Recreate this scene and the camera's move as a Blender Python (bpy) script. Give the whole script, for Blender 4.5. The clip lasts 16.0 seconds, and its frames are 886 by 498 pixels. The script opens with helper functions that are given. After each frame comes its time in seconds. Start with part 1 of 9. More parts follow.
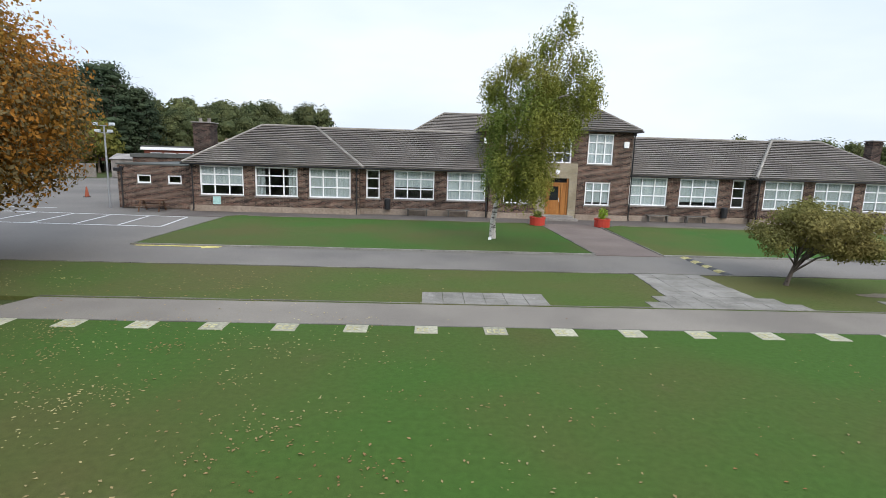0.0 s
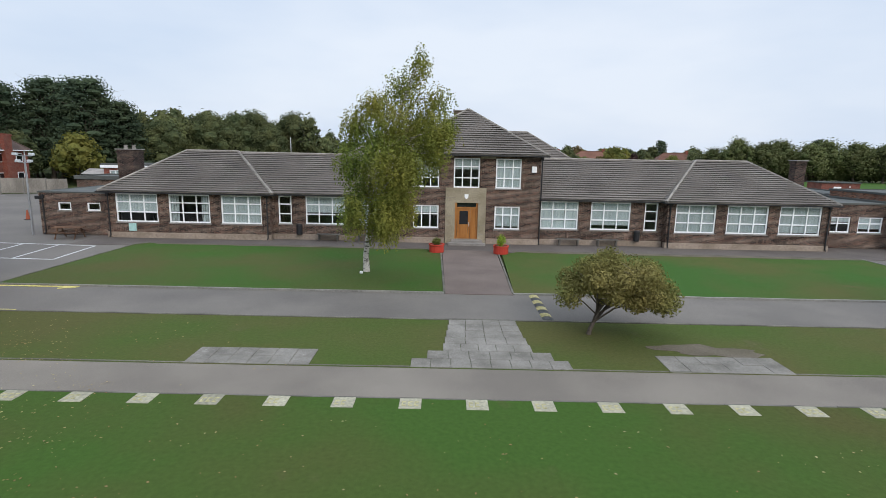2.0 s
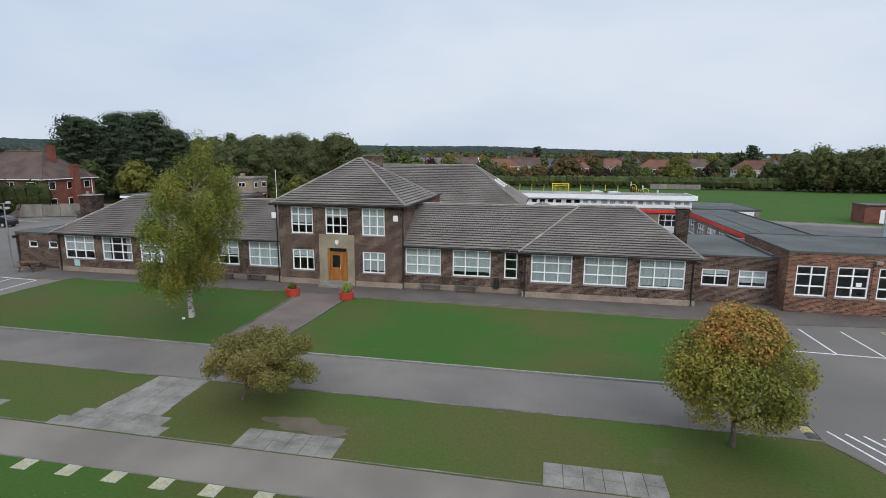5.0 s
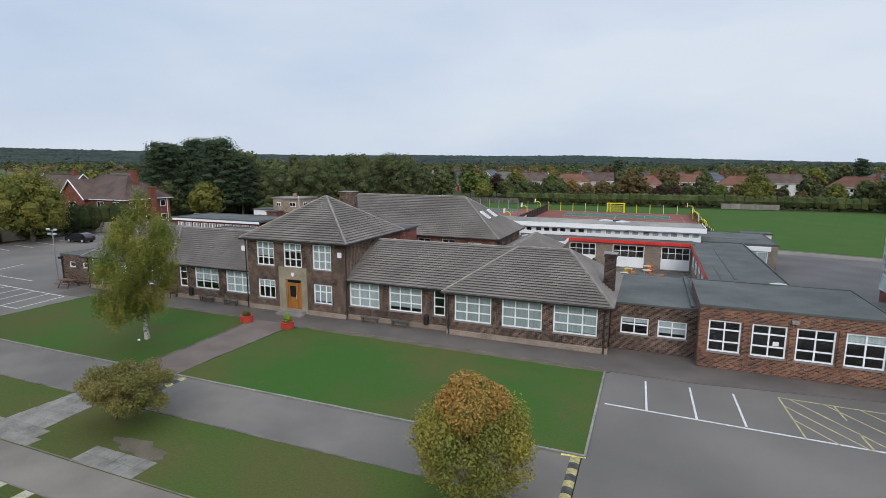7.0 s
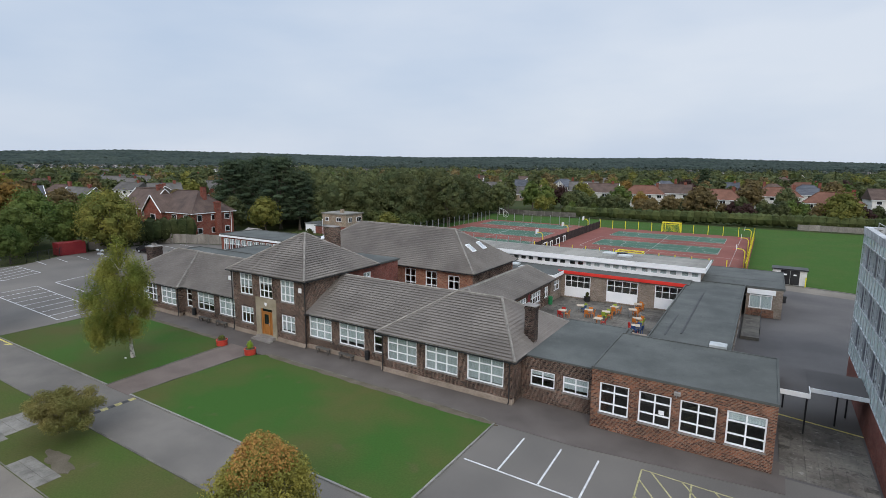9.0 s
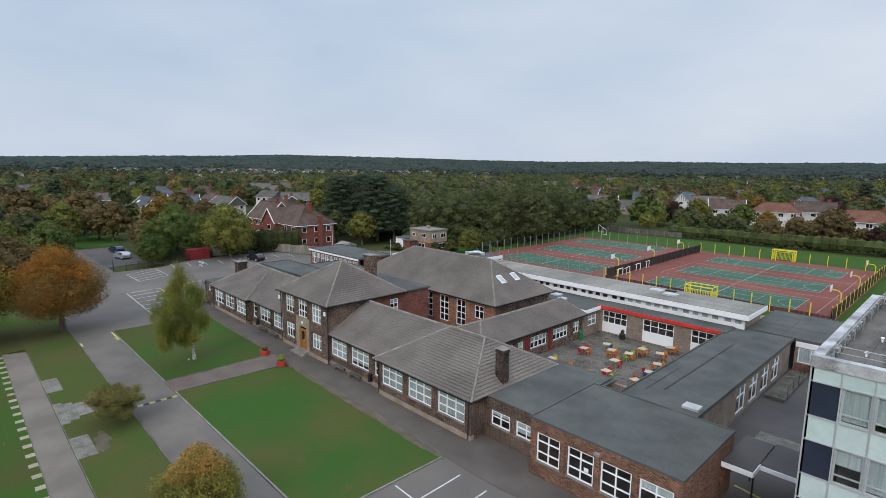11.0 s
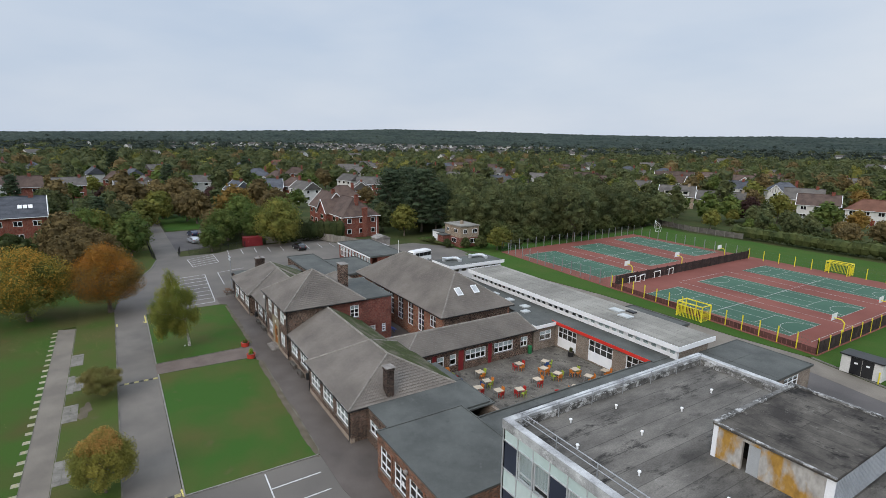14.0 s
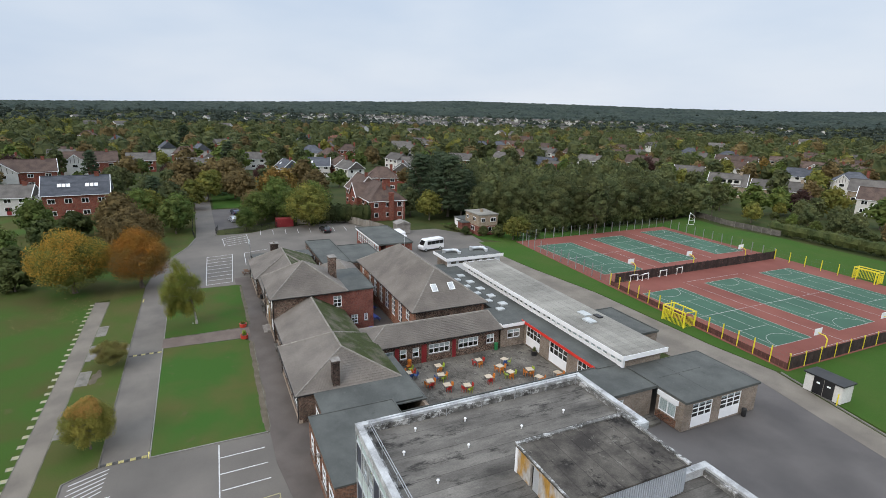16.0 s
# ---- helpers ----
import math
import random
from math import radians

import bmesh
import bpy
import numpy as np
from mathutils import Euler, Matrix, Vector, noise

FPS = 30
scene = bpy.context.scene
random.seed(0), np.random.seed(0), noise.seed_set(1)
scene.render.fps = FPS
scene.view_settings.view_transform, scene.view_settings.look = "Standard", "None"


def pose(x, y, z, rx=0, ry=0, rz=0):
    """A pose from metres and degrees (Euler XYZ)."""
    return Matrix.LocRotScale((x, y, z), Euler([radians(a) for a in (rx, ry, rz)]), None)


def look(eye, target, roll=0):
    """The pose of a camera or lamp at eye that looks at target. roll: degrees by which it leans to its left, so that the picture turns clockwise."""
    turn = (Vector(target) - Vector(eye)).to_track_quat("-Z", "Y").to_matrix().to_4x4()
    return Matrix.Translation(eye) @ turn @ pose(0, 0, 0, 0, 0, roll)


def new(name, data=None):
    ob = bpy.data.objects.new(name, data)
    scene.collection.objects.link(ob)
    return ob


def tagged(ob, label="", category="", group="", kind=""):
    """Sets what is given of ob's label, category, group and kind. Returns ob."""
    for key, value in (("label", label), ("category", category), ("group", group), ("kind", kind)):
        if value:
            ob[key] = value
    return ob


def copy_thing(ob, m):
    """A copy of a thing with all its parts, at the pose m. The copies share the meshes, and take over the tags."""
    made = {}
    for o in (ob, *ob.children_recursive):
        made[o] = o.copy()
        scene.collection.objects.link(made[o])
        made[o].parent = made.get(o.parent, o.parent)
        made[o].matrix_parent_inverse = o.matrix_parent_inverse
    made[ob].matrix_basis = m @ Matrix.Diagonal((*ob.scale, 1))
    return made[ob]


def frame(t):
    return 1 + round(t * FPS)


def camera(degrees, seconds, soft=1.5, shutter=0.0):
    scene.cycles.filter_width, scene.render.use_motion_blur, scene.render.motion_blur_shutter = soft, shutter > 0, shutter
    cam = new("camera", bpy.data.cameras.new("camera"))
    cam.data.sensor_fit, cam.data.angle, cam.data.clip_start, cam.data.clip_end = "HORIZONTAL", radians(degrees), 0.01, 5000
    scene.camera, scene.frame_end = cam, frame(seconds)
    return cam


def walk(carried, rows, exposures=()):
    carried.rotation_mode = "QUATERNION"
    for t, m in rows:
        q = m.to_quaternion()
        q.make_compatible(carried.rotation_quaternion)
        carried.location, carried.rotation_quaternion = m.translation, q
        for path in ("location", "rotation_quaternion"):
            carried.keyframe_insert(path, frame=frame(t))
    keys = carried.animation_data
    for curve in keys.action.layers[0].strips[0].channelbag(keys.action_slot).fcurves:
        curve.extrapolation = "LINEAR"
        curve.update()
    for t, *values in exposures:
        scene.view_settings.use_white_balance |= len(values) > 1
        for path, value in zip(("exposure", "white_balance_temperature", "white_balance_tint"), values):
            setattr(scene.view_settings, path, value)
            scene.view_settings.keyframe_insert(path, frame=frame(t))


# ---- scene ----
cam = camera(80.62, 16.0, soft=0.5)
PATH = [
    (0, (-1.371, -1.646, 3.936), (-1.305, 0.323, 3.588), 1.70),
    (0.5, (0.095, -1.559, 4.435), (0.151, 0.411, 4.092), 1.51),
    (1, (1.727, -1.578, 4.881), (1.773, 0.392, 4.537), 1.35),
    (1.5, (3.601, -1.707, 5.349), (3.629, 0.262, 5.001), 1.24),
    (2, (5.816, -1.801, 5.890), (5.815, 0.168, 5.535), 1.16),
    (2.5, (8.358, -1.921, 6.528), (8.339, 0.047, 6.171), 1.05),
    (3, (11.004, -1.992, 7.190), (10.945, -0.025, 6.830), 0.91),
    (3.5, (13.691, -2.030, 7.872), (13.563, -0.067, 7.509), 0.81),
    (4, (16.449, -2.071, 8.562), (16.247, -0.115, 8.195), 0.71),
    (6.5, (30.920, -1.361, 11.010), (30.258, 0.500, 10.693), 0.10),
    (7, (33.759, -0.598, 11.980), (33.030, 1.237, 11.660), 0.17),
    (7.5, (36.698, 0.245, 12.962), (35.916, 2.058, 12.642), 0.21),
    (8, (39.601, 1.115, 13.904), (38.761, 2.902, 13.585), 0.25),
    (8.5, (42.332, 1.940, 14.821), (41.401, 3.682, 14.503), 0.32),
    (9, (44.989, 2.761, 15.721), (43.948, 4.439, 15.404), 0.44),
    (9.5, (47.598, 3.683, 16.603), (46.450, 5.290, 16.288), 0.57),
    (10, (50.136, 4.628, 17.483), (48.884, 6.156, 17.172), 0.68),
    (12.5, (62.898, 12.487, 22.277), (61.310, 13.655, 21.941), 0.65),
    (13, (65.032, 14.295, 23.247), (63.414, 15.415, 22.888), 0.73),
    (13.5, (67.185, 16.132, 24.199), (65.546, 17.212, 23.815), 0.80),
    (14, (69.338, 18.054, 25.183), (67.683, 19.100, 24.774), 0.88),
    (14.5, (71.467, 20.049, 26.216), (69.797, 21.059, 25.782), 1.00),
    (15, (73.531, 22.069, 27.303), (71.834, 23.021, 26.842), 1.13),
    (15.5, (75.558, 24.173, 28.444), (73.833, 25.060, 27.955), 1.28),
    (16, (77.535, 26.355, 29.622), (75.784, 27.174, 29.107), 1.42),
]
walk(cam, [(t, look(eye, target, roll)) for t, eye, target, roll in PATH],
     exposures=[(0, 0.5, 6850, 12), (1, 0.3, 6850, 12), (2, 0.22, 6800, 12), (3.5, 0.1, 6750, 12), (7, 0.02, 6750, 12), (9, 0.0, 6750, 12), (13, -0.08, 6850, 12), (16, 0.18, 7050, 12)])

# ---- sky and sun: overcast ----
world = bpy.data.worlds.new("overcast_sky")
scene.world = world
world.use_nodes = True
wn, wl = world.node_tree.nodes, world.node_tree.links
wn.clear()
w_out = wn.new("ShaderNodeOutputWorld")
w_bg = wn.new("ShaderNodeBackground")
w_sky = wn.new("ShaderNodeTexSky")
w_sky.sky_type = "NISHITA"
w_sky.sun_disc = False
w_sky.sun_elevation, w_sky.sun_rotation = radians(32), radians(150)
w_sky.air_density, w_sky.dust_density, w_sky.ozone_density = 1.4, 3.0, 2.0
w_co = wn.new("ShaderNodeTexCoord")
w_map = wn.new("ShaderNodeMapping")
w_map.inputs["Scale"].default_value = (1.0, 1.0, 3.2)
w_no = wn.new("ShaderNodeTexNoise")
w_no.inputs["Scale"].default_value, w_no.inputs["Detail"].default_value, w_no.inputs["Roughness"].default_value = 1.3, 5.0, 0.5
w_ramp = wn.new("ShaderNodeValToRGB")
w_ramp.color_ramp.elements[0].position, w_ramp.color_ramp.elements[0].color = 0.36, (5.0, 6.3, 8.2, 1)
w_ramp.color_ramp.elements[1].position, w_ramp.color_ramp.elements[1].color = 0.66, (6.8, 7.75, 9.05, 1)
w_mix = wn.new("ShaderNodeMixRGB")
w_mix.inputs[0].default_value = 0.93
wl.new(w_co.outputs["Generated"], w_map.inputs["Vector"])
wl.new(w_map.outputs[0], w_no.inputs["Vector"])
wl.new(w_no.outputs["Fac"], w_ramp.inputs[0])
wl.new(w_sky.outputs[0], w_mix.inputs[1])
wl.new(w_ramp.outputs[0], w_mix.inputs[2])
# an overcast sky is brightest overhead
w_sep = wn.new("ShaderNodeSeparateXYZ")
w_grad = wn.new("ShaderNodeMapRange")
for k, val in (("From Min", 0.30), ("From Max", 0.95), ("To Min", 0.1), ("To Max", 0.245)):
    w_grad.inputs[k].default_value = val
wl.new(w_co.outputs["Generated"], w_sep.inputs[0])
wl.new(w_sep.outputs[2], w_grad.inputs["Value"])
wl.new(w_mix.outputs[0], w_bg.inputs["Color"])
wl.new(w_grad.outputs[0], w_bg.inputs["Strength"])
wl.new(w_bg.outputs[0], w_out.inputs["Surface"])
sun = new("sun", bpy.data.lights.new("sun", "SUN"))
sun.data.energy, sun.data.angle, sun.data.color = 1.5, radians(30), (1.0, 0.97, 0.93)
sun.matrix_world = look((70, -66, 64), (20, 20, 0))


# ---- materials ----
def mat(name, a, b=None, big=0.6, fine=25.0, rough=0.85, bump=0.15, island=0.0, each=0.0, metal=0.0, spec=0.3, mixpos=(0.35, 0.65), speck=0.25, stretch=(1, 1, 1)):
    """A surface of two colours blended by coarse noise, with fine grain, relief and chance shifts a piece."""
    m = bpy.data.materials.new(name)
    m.use_nodes = True
    n, l = m.node_tree.nodes, m.node_tree.links
    p = n["Principled BSDF"]
    p.inputs["Roughness"].default_value, p.inputs["Metallic"].default_value = rough, metal
    p.inputs["Specular IOR Level"].default_value = spec
    b = b or a
    co = n.new("ShaderNodeNewGeometry")
    mp = n.new("ShaderNodeMapping")
    mp.inputs["Scale"].default_value = stretch
    l.new(co.outputs["Position"], mp.inputs["Vector"])
    n1 = n.new("ShaderNodeTexNoise")
    n1.inputs["Scale"].default_value, n1.inputs["Detail"].default_value = big, 6
    n2 = n.new("ShaderNodeTexNoise")
    n2.inputs["Scale"].default_value, n2.inputs["Detail"].default_value = fine, 4
    l.new(mp.outputs[0], n1.inputs["Vector"])
    l.new(mp.outputs[0], n2.inputs["Vector"])
    r = n.new("ShaderNodeValToRGB")
    r.color_ramp.elements[0].position, r.color_ramp.elements[1].position = mixpos
    r.color_ramp.elements[0].color, r.color_ramp.elements[1].color = (*a, 1), (*b, 1)
    l.new(n1.outputs["Fac"], r.inputs[0])
    hsv = n.new("ShaderNodeHueSaturation")
    l.new(r.outputs[0], hsv.inputs["Color"])
    mr = n.new("ShaderNodeMapRange")
    mr.inputs["From Min"].default_value, mr.inputs["From Max"].default_value = 0.3, 0.7
    mr.inputs["To Min"].default_value, mr.inputs["To Max"].default_value = 1 - speck, 1 + speck
    l.new(n2.outputs["Fac"], mr.inputs["Value"])
    val = mr.outputs[0]
    for amount, node, sock in ((island, "ShaderNodeNewGeometry", "Random Per Island"), (each, "ShaderNodeObjectInfo", "Random")):
        if amount:
            g = n.new(node)
            k = n.new("ShaderNodeMapRange")
            k.inputs["To Min"].default_value, k.inputs["To Max"].default_value = 1 - amount, 1 + amount
            l.new(g.outputs[sock], k.inputs["Value"])
            mu = n.new("ShaderNodeMath")
            mu.operation = "MULTIPLY"
            l.new(val, mu.inputs[0])
            l.new(k.outputs[0], mu.inputs[1])
            val = mu.outputs[0]
    l.new(val, hsv.inputs["Value"])
    l.new(hsv.outputs[0], p.inputs["Base Color"])
    if bump:
        bp = n.new("ShaderNodeBump")
        bp.inputs["Strength"].default_value, bp.inputs["Distance"].default_value = bump, 0.02
        l.new(n2.outputs["Fac"], bp.inputs["Height"])
        l.new(bp.outputs[0], p.inputs["Normal"])
    return m


def weathered(name, dark, mid, pale, strip=None, pales=(0.56, 0.68), blots=(0.60, 0.70), stretch=(1, 1, 1), blot=0.35, size=0.28, rough=0.9):
    """An old flat surface: broad stains, pale lichen and scuffs, black blots, and, for felt, lapped strips."""
    m = bpy.data.materials.new(name)
    m.use_nodes = True
    n, l = m.node_tree.nodes, m.node_tree.links
    p = n["Principled BSDF"]
    p.inputs["Roughness"].default_value, p.inputs["Specular IOR Level"].default_value = rough, 0.25
    co = n.new("ShaderNodeNewGeometry")
    mp = n.new("ShaderNodeMapping")
    mp.inputs["Scale"].default_value = stretch
    l.new(co.outputs["Position"], mp.inputs["Vector"])

    def noise(scale, ro, lo, hi, a, b, src=mp.outputs[0]):
        q, r = n.new("ShaderNodeTexNoise"), n.new("ShaderNodeValToRGB")
        q.inputs["Scale"].default_value, q.inputs["Detail"].default_value, q.inputs["Roughness"].default_value = scale, 9, ro
        l.new(src, q.inputs["Vector"])
        r.color_ramp.elements[0].position, r.color_ramp.elements[1].position = lo, hi
        r.color_ramp.elements[0].color, r.color_ramp.elements[1].color = (*a, 1), (*b, 1)
        l.new(q.outputs["Fac"], r.inputs[0])
        return q, r.outputs[0]

    def blend(kind, fac, a, b):
        x = n.new("ShaderNodeMixRGB")
        x.blend_type = kind
        for k, sock in enumerate((fac, a, b)):
            if hasattr(sock, "default_value") and hasattr(sock, "node"):
                l.new(sock, x.inputs[k])
            else:
                x.inputs[k].default_value = sock
        return x.outputs[0]

    _, base = noise(size, 0.62, 0.36, 0.64, dark, mid)
    _, pm = noise(1.9, 0.78, *pales, (0, 0, 0), (1, 1, 1))
    _, bm = noise(0.8, 0.75, *blots, (0, 0, 0), (1, 1, 1))
    grain, gm = noise(24, 0.6, 0.3, 0.7, (0.8, 0.8, 0.8), (1.2, 1.2, 1.2))
    c = blend("MIX", pm, base, (*pale, 1))
    c = blend("MIX", bm, c, (*[v * blot for v in dark], 1))
    c = blend("MULTIPLY", 1.0, c, gm)
    if strip:
        bt = n.new("ShaderNodeTexBrick")
        bt.inputs["Scale"].default_value = 1.0
        bt.inputs["Brick Width"].default_value, bt.inputs["Row Height"].default_value = strip
        bt.inputs["Mortar Size"].default_value, bt.inputs["Mortar Smooth"].default_value = 0.03, 0.6
        bt.inputs["Color1"].default_value, bt.inputs["Color2"].default_value, bt.inputs["Mortar"].default_value = (0.86, 0.86, 0.86, 1), (1.1, 1.1, 1.1, 1), (0.6, 0.6, 0.6, 1)
        l.new(co.outputs["Position"], bt.inputs["Vector"])
        c = blend("MULTIPLY", 1.0, c, bt.outputs["Color"])
    l.new(c, p.inputs["Base Color"])
    bp = n.new("ShaderNodeBump")
    bp.inputs["Strength"].default_value, bp.inputs["Distance"].default_value = 0.25, 0.02
    l.new(grain.outputs["Fac"], bp.inputs["Height"])
    l.new(bp.outputs[0], p.inputs["Normal"])
    return m


def brick_mat(name, c1, c2, mortar, rough=0.9, tint=0.35, across="x"):
    """Brickwork laid in real-size courses, its bricks of mixed burn."""
    m = bpy.data.materials.new(name)
    m.use_nodes = True
    n, l = m.node_tree.nodes, m.node_tree.links
    p = n["Principled BSDF"]
    p.inputs["Roughness"].default_value = rough
    p.inputs["Specular IOR Level"].default_value = 0.2
    co = n.new("ShaderNodeTexCoord")
    sx = n.new("ShaderNodeSeparateXYZ")
    l.new(co.outputs["Object"], sx.inputs[0])
    ad = n.new("ShaderNodeMath")
    l.new(sx.outputs[0], ad.inputs[0])
    l.new(sx.outputs[1], ad.inputs[1])
    cx = n.new("ShaderNodeCombineXYZ")
    l.new(ad.outputs[0], cx.inputs[0])
    l.new(sx.outputs[2], cx.inputs[1])
    bt = n.new("ShaderNodeTexBrick")
    bt.inputs["Scale"].default_value = 1.0
    bt.inputs["Brick Width"].default_value, bt.inputs["Row Height"].default_value = 0.235, 0.078
    bt.inputs["Mortar Size"].default_value, bt.inputs["Mortar Smooth"].default_value = 0.012, 0.25
    bt.inputs["Bias"].default_value = -0.1
    bt.inputs["Color1"].default_value, bt.inputs["Color2"].default_value, bt.inputs["Mortar"].default_value = (*c1, 1), (*c2, 1), (*mortar, 1)
    l.new(cx.outputs[0], bt.inputs["Vector"])
    no = n.new("ShaderNodeTexNoise")
    no.inputs["Scale"].default_value, no.inputs["Detail"].default_value = 0.8, 8
    l.new(co.outputs["Object"], no.inputs["Vector"])
    nf = n.new("ShaderNodeTexNoise")
    nf.inputs["Scale"].default_value, nf.inputs["Detail"].default_value = 7.5, 3
    l.new(co.outputs["Object"], nf.inputs["Vector"])
    a2 = n.new("ShaderNodeMath")
    l.new(no.outputs["Fac"], a2.inputs[0])
    l.new(nf.outputs["Fac"], a2.inputs[1])
    mr = n.new("ShaderNodeMapRange")
    mr.inputs["From Min"].default_value, mr.inputs["From Max"].default_value = 0.7, 1.3
    mr.inputs["To Min"].default_value, mr.inputs["To Max"].default_value = 1 - tint, 1 + tint
    l.new(a2.outputs[0], mr.inputs["Value"])
    hs = n.new("ShaderNodeHueSaturation")
    l.new(bt.outputs["Color"], hs.inputs["Color"])
    l.new(mr.outputs[0], hs.inputs["Value"])
    l.new(hs.outputs[0], p.inputs["Base Color"])
    bp = n.new("ShaderNodeBump")
    bp.inputs["Strength"].default_value, bp.inputs["Distance"].default_value = 0.5, 0.01
    bp.invert = True
    l.new(bt.outputs["Fac"], bp.inputs["Height"])
    l.new(bp.outputs[0], p.inputs["Normal"])
    return m


def glass_mat(name, tint=(0.90, 0.93, 0.94)):
    """Thin clear glass: seen through, and mirroring more at a slant."""
    m = bpy.data.materials.new(name)
    m.use_nodes = True
    n, l = m.node_tree.nodes, m.node_tree.links
    n.remove(n["Principled BSDF"])
    t, g, mx, f = (n.new("ShaderNodeBsdfTransparent"), n.new("ShaderNodeBsdfGlossy"), n.new("ShaderNodeMixShader"), n.new("ShaderNodeLayerWeight"))
    t.inputs[0].default_value, g.inputs["Roughness"].default_value, f.inputs["Blend"].default_value = (*tint, 1), 0.03, 0.5
    pw, sc = n.new("ShaderNodeMath"), n.new("ShaderNodeMapRange")
    pw.operation = "POWER"
    pw.inputs[1].default_value = 4.0
    sc.inputs["To Min"].default_value, sc.inputs["To Max"].default_value = 0.05, 0.9
    l.new(f.outputs["Facing"], pw.inputs[0])
    l.new(pw.outputs[0], sc.inputs["Value"])
    l.new(sc.outputs[0], mx.inputs[0])
    l.new(t.outputs[0], mx.inputs[1])
    l.new(g.outputs[0], mx.inputs[2])
    l.new(mx.outputs[0], n["Material Output"].inputs["Surface"])
    return m


def lawn_mat(name, lush, worn, bare, lushness=0.5, west=0.0):
    """Mown grass: lush and worn patches, bare earth where the sward fails."""
    m = bpy.data.materials.new(name)
    m.use_nodes = True
    n, l = m.node_tree.nodes, m.node_tree.links
    p = n["Principled BSDF"]
    p.inputs["Roughness"].default_value, p.inputs["Specular IOR Level"].default_value = 0.95, 0.1
    co = n.new("ShaderNodeTexCoord")
    ns = []
    for sc, de in ((0.15, 4), (0.45, 5), (9.0, 5), (70.0, 2)):
        q = n.new("ShaderNodeTexNoise")
        q.inputs["Scale"].default_value, q.inputs["Detail"].default_value = sc, de
        l.new(co.outputs["Object"], q.inputs["Vector"])
        ns.append(q)
    r1 = n.new("ShaderNodeValToRGB")
    r1.color_ramp.elements[0].position, r1.color_ramp.elements[1].position = lushness - 0.12, lushness + 0.14
    r1.color_ramp.elements[0].color, r1.color_ramp.elements[1].color = (*lush, 1), (*worn, 1)
    wear = ns[0].outputs["Fac"]
    if west:
        sx, mw, ad = n.new("ShaderNodeSeparateXYZ"), n.new("ShaderNodeMapRange"), n.new("ShaderNodeMath")
        for k, q in (("From Min", 0.0), ("From Max", -18.0), ("To Min", 0.0), ("To Max", west)):
            mw.inputs[k].default_value = q
        l.new(co.outputs["Object"], sx.inputs[0])
        l.new(sx.outputs[0], mw.inputs["Value"])
        l.new(wear, ad.inputs[0])
        l.new(mw.outputs[0], ad.inputs[1])
        wear = ad.outputs[0]
    l.new(wear, r1.inputs[0])
    r2 = n.new("ShaderNodeValToRGB")
    r2.color_ramp.elements[0].position, r2.color_ramp.elements[1].position = 0.655, 0.82
    r2.color_ramp.elements[0].color, r2.color_ramp.elements[1].color = (0, 0, 0, 1), (1, 1, 1, 1)
    l.new(ns[1].outputs["Fac"], r2.inputs[0])
    mx = n.new("ShaderNodeMixRGB")
    l.new(r2.outputs[0], mx.inputs[0])
    l.new(r1.outputs[0], mx.inputs[1])
    mx.inputs[2].default_value = (*bare, 1)
    ad = n.new("ShaderNodeMath")
    l.new(ns[2].outputs["Fac"], ad.inputs[0])
    l.new(ns[3].outputs["Fac"], ad.inputs[1])
    mr = n.new("ShaderNodeMapRange")
    mr.inputs["From Min"].default_value, mr.inputs["From Max"].default_value = 0.6, 1.4
    mr.inputs["To Min"].default_value, mr.inputs["To Max"].default_value = 0.75, 1.25
    l.new(ad.outputs[0], mr.inputs["Value"])
    hs = n.new("ShaderNodeHueSaturation")
    l.new(mx.outputs[0], hs.inputs["Color"])
    l.new(mr.outputs[0], hs.inputs["Value"])
    l.new(hs.outputs[0], p.inputs["Base Color"])
    bp = n.new("ShaderNodeBump")
    bp.inputs["Strength"].default_value, bp.inputs["Distance"].default_value = 0.35, 0.03
    l.new(ad.outputs[0], bp.inputs["Height"])
    l.new(bp.outputs[0], p.inputs["Normal"])
    return m


BRICK = brick_mat("dark_brown_brick", (0.012, 0.009, 0.009), (0.118, 0.060, 0.043), (0.225, 0.175, 0.138), tint=0.62)
SOOT_BRICK = brick_mat("soot_darkened_brick", (0.010, 0.008, 0.008), (0.062, 0.036, 0.029), (0.10, 0.078, 0.064), tint=0.62)
RED_BRICK = brick_mat("red_orange_brick", (0.05, 0.022, 0.017), (0.265, 0.105, 0.058), (0.22, 0.165, 0.125))
HALL_BRICK = brick_mat("orange_red_hall_brick", (0.15, 0.052, 0.034), (0.30, 0.118, 0.066), (0.28, 0.205, 0.15))
SIDE_BRICK = brick_mat("plum_red_brick", (0.13, 0.034, 0.027), (0.21, 0.065, 0.045), (0.19, 0.11, 0.09))
HOUSE_BRICK = brick_mat("house_red_brick", (0.15, 0.03, 0.0188), (0.217, 0.0562, 0.0338), (0.188, 0.112, 0.09))
BUFF_BRICK = brick_mat("buff_brick", (0.22, 0.16, 0.11), (0.31, 0.235, 0.165), (0.30, 0.27, 0.22))
TAN_BRICK = brick_mat("grey_tan_brick", (0.17, 0.13, 0.10), (0.26, 0.205, 0.16), (0.25, 0.22, 0.19))
TILE = mat("grey_brown_concrete_tile", (0.13, 0.113, 0.098), (0.188, 0.165, 0.143), big=0.35, fine=18, island=0.045, speck=0.13)
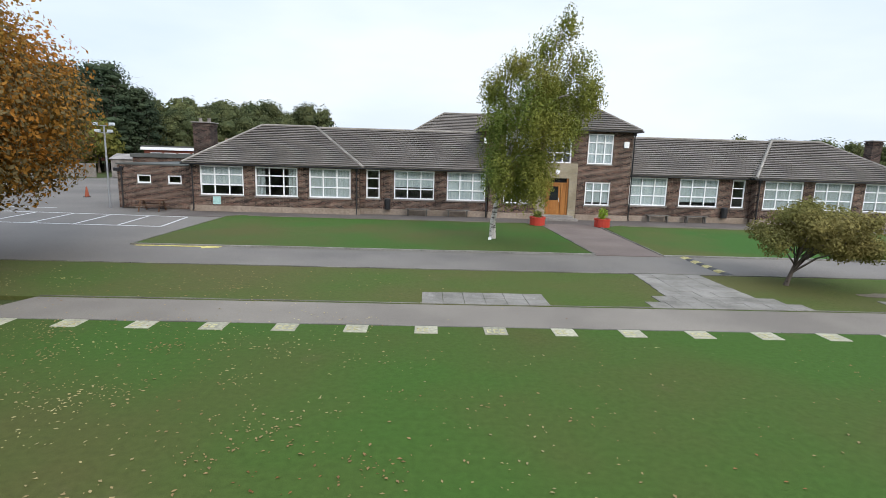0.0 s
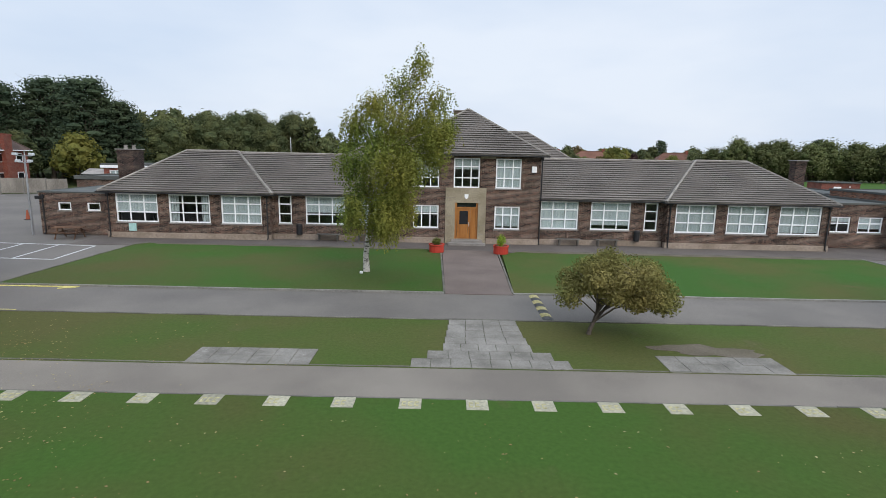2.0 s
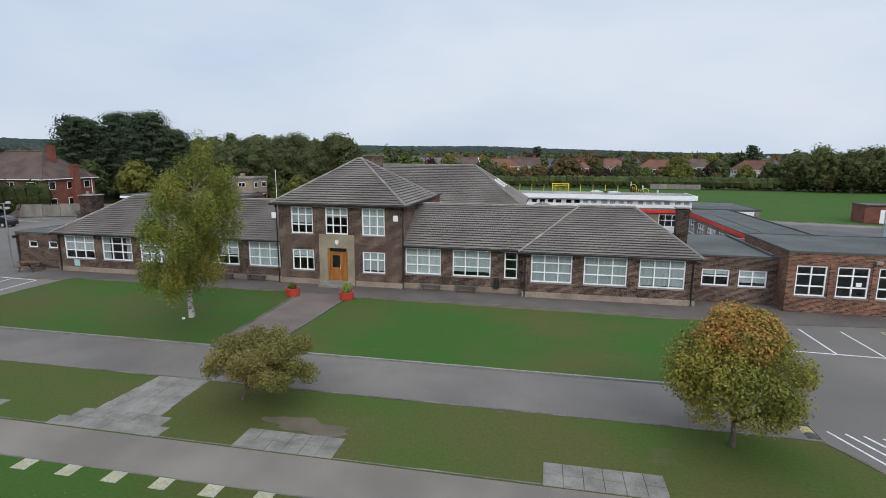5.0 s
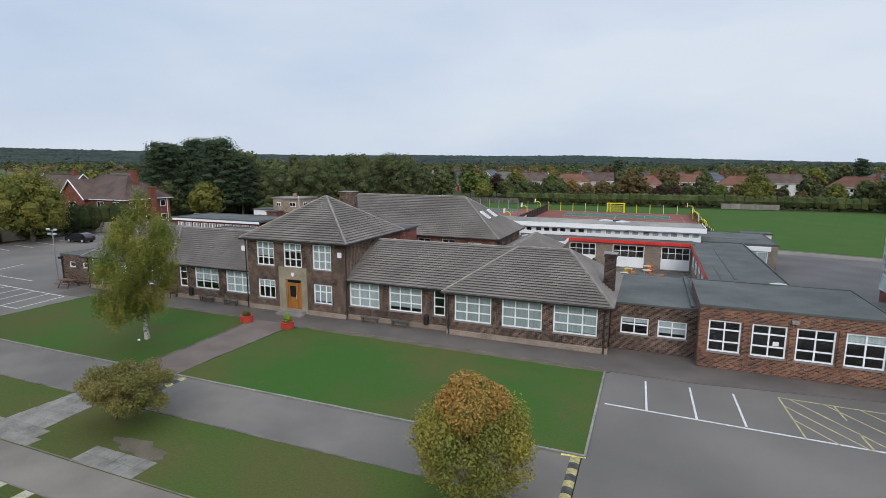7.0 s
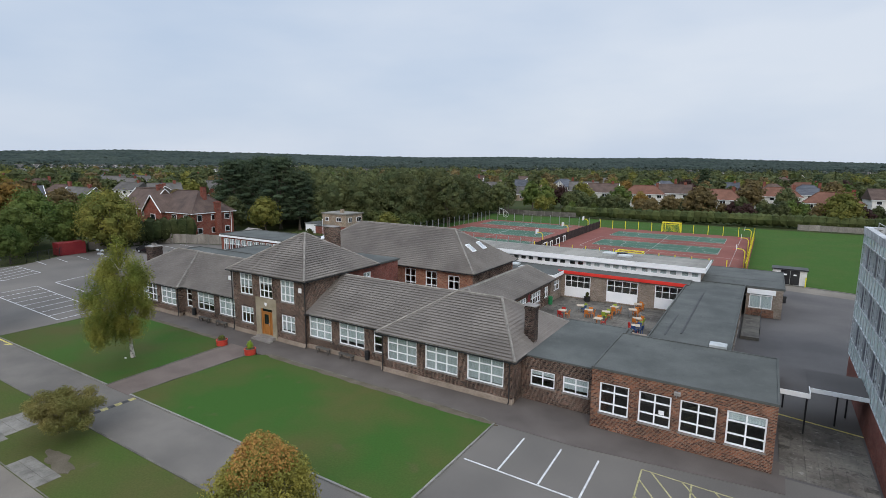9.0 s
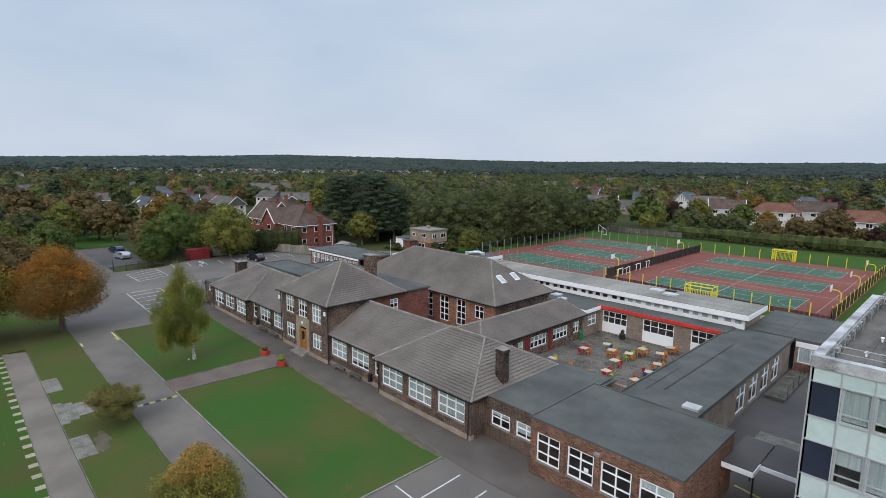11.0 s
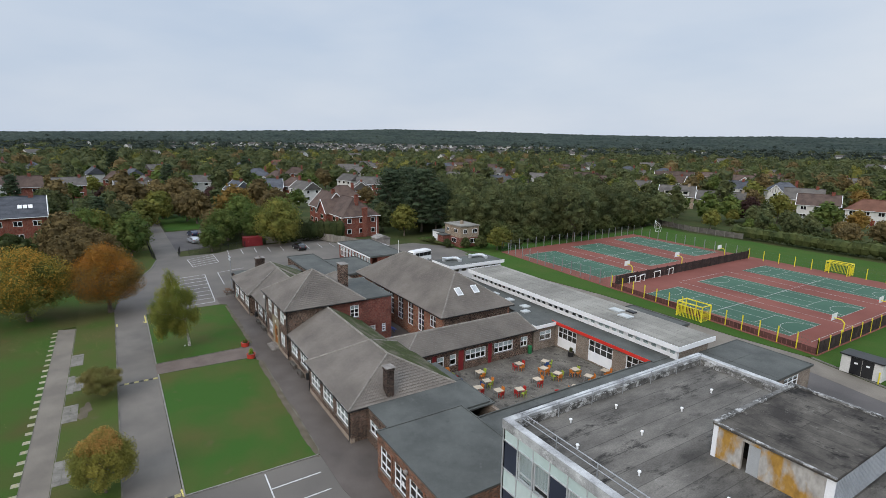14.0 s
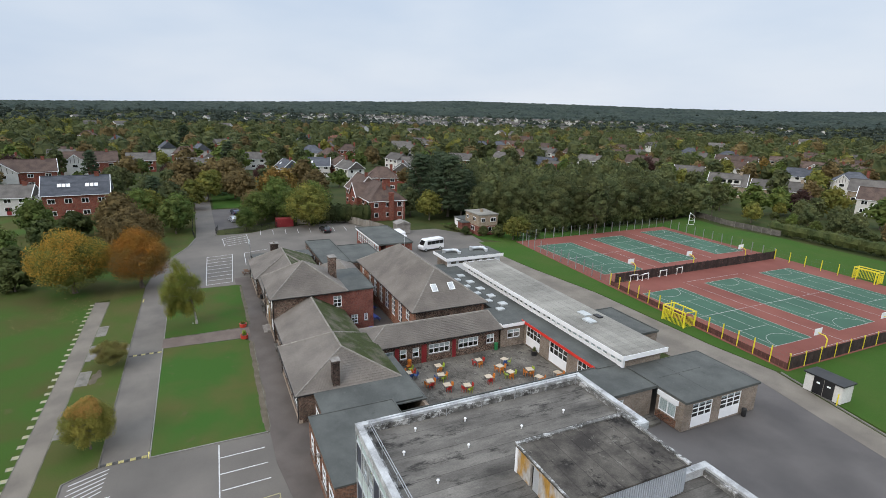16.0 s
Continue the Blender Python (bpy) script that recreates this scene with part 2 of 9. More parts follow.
RIDGE_TILE = mat("pale_ridge_tile", (0.167, 0.152, 0.132), (0.235, 0.215, 0.186), big=2, island=0.15)
MOSS_TILE = mat("mossy_concrete_tile", (0.034, 0.044, 0.010), (0.090, 0.083, 0.055), big=0.55, fine=9, island=0.12, mixpos=(0.46, 0.62), speck=0.3)
FELT = weathered("grey_roofing_felt", (0.064, 0.068, 0.064), (0.098, 0.103, 0.096), (0.13, 0.135, 0.127), pales=(0.58, 0.74), blots=(0.60, 0.74), blot=0.7, size=0.3)
FELT_PALE = weathered("weathered_pale_felt", (0.165, 0.157, 0.138), (0.270, 0.258, 0.226), (0.36, 0.345, 0.31), (30.0, 1.0), pales=(0.60, 0.74), blots=(0.64, 0.74), blot=0.55, stretch=(0.8, 0.4, 1))
FELT_STAINED = weathered("stained_black_felt", (0.052, 0.048, 0.043), (0.172, 0.159, 0.141), (0.23, 0.218, 0.195), (1.0, 60.0), pales=(0.60, 0.74), blots=(0.54, 0.64), blot=0.5, stretch=(1.0, 0.35, 1.0), size=0.5)
FLASHING = weathered("flaking_grey_flashing", (0.045, 0.043, 0.04), (0.17, 0.165, 0.155), (0.42, 0.42, 0.41), size=1.2, pales=(0.50, 0.58))
FELT_CRACKED = weathered("cracked_dark_felt", (0.031, 0.027, 0.024), (0.102, 0.092, 0.078), (0.19, 0.178, 0.155), (5.0, 1.0), pales=(0.585, 0.70), blots=(0.54, 0.64), size=0.6)
COPING = weathered("weathered_pale_coping", (0.20, 0.20, 0.20), (0.50, 0.51, 0.51), (0.60, 0.61, 0.61), size=0.7, blots=(0.60, 0.72), blot=0.4)
WHITE = mat("white_paint", (0.74, 0.75, 0.76), (0.80, 0.80, 0.80), big=0.8, fine=12, rough=0.5, bump=0.03, speck=0.04)
UPVC = mat("white_window_plastic", (0.82, 0.83, 0.84), rough=0.35, bump=0.0, speck=0.03, fine=6)
BLIND = mat("pale_window_blind", (0.36, 0.41, 0.405), (0.52, 0.56, 0.545), big=1.5, fine=20, each=0.22, speck=0.08, stretch=(8, 1, 0.4))
GLASS = glass_mat("window_glass")
STONE = mat("weathered_sandstone", (0.22, 0.185, 0.125), (0.32, 0.275, 0.20), big=0.9, fine=14, speck=0.22)
PLINTH = mat("brown_rendered_plinth", (0.210, 0.165, 0.125), (0.310, 0.250, 0.200), big=0.7, fine=9, speck=0.18)
SILL = mat("grey_stone_sill", (0.17, 0.155, 0.14), (0.25, 0.23, 0.21), big=1, fine=12)
OAK = mat("orange_oak", (0.27, 0.105, 0.026), (0.36, 0.155, 0.042), big=1.2, fine=22, rough=0.45, speck=0.18, stretch=(6, 6, 0.5))
DARK = mat("black_paint", (0.012, 0.012, 0.014), (0.03, 0.03, 0.03), rough=0.5, bump=0.05)
# indoor dimness is put into this plaster's dark colour
INSIDE = mat("shade_dark_plaster", (0.10, 0.095, 0.09), (0.14, 0.135, 0.125), big=0.8)
ROAD = mat("worn_grey_asphalt", (0.107, 0.096, 0.085), (0.155, 0.139, 0.121), big=0.22, fine=60, rough=0.9, bump=0.3, speck=0.16)
PATHWAY = mat("pale_footpath_asphalt", (0.135, 0.117, 0.0978), (0.188, 0.165, 0.136), big=0.3, fine=50, rough=0.9, bump=0.3, speck=0.18)
CARPARK = mat("car_park_asphalt", (0.104, 0.094, 0.084), (0.150, 0.134, 0.118), big=0.12, fine=55, rough=0.9, bump=0.3, speck=0.15)
YARD = mat("dark_playground_asphalt", (0.068, 0.062, 0.060), (0.106, 0.096, 0.091), big=0.15, fine=50, rough=0.85, bump=0.25, speck=0.15)
APRON = mat("dark_path_asphalt", (0.084, 0.070, 0.062), (0.120, 0.101, 0.089), big=0.3, fine=45, rough=0.9, bump=0.25, speck=0.18)
DOORPATH = mat("brown_path_asphalt", (0.115, 0.087, 0.074), (0.157, 0.123, 0.106), big=0.4, fine=45, rough=0.9, bump=0.25, speck=0.18)
EARTH = mat("bare_brown_earth", (0.082, 0.068, 0.044), (0.125, 0.102, 0.074), big=0.7, fine=20, speck=0.3)
KERB = mat("concrete_kerb", (0.141, 0.135, 0.118), (0.203, 0.194, 0.174), big=0.8, fine=15, each=0.15)
KERB_DARK = mat("mossy_dark_kerb", (0.075, 0.07, 0.055), (0.15, 0.14, 0.115), big=0.8, fine=15)
SLAB = weathered("grey_paving_slab", (0.125, 0.115, 0.098), (0.215, 0.200, 0.175), (0.27, 0.255, 0.225), pales=(0.58, 0.72), blots=(0.62, 0.72), blot=0.6, size=0.9)
YARDSLAB = weathered("stained_courtyard_slab", (0.055, 0.049, 0.042), (0.185, 0.168, 0.142), (0.24, 0.225, 0.20), pales=(0.55, 0.68), blots=(0.52, 0.62), blot=0.9, size=0.4)
YELLOW_SLAB = mat("cream_marker_slab", (0.235, 0.224, 0.162), (0.303, 0.286, 0.207), big=1.2, fine=12, each=0.14)
YELLOW_LINE = mat("faded_yellow_line", (0.48, 0.40, 0.10), (0.58, 0.50, 0.18), big=1.2, fine=9, speck=0.35)
WHITE_LINE = mat("road_marking_white", (0.442, 0.442, 0.433), (0.561, 0.561, 0.552), big=2.5, fine=14, speck=0.25)
FADED_LINE = mat("worn_yellow_marking", (0.27, 0.245, 0.12), (0.38, 0.345, 0.18), big=2.5, fine=14, speck=0.3)
HUMP_YELLOW = mat("scuffed_yellow_rubber", (0.26, 0.225, 0.09), (0.38, 0.33, 0.15), big=3, fine=14, speck=0.35)
HUMP_BLACK = mat("scuffed_black_rubber", (0.035, 0.034, 0.033), (0.07, 0.068, 0.065), big=3, fine=14, speck=0.3)
COURT_RED = mat("red_court_surface", (0.159, 0.0482, 0.0357), (0.204, 0.0684, 0.0513), big=0.12, fine=20, rough=0.9, speck=0.12)
COURT_GREEN = mat("green_court_surface", (0.0356, 0.09, 0.06), (0.0491, 0.114, 0.0762), big=0.12, fine=20, rough=0.9, speck=0.12)
YELLOW = mat("yellow_steel_paint", (0.66, 0.56, 0.03), (0.74, 0.64, 0.06), rough=0.4, bump=0.02, speck=0.06)
RED_PAINT = mat("red_painted_board", (0.56, 0.030, 0.022), (0.64, 0.045, 0.032), rough=0.45, bump=0.03, speck=0.06)
MAROON = mat("maroon_paint", (0.17, 0.016, 0.02), (0.21, 0.025, 0.026), rough=0.5)
SLAT = mat("dark_fence_board", (0.026, 0.018, 0.016), (0.050, 0.034, 0.03), big=1, fine=14, each=0.2)
GREY_METAL = mat("galvanised_steel", (0.30, 0.31, 0.32), (0.42, 0.43, 0.44), rough=0.45, metal=0.6, bump=0.03, speck=0.1)
GREEN_METAL = mat("green_fence_wire", (0.04, 0.085, 0.055), (0.06, 0.11, 0.075), rough=0.5)
WOOD_GREY = mat("weathered_timber", (0.16, 0.145, 0.125), (0.25, 0.23, 0.20), big=1.0, fine=18, each=0.15, stretch=(1, 1, 0.3))
WOOD_DARK = mat("dark_stained_timber", (0.026, 0.014, 0.011), (0.05, 0.027, 0.02), big=1.0, fine=18, each=0.15)
WOOD_BROWN = mat("brown_timber", (0.075, 0.040, 0.024), (0.13, 0.072, 0.042), big=1.0, fine=18, each=0.15)
PANEL_PALE = mat("pale_aqua_spandrel", (0.42, 0.52, 0.50), (0.50, 0.59, 0.57), big=0.5, fine=6, rough=0.22, bump=0.0, speck=0.04, each=0.05, spec=0.5)
PANEL_NAVY = mat("navy_panel", (0.018, 0.024, 0.042), (0.024, 0.032, 0.054), rough=0.3, bump=0.0, speck=0.05, spec=0.5)
ALU = mat("aluminium_trim", (0.52, 0.54, 0.55), (0.62, 0.64, 0.65), rough=0.4, metal=0.5, bump=0.02, speck=0.06)
RUST = mat("peeling_ochre_cladding", (0.36, 0.20, 0.045), (0.38, 0.36, 0.33), big=0.9, fine=5, speck=0.25, mixpos=(0.44, 0.52), stretch=(1, 1, 0.5))
CORRUGATED = mat("grey_corrugated_sheet", (0.30, 0.33, 0.36), (0.38, 0.41, 0.44), big=0.6, fine=8, rough=0.5, speck=0.08)
SLATE = mat("blue_grey_slate", (0.050, 0.055, 0.066), (0.085, 0.092, 0.106), big=0.5, fine=9, speck=0.25, stretch=(1, 1, 3), each=0.15)
BROWN_TILE = mat("brown_plain_tile", (0.060, 0.040, 0.033), (0.100, 0.068, 0.054), big=0.5, fine=9, speck=0.25, each=0.2)
RED_TILE = mat("red_clay_tile", (0.106, 0.047, 0.0307), (0.149, 0.0701, 0.047), big=0.5, fine=9, speck=0.2, each=0.2)
GREY_TILE = mat("grey_house_tile", (0.072, 0.066, 0.060), (0.112, 0.102, 0.093), big=0.5, fine=9, speck=0.2, each=0.2)
RENDER_WHITE = mat("white_render", (0.492, 0.484, 0.459), (0.59, 0.582, 0.558), big=0.5, fine=8, each=0.12, speck=0.08)
RUBBER = mat("black_rubber", (0.015, 0.015, 0.015), (0.03, 0.03, 0.03), rough=0.8)
CARPAINT = mat("black_car_paint", (0.010, 0.011, 0.013), (0.014, 0.015, 0.018), rough=0.18, bump=0.0, spec=0.6)
VANPAINT = mat("white_van_paint", (0.74, 0.74, 0.74), (0.78, 0.78, 0.78), rough=0.25, bump=0.0, spec=0.5, speck=0.03)
DARKGLASS = mat("tinted_vehicle_glass", (0.012, 0.014, 0.016), rough=0.08, bump=0.0, spec=0.6, speck=0.02)
BARK = mat("grey_brown_bark", (0.075, 0.060, 0.047), (0.145, 0.12, 0.098), big=2, fine=22, bump=0.5, stretch=(1, 1, 0.3))
BIRCH_BARK = mat("white_birch_bark", (0.10, 0.085, 0.075), (0.52, 0.48, 0.44), big=3.5, fine=16, bump=0.4, mixpos=(0.40, 0.52), stretch=(1, 1, 2.2))
LAWN = lawn_mat("lush_mown_lawn", (0.039, 0.081, 0.015), (0.062, 0.064, 0.020), (0.09, 0.078, 0.036), 0.55, west=0.10)
LUSH_LAWN = lawn_mat("fresh_mown_lawn", (0.036, 0.088, 0.017), (0.076, 0.080, 0.025), (0.095, 0.078, 0.038), 0.54)
STRIP_LAWN = lawn_mat("worn_grass_verge", (0.045, 0.084, 0.016), (0.074, 0.075, 0.025), (0.095, 0.08, 0.045), 0.43)
WORN_LAWN = lawn_mat("worn_mown_lawn", (0.038, 0.085, 0.016), (0.068, 0.070, 0.023), (0.085, 0.072, 0.036), 0.50)
FIELD = lawn_mat("playing_field_grass", (0.036, 0.084, 0.014), (0.050, 0.085, 0.018), (0.075, 0.085, 0.026), 0.55)
MEADOW = lawn_mat("rough_ground", (0.035, 0.050, 0.016), (0.055, 0.060, 0.022), (0.07, 0.06, 0.03), 0.5)


def leaf_mat(name, a, b):
    """Leaves: matt, and letting some light through."""
    m = mat(name, a, b, big=0.35, fine=3.0, rough=0.75, bump=0.0, island=0.24, each=0.22, spec=0.12, speck=0.14)
    n, l = m.node_tree.nodes, m.node_tree.links
    p = n["Principled BSDF"]
    t, mx = n.new("ShaderNodeBsdfTranslucent"), n.new("ShaderNodeMixShader")
    mx.inputs[0].default_value = 0.32
    l.new(p.inputs["Base Color"].links[0].from_socket, t.inputs["Color"])
    l.new(p.outputs[0], mx.inputs[1])
    l.new(t.outputs[0], mx.inputs[2])
    l.new(mx.outputs[0], n["Material Output"].inputs["Surface"])
    return m


LEAF_BIRCH = leaf_mat("birch_leaf", (0.094, 0.136, 0.028), (0.215, 0.205, 0.043))
LEAF_MAPLE = leaf_mat("olive_maple_leaf", (0.165, 0.175, 0.05), (0.29, 0.245, 0.085))
LEAF_ORANGE = leaf_mat("orange_autumn_leaf", (0.30, 0.19, 0.055), (0.42, 0.205, 0.065))
LEAF_RUST = leaf_mat("rusty_autumn_leaf", (0.25, 0.145, 0.028), (0.43, 0.17, 0.03))
LEAF_OAK = leaf_mat("dark_oak_leaf", (0.060, 0.080, 0.036), (0.118, 0.127, 0.052))
LEAF_PINE = leaf_mat("dark_pine_needle", (0.034, 0.054, 0.032), (0.064, 0.086, 0.045))
LEAF_GREEN = leaf_mat("fresh_green_leaf", (0.066, 0.106, 0.028), (0.122, 0.148, 0.04))
LEAF_YELLOW = leaf_mat("yellow_green_leaf", (0.11, 0.125, 0.032), (0.19, 0.175, 0.042))
LEAF_BROWN = leaf_mat("brown_autumn_leaf", (0.115, 0.09, 0.042), (0.18, 0.13, 0.055))
LEAF_PURPLE = leaf_mat("copper_beech_leaf", (0.042, 0.024, 0.022), (0.07, 0.038, 0.032))
LEAF_HEDGE = leaf_mat("hedge_leaf", (0.048, 0.066, 0.024), (0.088, 0.1, 0.036))
LEAF_AMBER = leaf_mat("amber_autumn_leaf", (0.16, 0.12, 0.034), (0.25, 0.145, 0.04))
LEAF_TURNING = leaf_mat("yellow_turning_leaf", (0.150, 0.165, 0.040), (0.29, 0.25, 0.055))
ROOFLIGHT = mat("cloudy_rooflight", (0.33, 0.35, 0.35), (0.46, 0.48, 0.48), big=1.2, fine=8, rough=0.4, bump=0.0, speck=0.08)
LEAF_WILLOW = leaf_mat("grey_green_leaf", (0.075, 0.096, 0.036), (0.125, 0.132, 0.052))
LEAF_GOLD = leaf_mat("golden_autumn_leaf", (0.26, 0.19, 0.035), (0.42, 0.23, 0.042))
# distance haze is put into this leaf colour as a blue-grey cast
LEAF_FAR_HAZE = leaf_mat("haze_tinted_wood_leaf", (0.044, 0.064, 0.054), (0.070, 0.086, 0.066))
LEAF_FALLEN = leaf_mat("fallen_leaf", (0.21, 0.085, 0.035), (0.42, 0.37, 0.19))


# ---- mesh helpers ----
def mesh_of(name, verts, faces, material):
    me = bpy.data.meshes.new(name)
    me.from_pydata([tuple(v) for v in verts], [], [tuple(f) for f in faces])
    me.materials.append(material)
    me.update()
    return me


class Solid:
    """Gathers boxes, prisms and tubes into one mesh."""

    def __init__(self):
        self.v, self.f = [], []

    def add(self, verts, faces):
        k = len(self.v)
        self.v += [tuple(p) for p in verts]
        self.f += [tuple(i + k for i in q) for q in faces]
        return self

    def box(self, x0, x1, y0, y1, z0, z1, e=0.0):
        if e:
            r = [(x0 + e, y0), (x1 - e, y0), (x1, y0 + e), (x1, y1 - e), (x1 - e, y1), (x0 + e, y1), (x0, y1 - e), (x0, y0 + e)]
            q = [(x0 + e, y0 + e), (x1 - e, y0 + e), (x1 - e, y0 + e), (x1 - e, y1 - e), (x1 - e, y1 - e), (x0 + e, y1 - e), (x0 + e, y1 - e), (x0 + e, y0 + e)]
            v = [(*p, z0) for p in r] + [(*p, z1 - e) for p in r] + [(*p, z1) for p in q]
            f = [tuple(range(7, -1, -1))]
            for lv in (0, 8):
                f += [(lv + i, lv + (i + 1) % 8, lv + 8 + (i + 1) % 8, lv + 8 + i) for i in range(8)]
            f.append(tuple(range(16, 24)))
            return self.add(v, f)
        v = [(x, y, z) for z in (z0, z1) for x, y in ((x0, y0), (x1, y0), (x1, y1), (x0, y1))]
        return self.add(v, [(3, 2, 1, 0), (4, 5, 6, 7), (0, 1, 5, 4), (1, 2, 6, 5), (2, 3, 7, 6), (3, 0, 4, 7)])

    def prism(self, pts, z0, z1):
        n = len(pts)
        v = [(x, y, z0) for x, y in pts] + [(x, y, z1) for x, y in pts]
        return self.add(v, [tuple(range(n - 1, -1, -1)), tuple(range(n, 2 * n))] + [(i, (i + 1) % n, n + (i + 1) % n, n + i) for i in range(n)])

    def tube(self, a, b, r0, r1=None, n=8, cap=True):
        r1 = r0 if r1 is None else r1
        a, b = Vector(a), Vector(b)
        d = (b - a).normalized()
        s = d.orthogonal().normalized()
        u = d.cross(s)
        v = [tuple(c + (s * math.cos(2 * math.pi * i / n) + u * math.sin(2 * math.pi * i / n)) * r) for c, r in ((a, r0), (b, r1)) for i in range(n)]
        f = [(i, (i + 1) % n, n + (i + 1) % n, n + i) for i in range(n)]
        if cap:
            f += [tuple(range(n - 1, -1, -1)), tuple(range(n, 2 * n))]
        return self.add(v, f)

    def lathe(self, c, prof, n=16):
        v = [(c[0] + r * math.cos(2 * math.pi * i / n), c[1] + r * math.sin(2 * math.pi * i / n), c[2] + z) for r, z in prof for i in range(n)]
        f = [(k * n + i, k * n + (i + 1) % n, (k + 1) * n + (i + 1) % n, (k + 1) * n + i) for k in range(len(prof) - 1) for i in range(n)]
        f += [tuple(range(n - 1, -1, -1)), tuple(range((len(prof) - 1) * n, len(prof) * n))]
        return self.add(v, f)

    def mesh(self, name, material, shift=(0, 0, 0)):
        return mesh_of(name, [(x - shift[0], y - shift[1], z - shift[2]) for x, y, z in self.v], self.f, material)


def thing(name, at, label, category, group="", kind=""):
    """An Empty at the base of a thing, which parents its parts."""
    ob = new(name)
    ob.empty_display_size = 0.2
    ob.location = at
    return tagged(ob, label, category, group, kind)


def base_of(ob):
    p = Vector(ob.location)
    while ob.parent:
        ob = ob.parent
        p = p + Vector(ob.location)
    return p


def part(name, solid, material, parent, label="", kind=""):
    """One mesh object under a thing or a part; a Solid is given in world metres, a mesh in the parent's own."""
    me = solid.mesh(name, material, base_of(parent)) if isinstance(solid, Solid) else solid
    ob = new(name, me)
    ob.parent = parent
    return tagged(ob, label, kind=kind)


def single(name, solid, material, at, label, category, group="", kind=""):
    """A thing that is one mesh."""
    ob = new(name, solid.mesh(name, material, at))
    ob.location = at
    return tagged(ob, label, category, group, kind)


def bevel(ob, width=0.02, segments=2):
    b = ob.modifiers.new("bevel", "BEVEL")
    b.width, b.segments, b.limit_method = width, segments, "ANGLE"
    return ob


# ---- ground, roads, lawns ----
HILLS = ((0, 60, 74, 82, 90, 97, 105, 115, 123, 132, 140, 148, 153, 160, 166, 172, 178, 187, 196, 215, 330, 360), (6, 12, 18, 30, 44, 56, 53, 58, 52, 57, 66, 71, 74, 60, 54, 44, 36, 24, 12, 2, 0, 6))


def hill(r, a):
    """Height of the land r metres out toward the angle a: low wooded hills on one side of the horizon."""
    k = max(0.0, min(1.0, (r - 1900) / 1300))
    return k * k * (3 - 2 * k) * float(np.interp(math.degrees(a) % 360, *HILLS))


def ground_sheet():
    rings = [0, 40, 80, 130, 200, 300, 450, 650, 900, 1200, 1600, 2000, 2400, 2700, 3000, 3300, 3600, 4000, 4500]
    n = 96
    v, f = [(0, 40, -0.12)], []
    for r in rings[1:]:
        for i in range(n):
            a = 2 * math.pi * i / n
            h = hill(r, a)
            v.append((r * math.cos(a), 40 + r * math.sin(a), -0.12 + h))
    f += [(0, 1 + i, 1 + (i + 1) % n) for i in range(n)]
    for k in range(len(rings) - 2):
        a, b = 1 + k * n, 1 + (k + 1) * n
        f += [(a + i, b + i, b + (i + 1) % n, a + (i + 1) % n) for i in range(n)]
    return tagged(new("ground", mesh_of("ground", v, f, MEADOW)), "rough green ground reaching the wooded horizon", "ground", kind="structure")


ground_sheet()


def sheet(name, pts, top, material, label, category, under=-0.14):
    s = Solid().prism(pts, under, top)
    return tagged(new(name, s.mesh(name, material)), label, category, kind="structure")


X0 = 7.45  # the front door's axis
sheet("car_park_ground", [(-10, 16.4), (-10, 34), (-12, 60), (-3, 63), (-3, 82), (-12, 84), (-34, 86), (-42.5, 80), (-43.5, 67), (-52, 62.8), (-57.6, 60.5), (-57, 44), (-52.5, 36), (-52.3, 28.6), (-122, 28.2), (-122, 23.8), (-51.0, 24.2), (-43, 22.7), (-34, 19.4), (-26, 17.4), (-18, 16.4)],
      -0.05, CARPARK, "worn grey asphalt car park beside the school", "asphalt")
sheet("car_park_front", [(31.75, 16.2), (33.0, 14.1), (110, 14.1), (110, 33.0), (31.75, 33.0)], -0.05, CARPARK, "worn grey asphalt car park before the brick classroom", "asphalt")
sheet("playground", [(36, 33.0), (110, 33.0), (110, 78), (62, 79.8), (41, 84.3), (36, 84.3)], -0.045, YARD, "dark asphalt playground behind the office block", "asphalt")
sheet("service_path", [(-14, 76), (36, 79), (41, 84.0), (62, 79.8), (110, 70), (110, 73.2), (62, 83), (42.5, 87.6), (34, 86.6), (12, 86.2), (-3, 84.0), (-14, 83)], -0.035, PATHWAY, "pale asphalt service path beside the sports courts", "path")
sheet("road", [(-10.05, 16.5), (31.7, 16.5), (31.7, 20.15), (-10.05, 20.15)], -0.04, ROAD, "worn pale grey asphalt drive with kerbs", "road")
sheet("footpath", [(-12.2, 10.17), (110, 10.17), (110, 12.08), (-11.6, 12.08)], -0.015, PATHWAY, "pale asphalt footpath between lawns", "path")
sheet("pavement", [(-17.5, 30.2), (36.8, 30.2), (47.0, 31.4), (47.0, 34.6), (36.8, 34.8), (-17.5, 34.2)], -0.02, APRON, "dark asphalt path along the school front", "path")
sheet("door_path", [(5.95, 20.1), (8.88, 20.1), (9.12, 30.6), (5.75, 30.6)], -0.012, DOORPATH, "brown asphalt path to the front door", "path")
sheet("lawn_front", [(-90, -70), (110, -70), (110, 10.15), (-12.2, 10.15), (-12.6, 12.05), (-40, 12.05), (-90, 8)], 0.0, LAWN, "mown green front lawn", "lawn")
sheet("lawn_strip", [(-40, 12.0), (110, 12.1), (110, 14.05), (33.0, 14.05), (31.65, 16.4), (-18, 16.4), (-26, 17.3), (-36, 20)], -0.005, STRIP_LAWN, "worn grass verge between footpath and drive", "lawn")
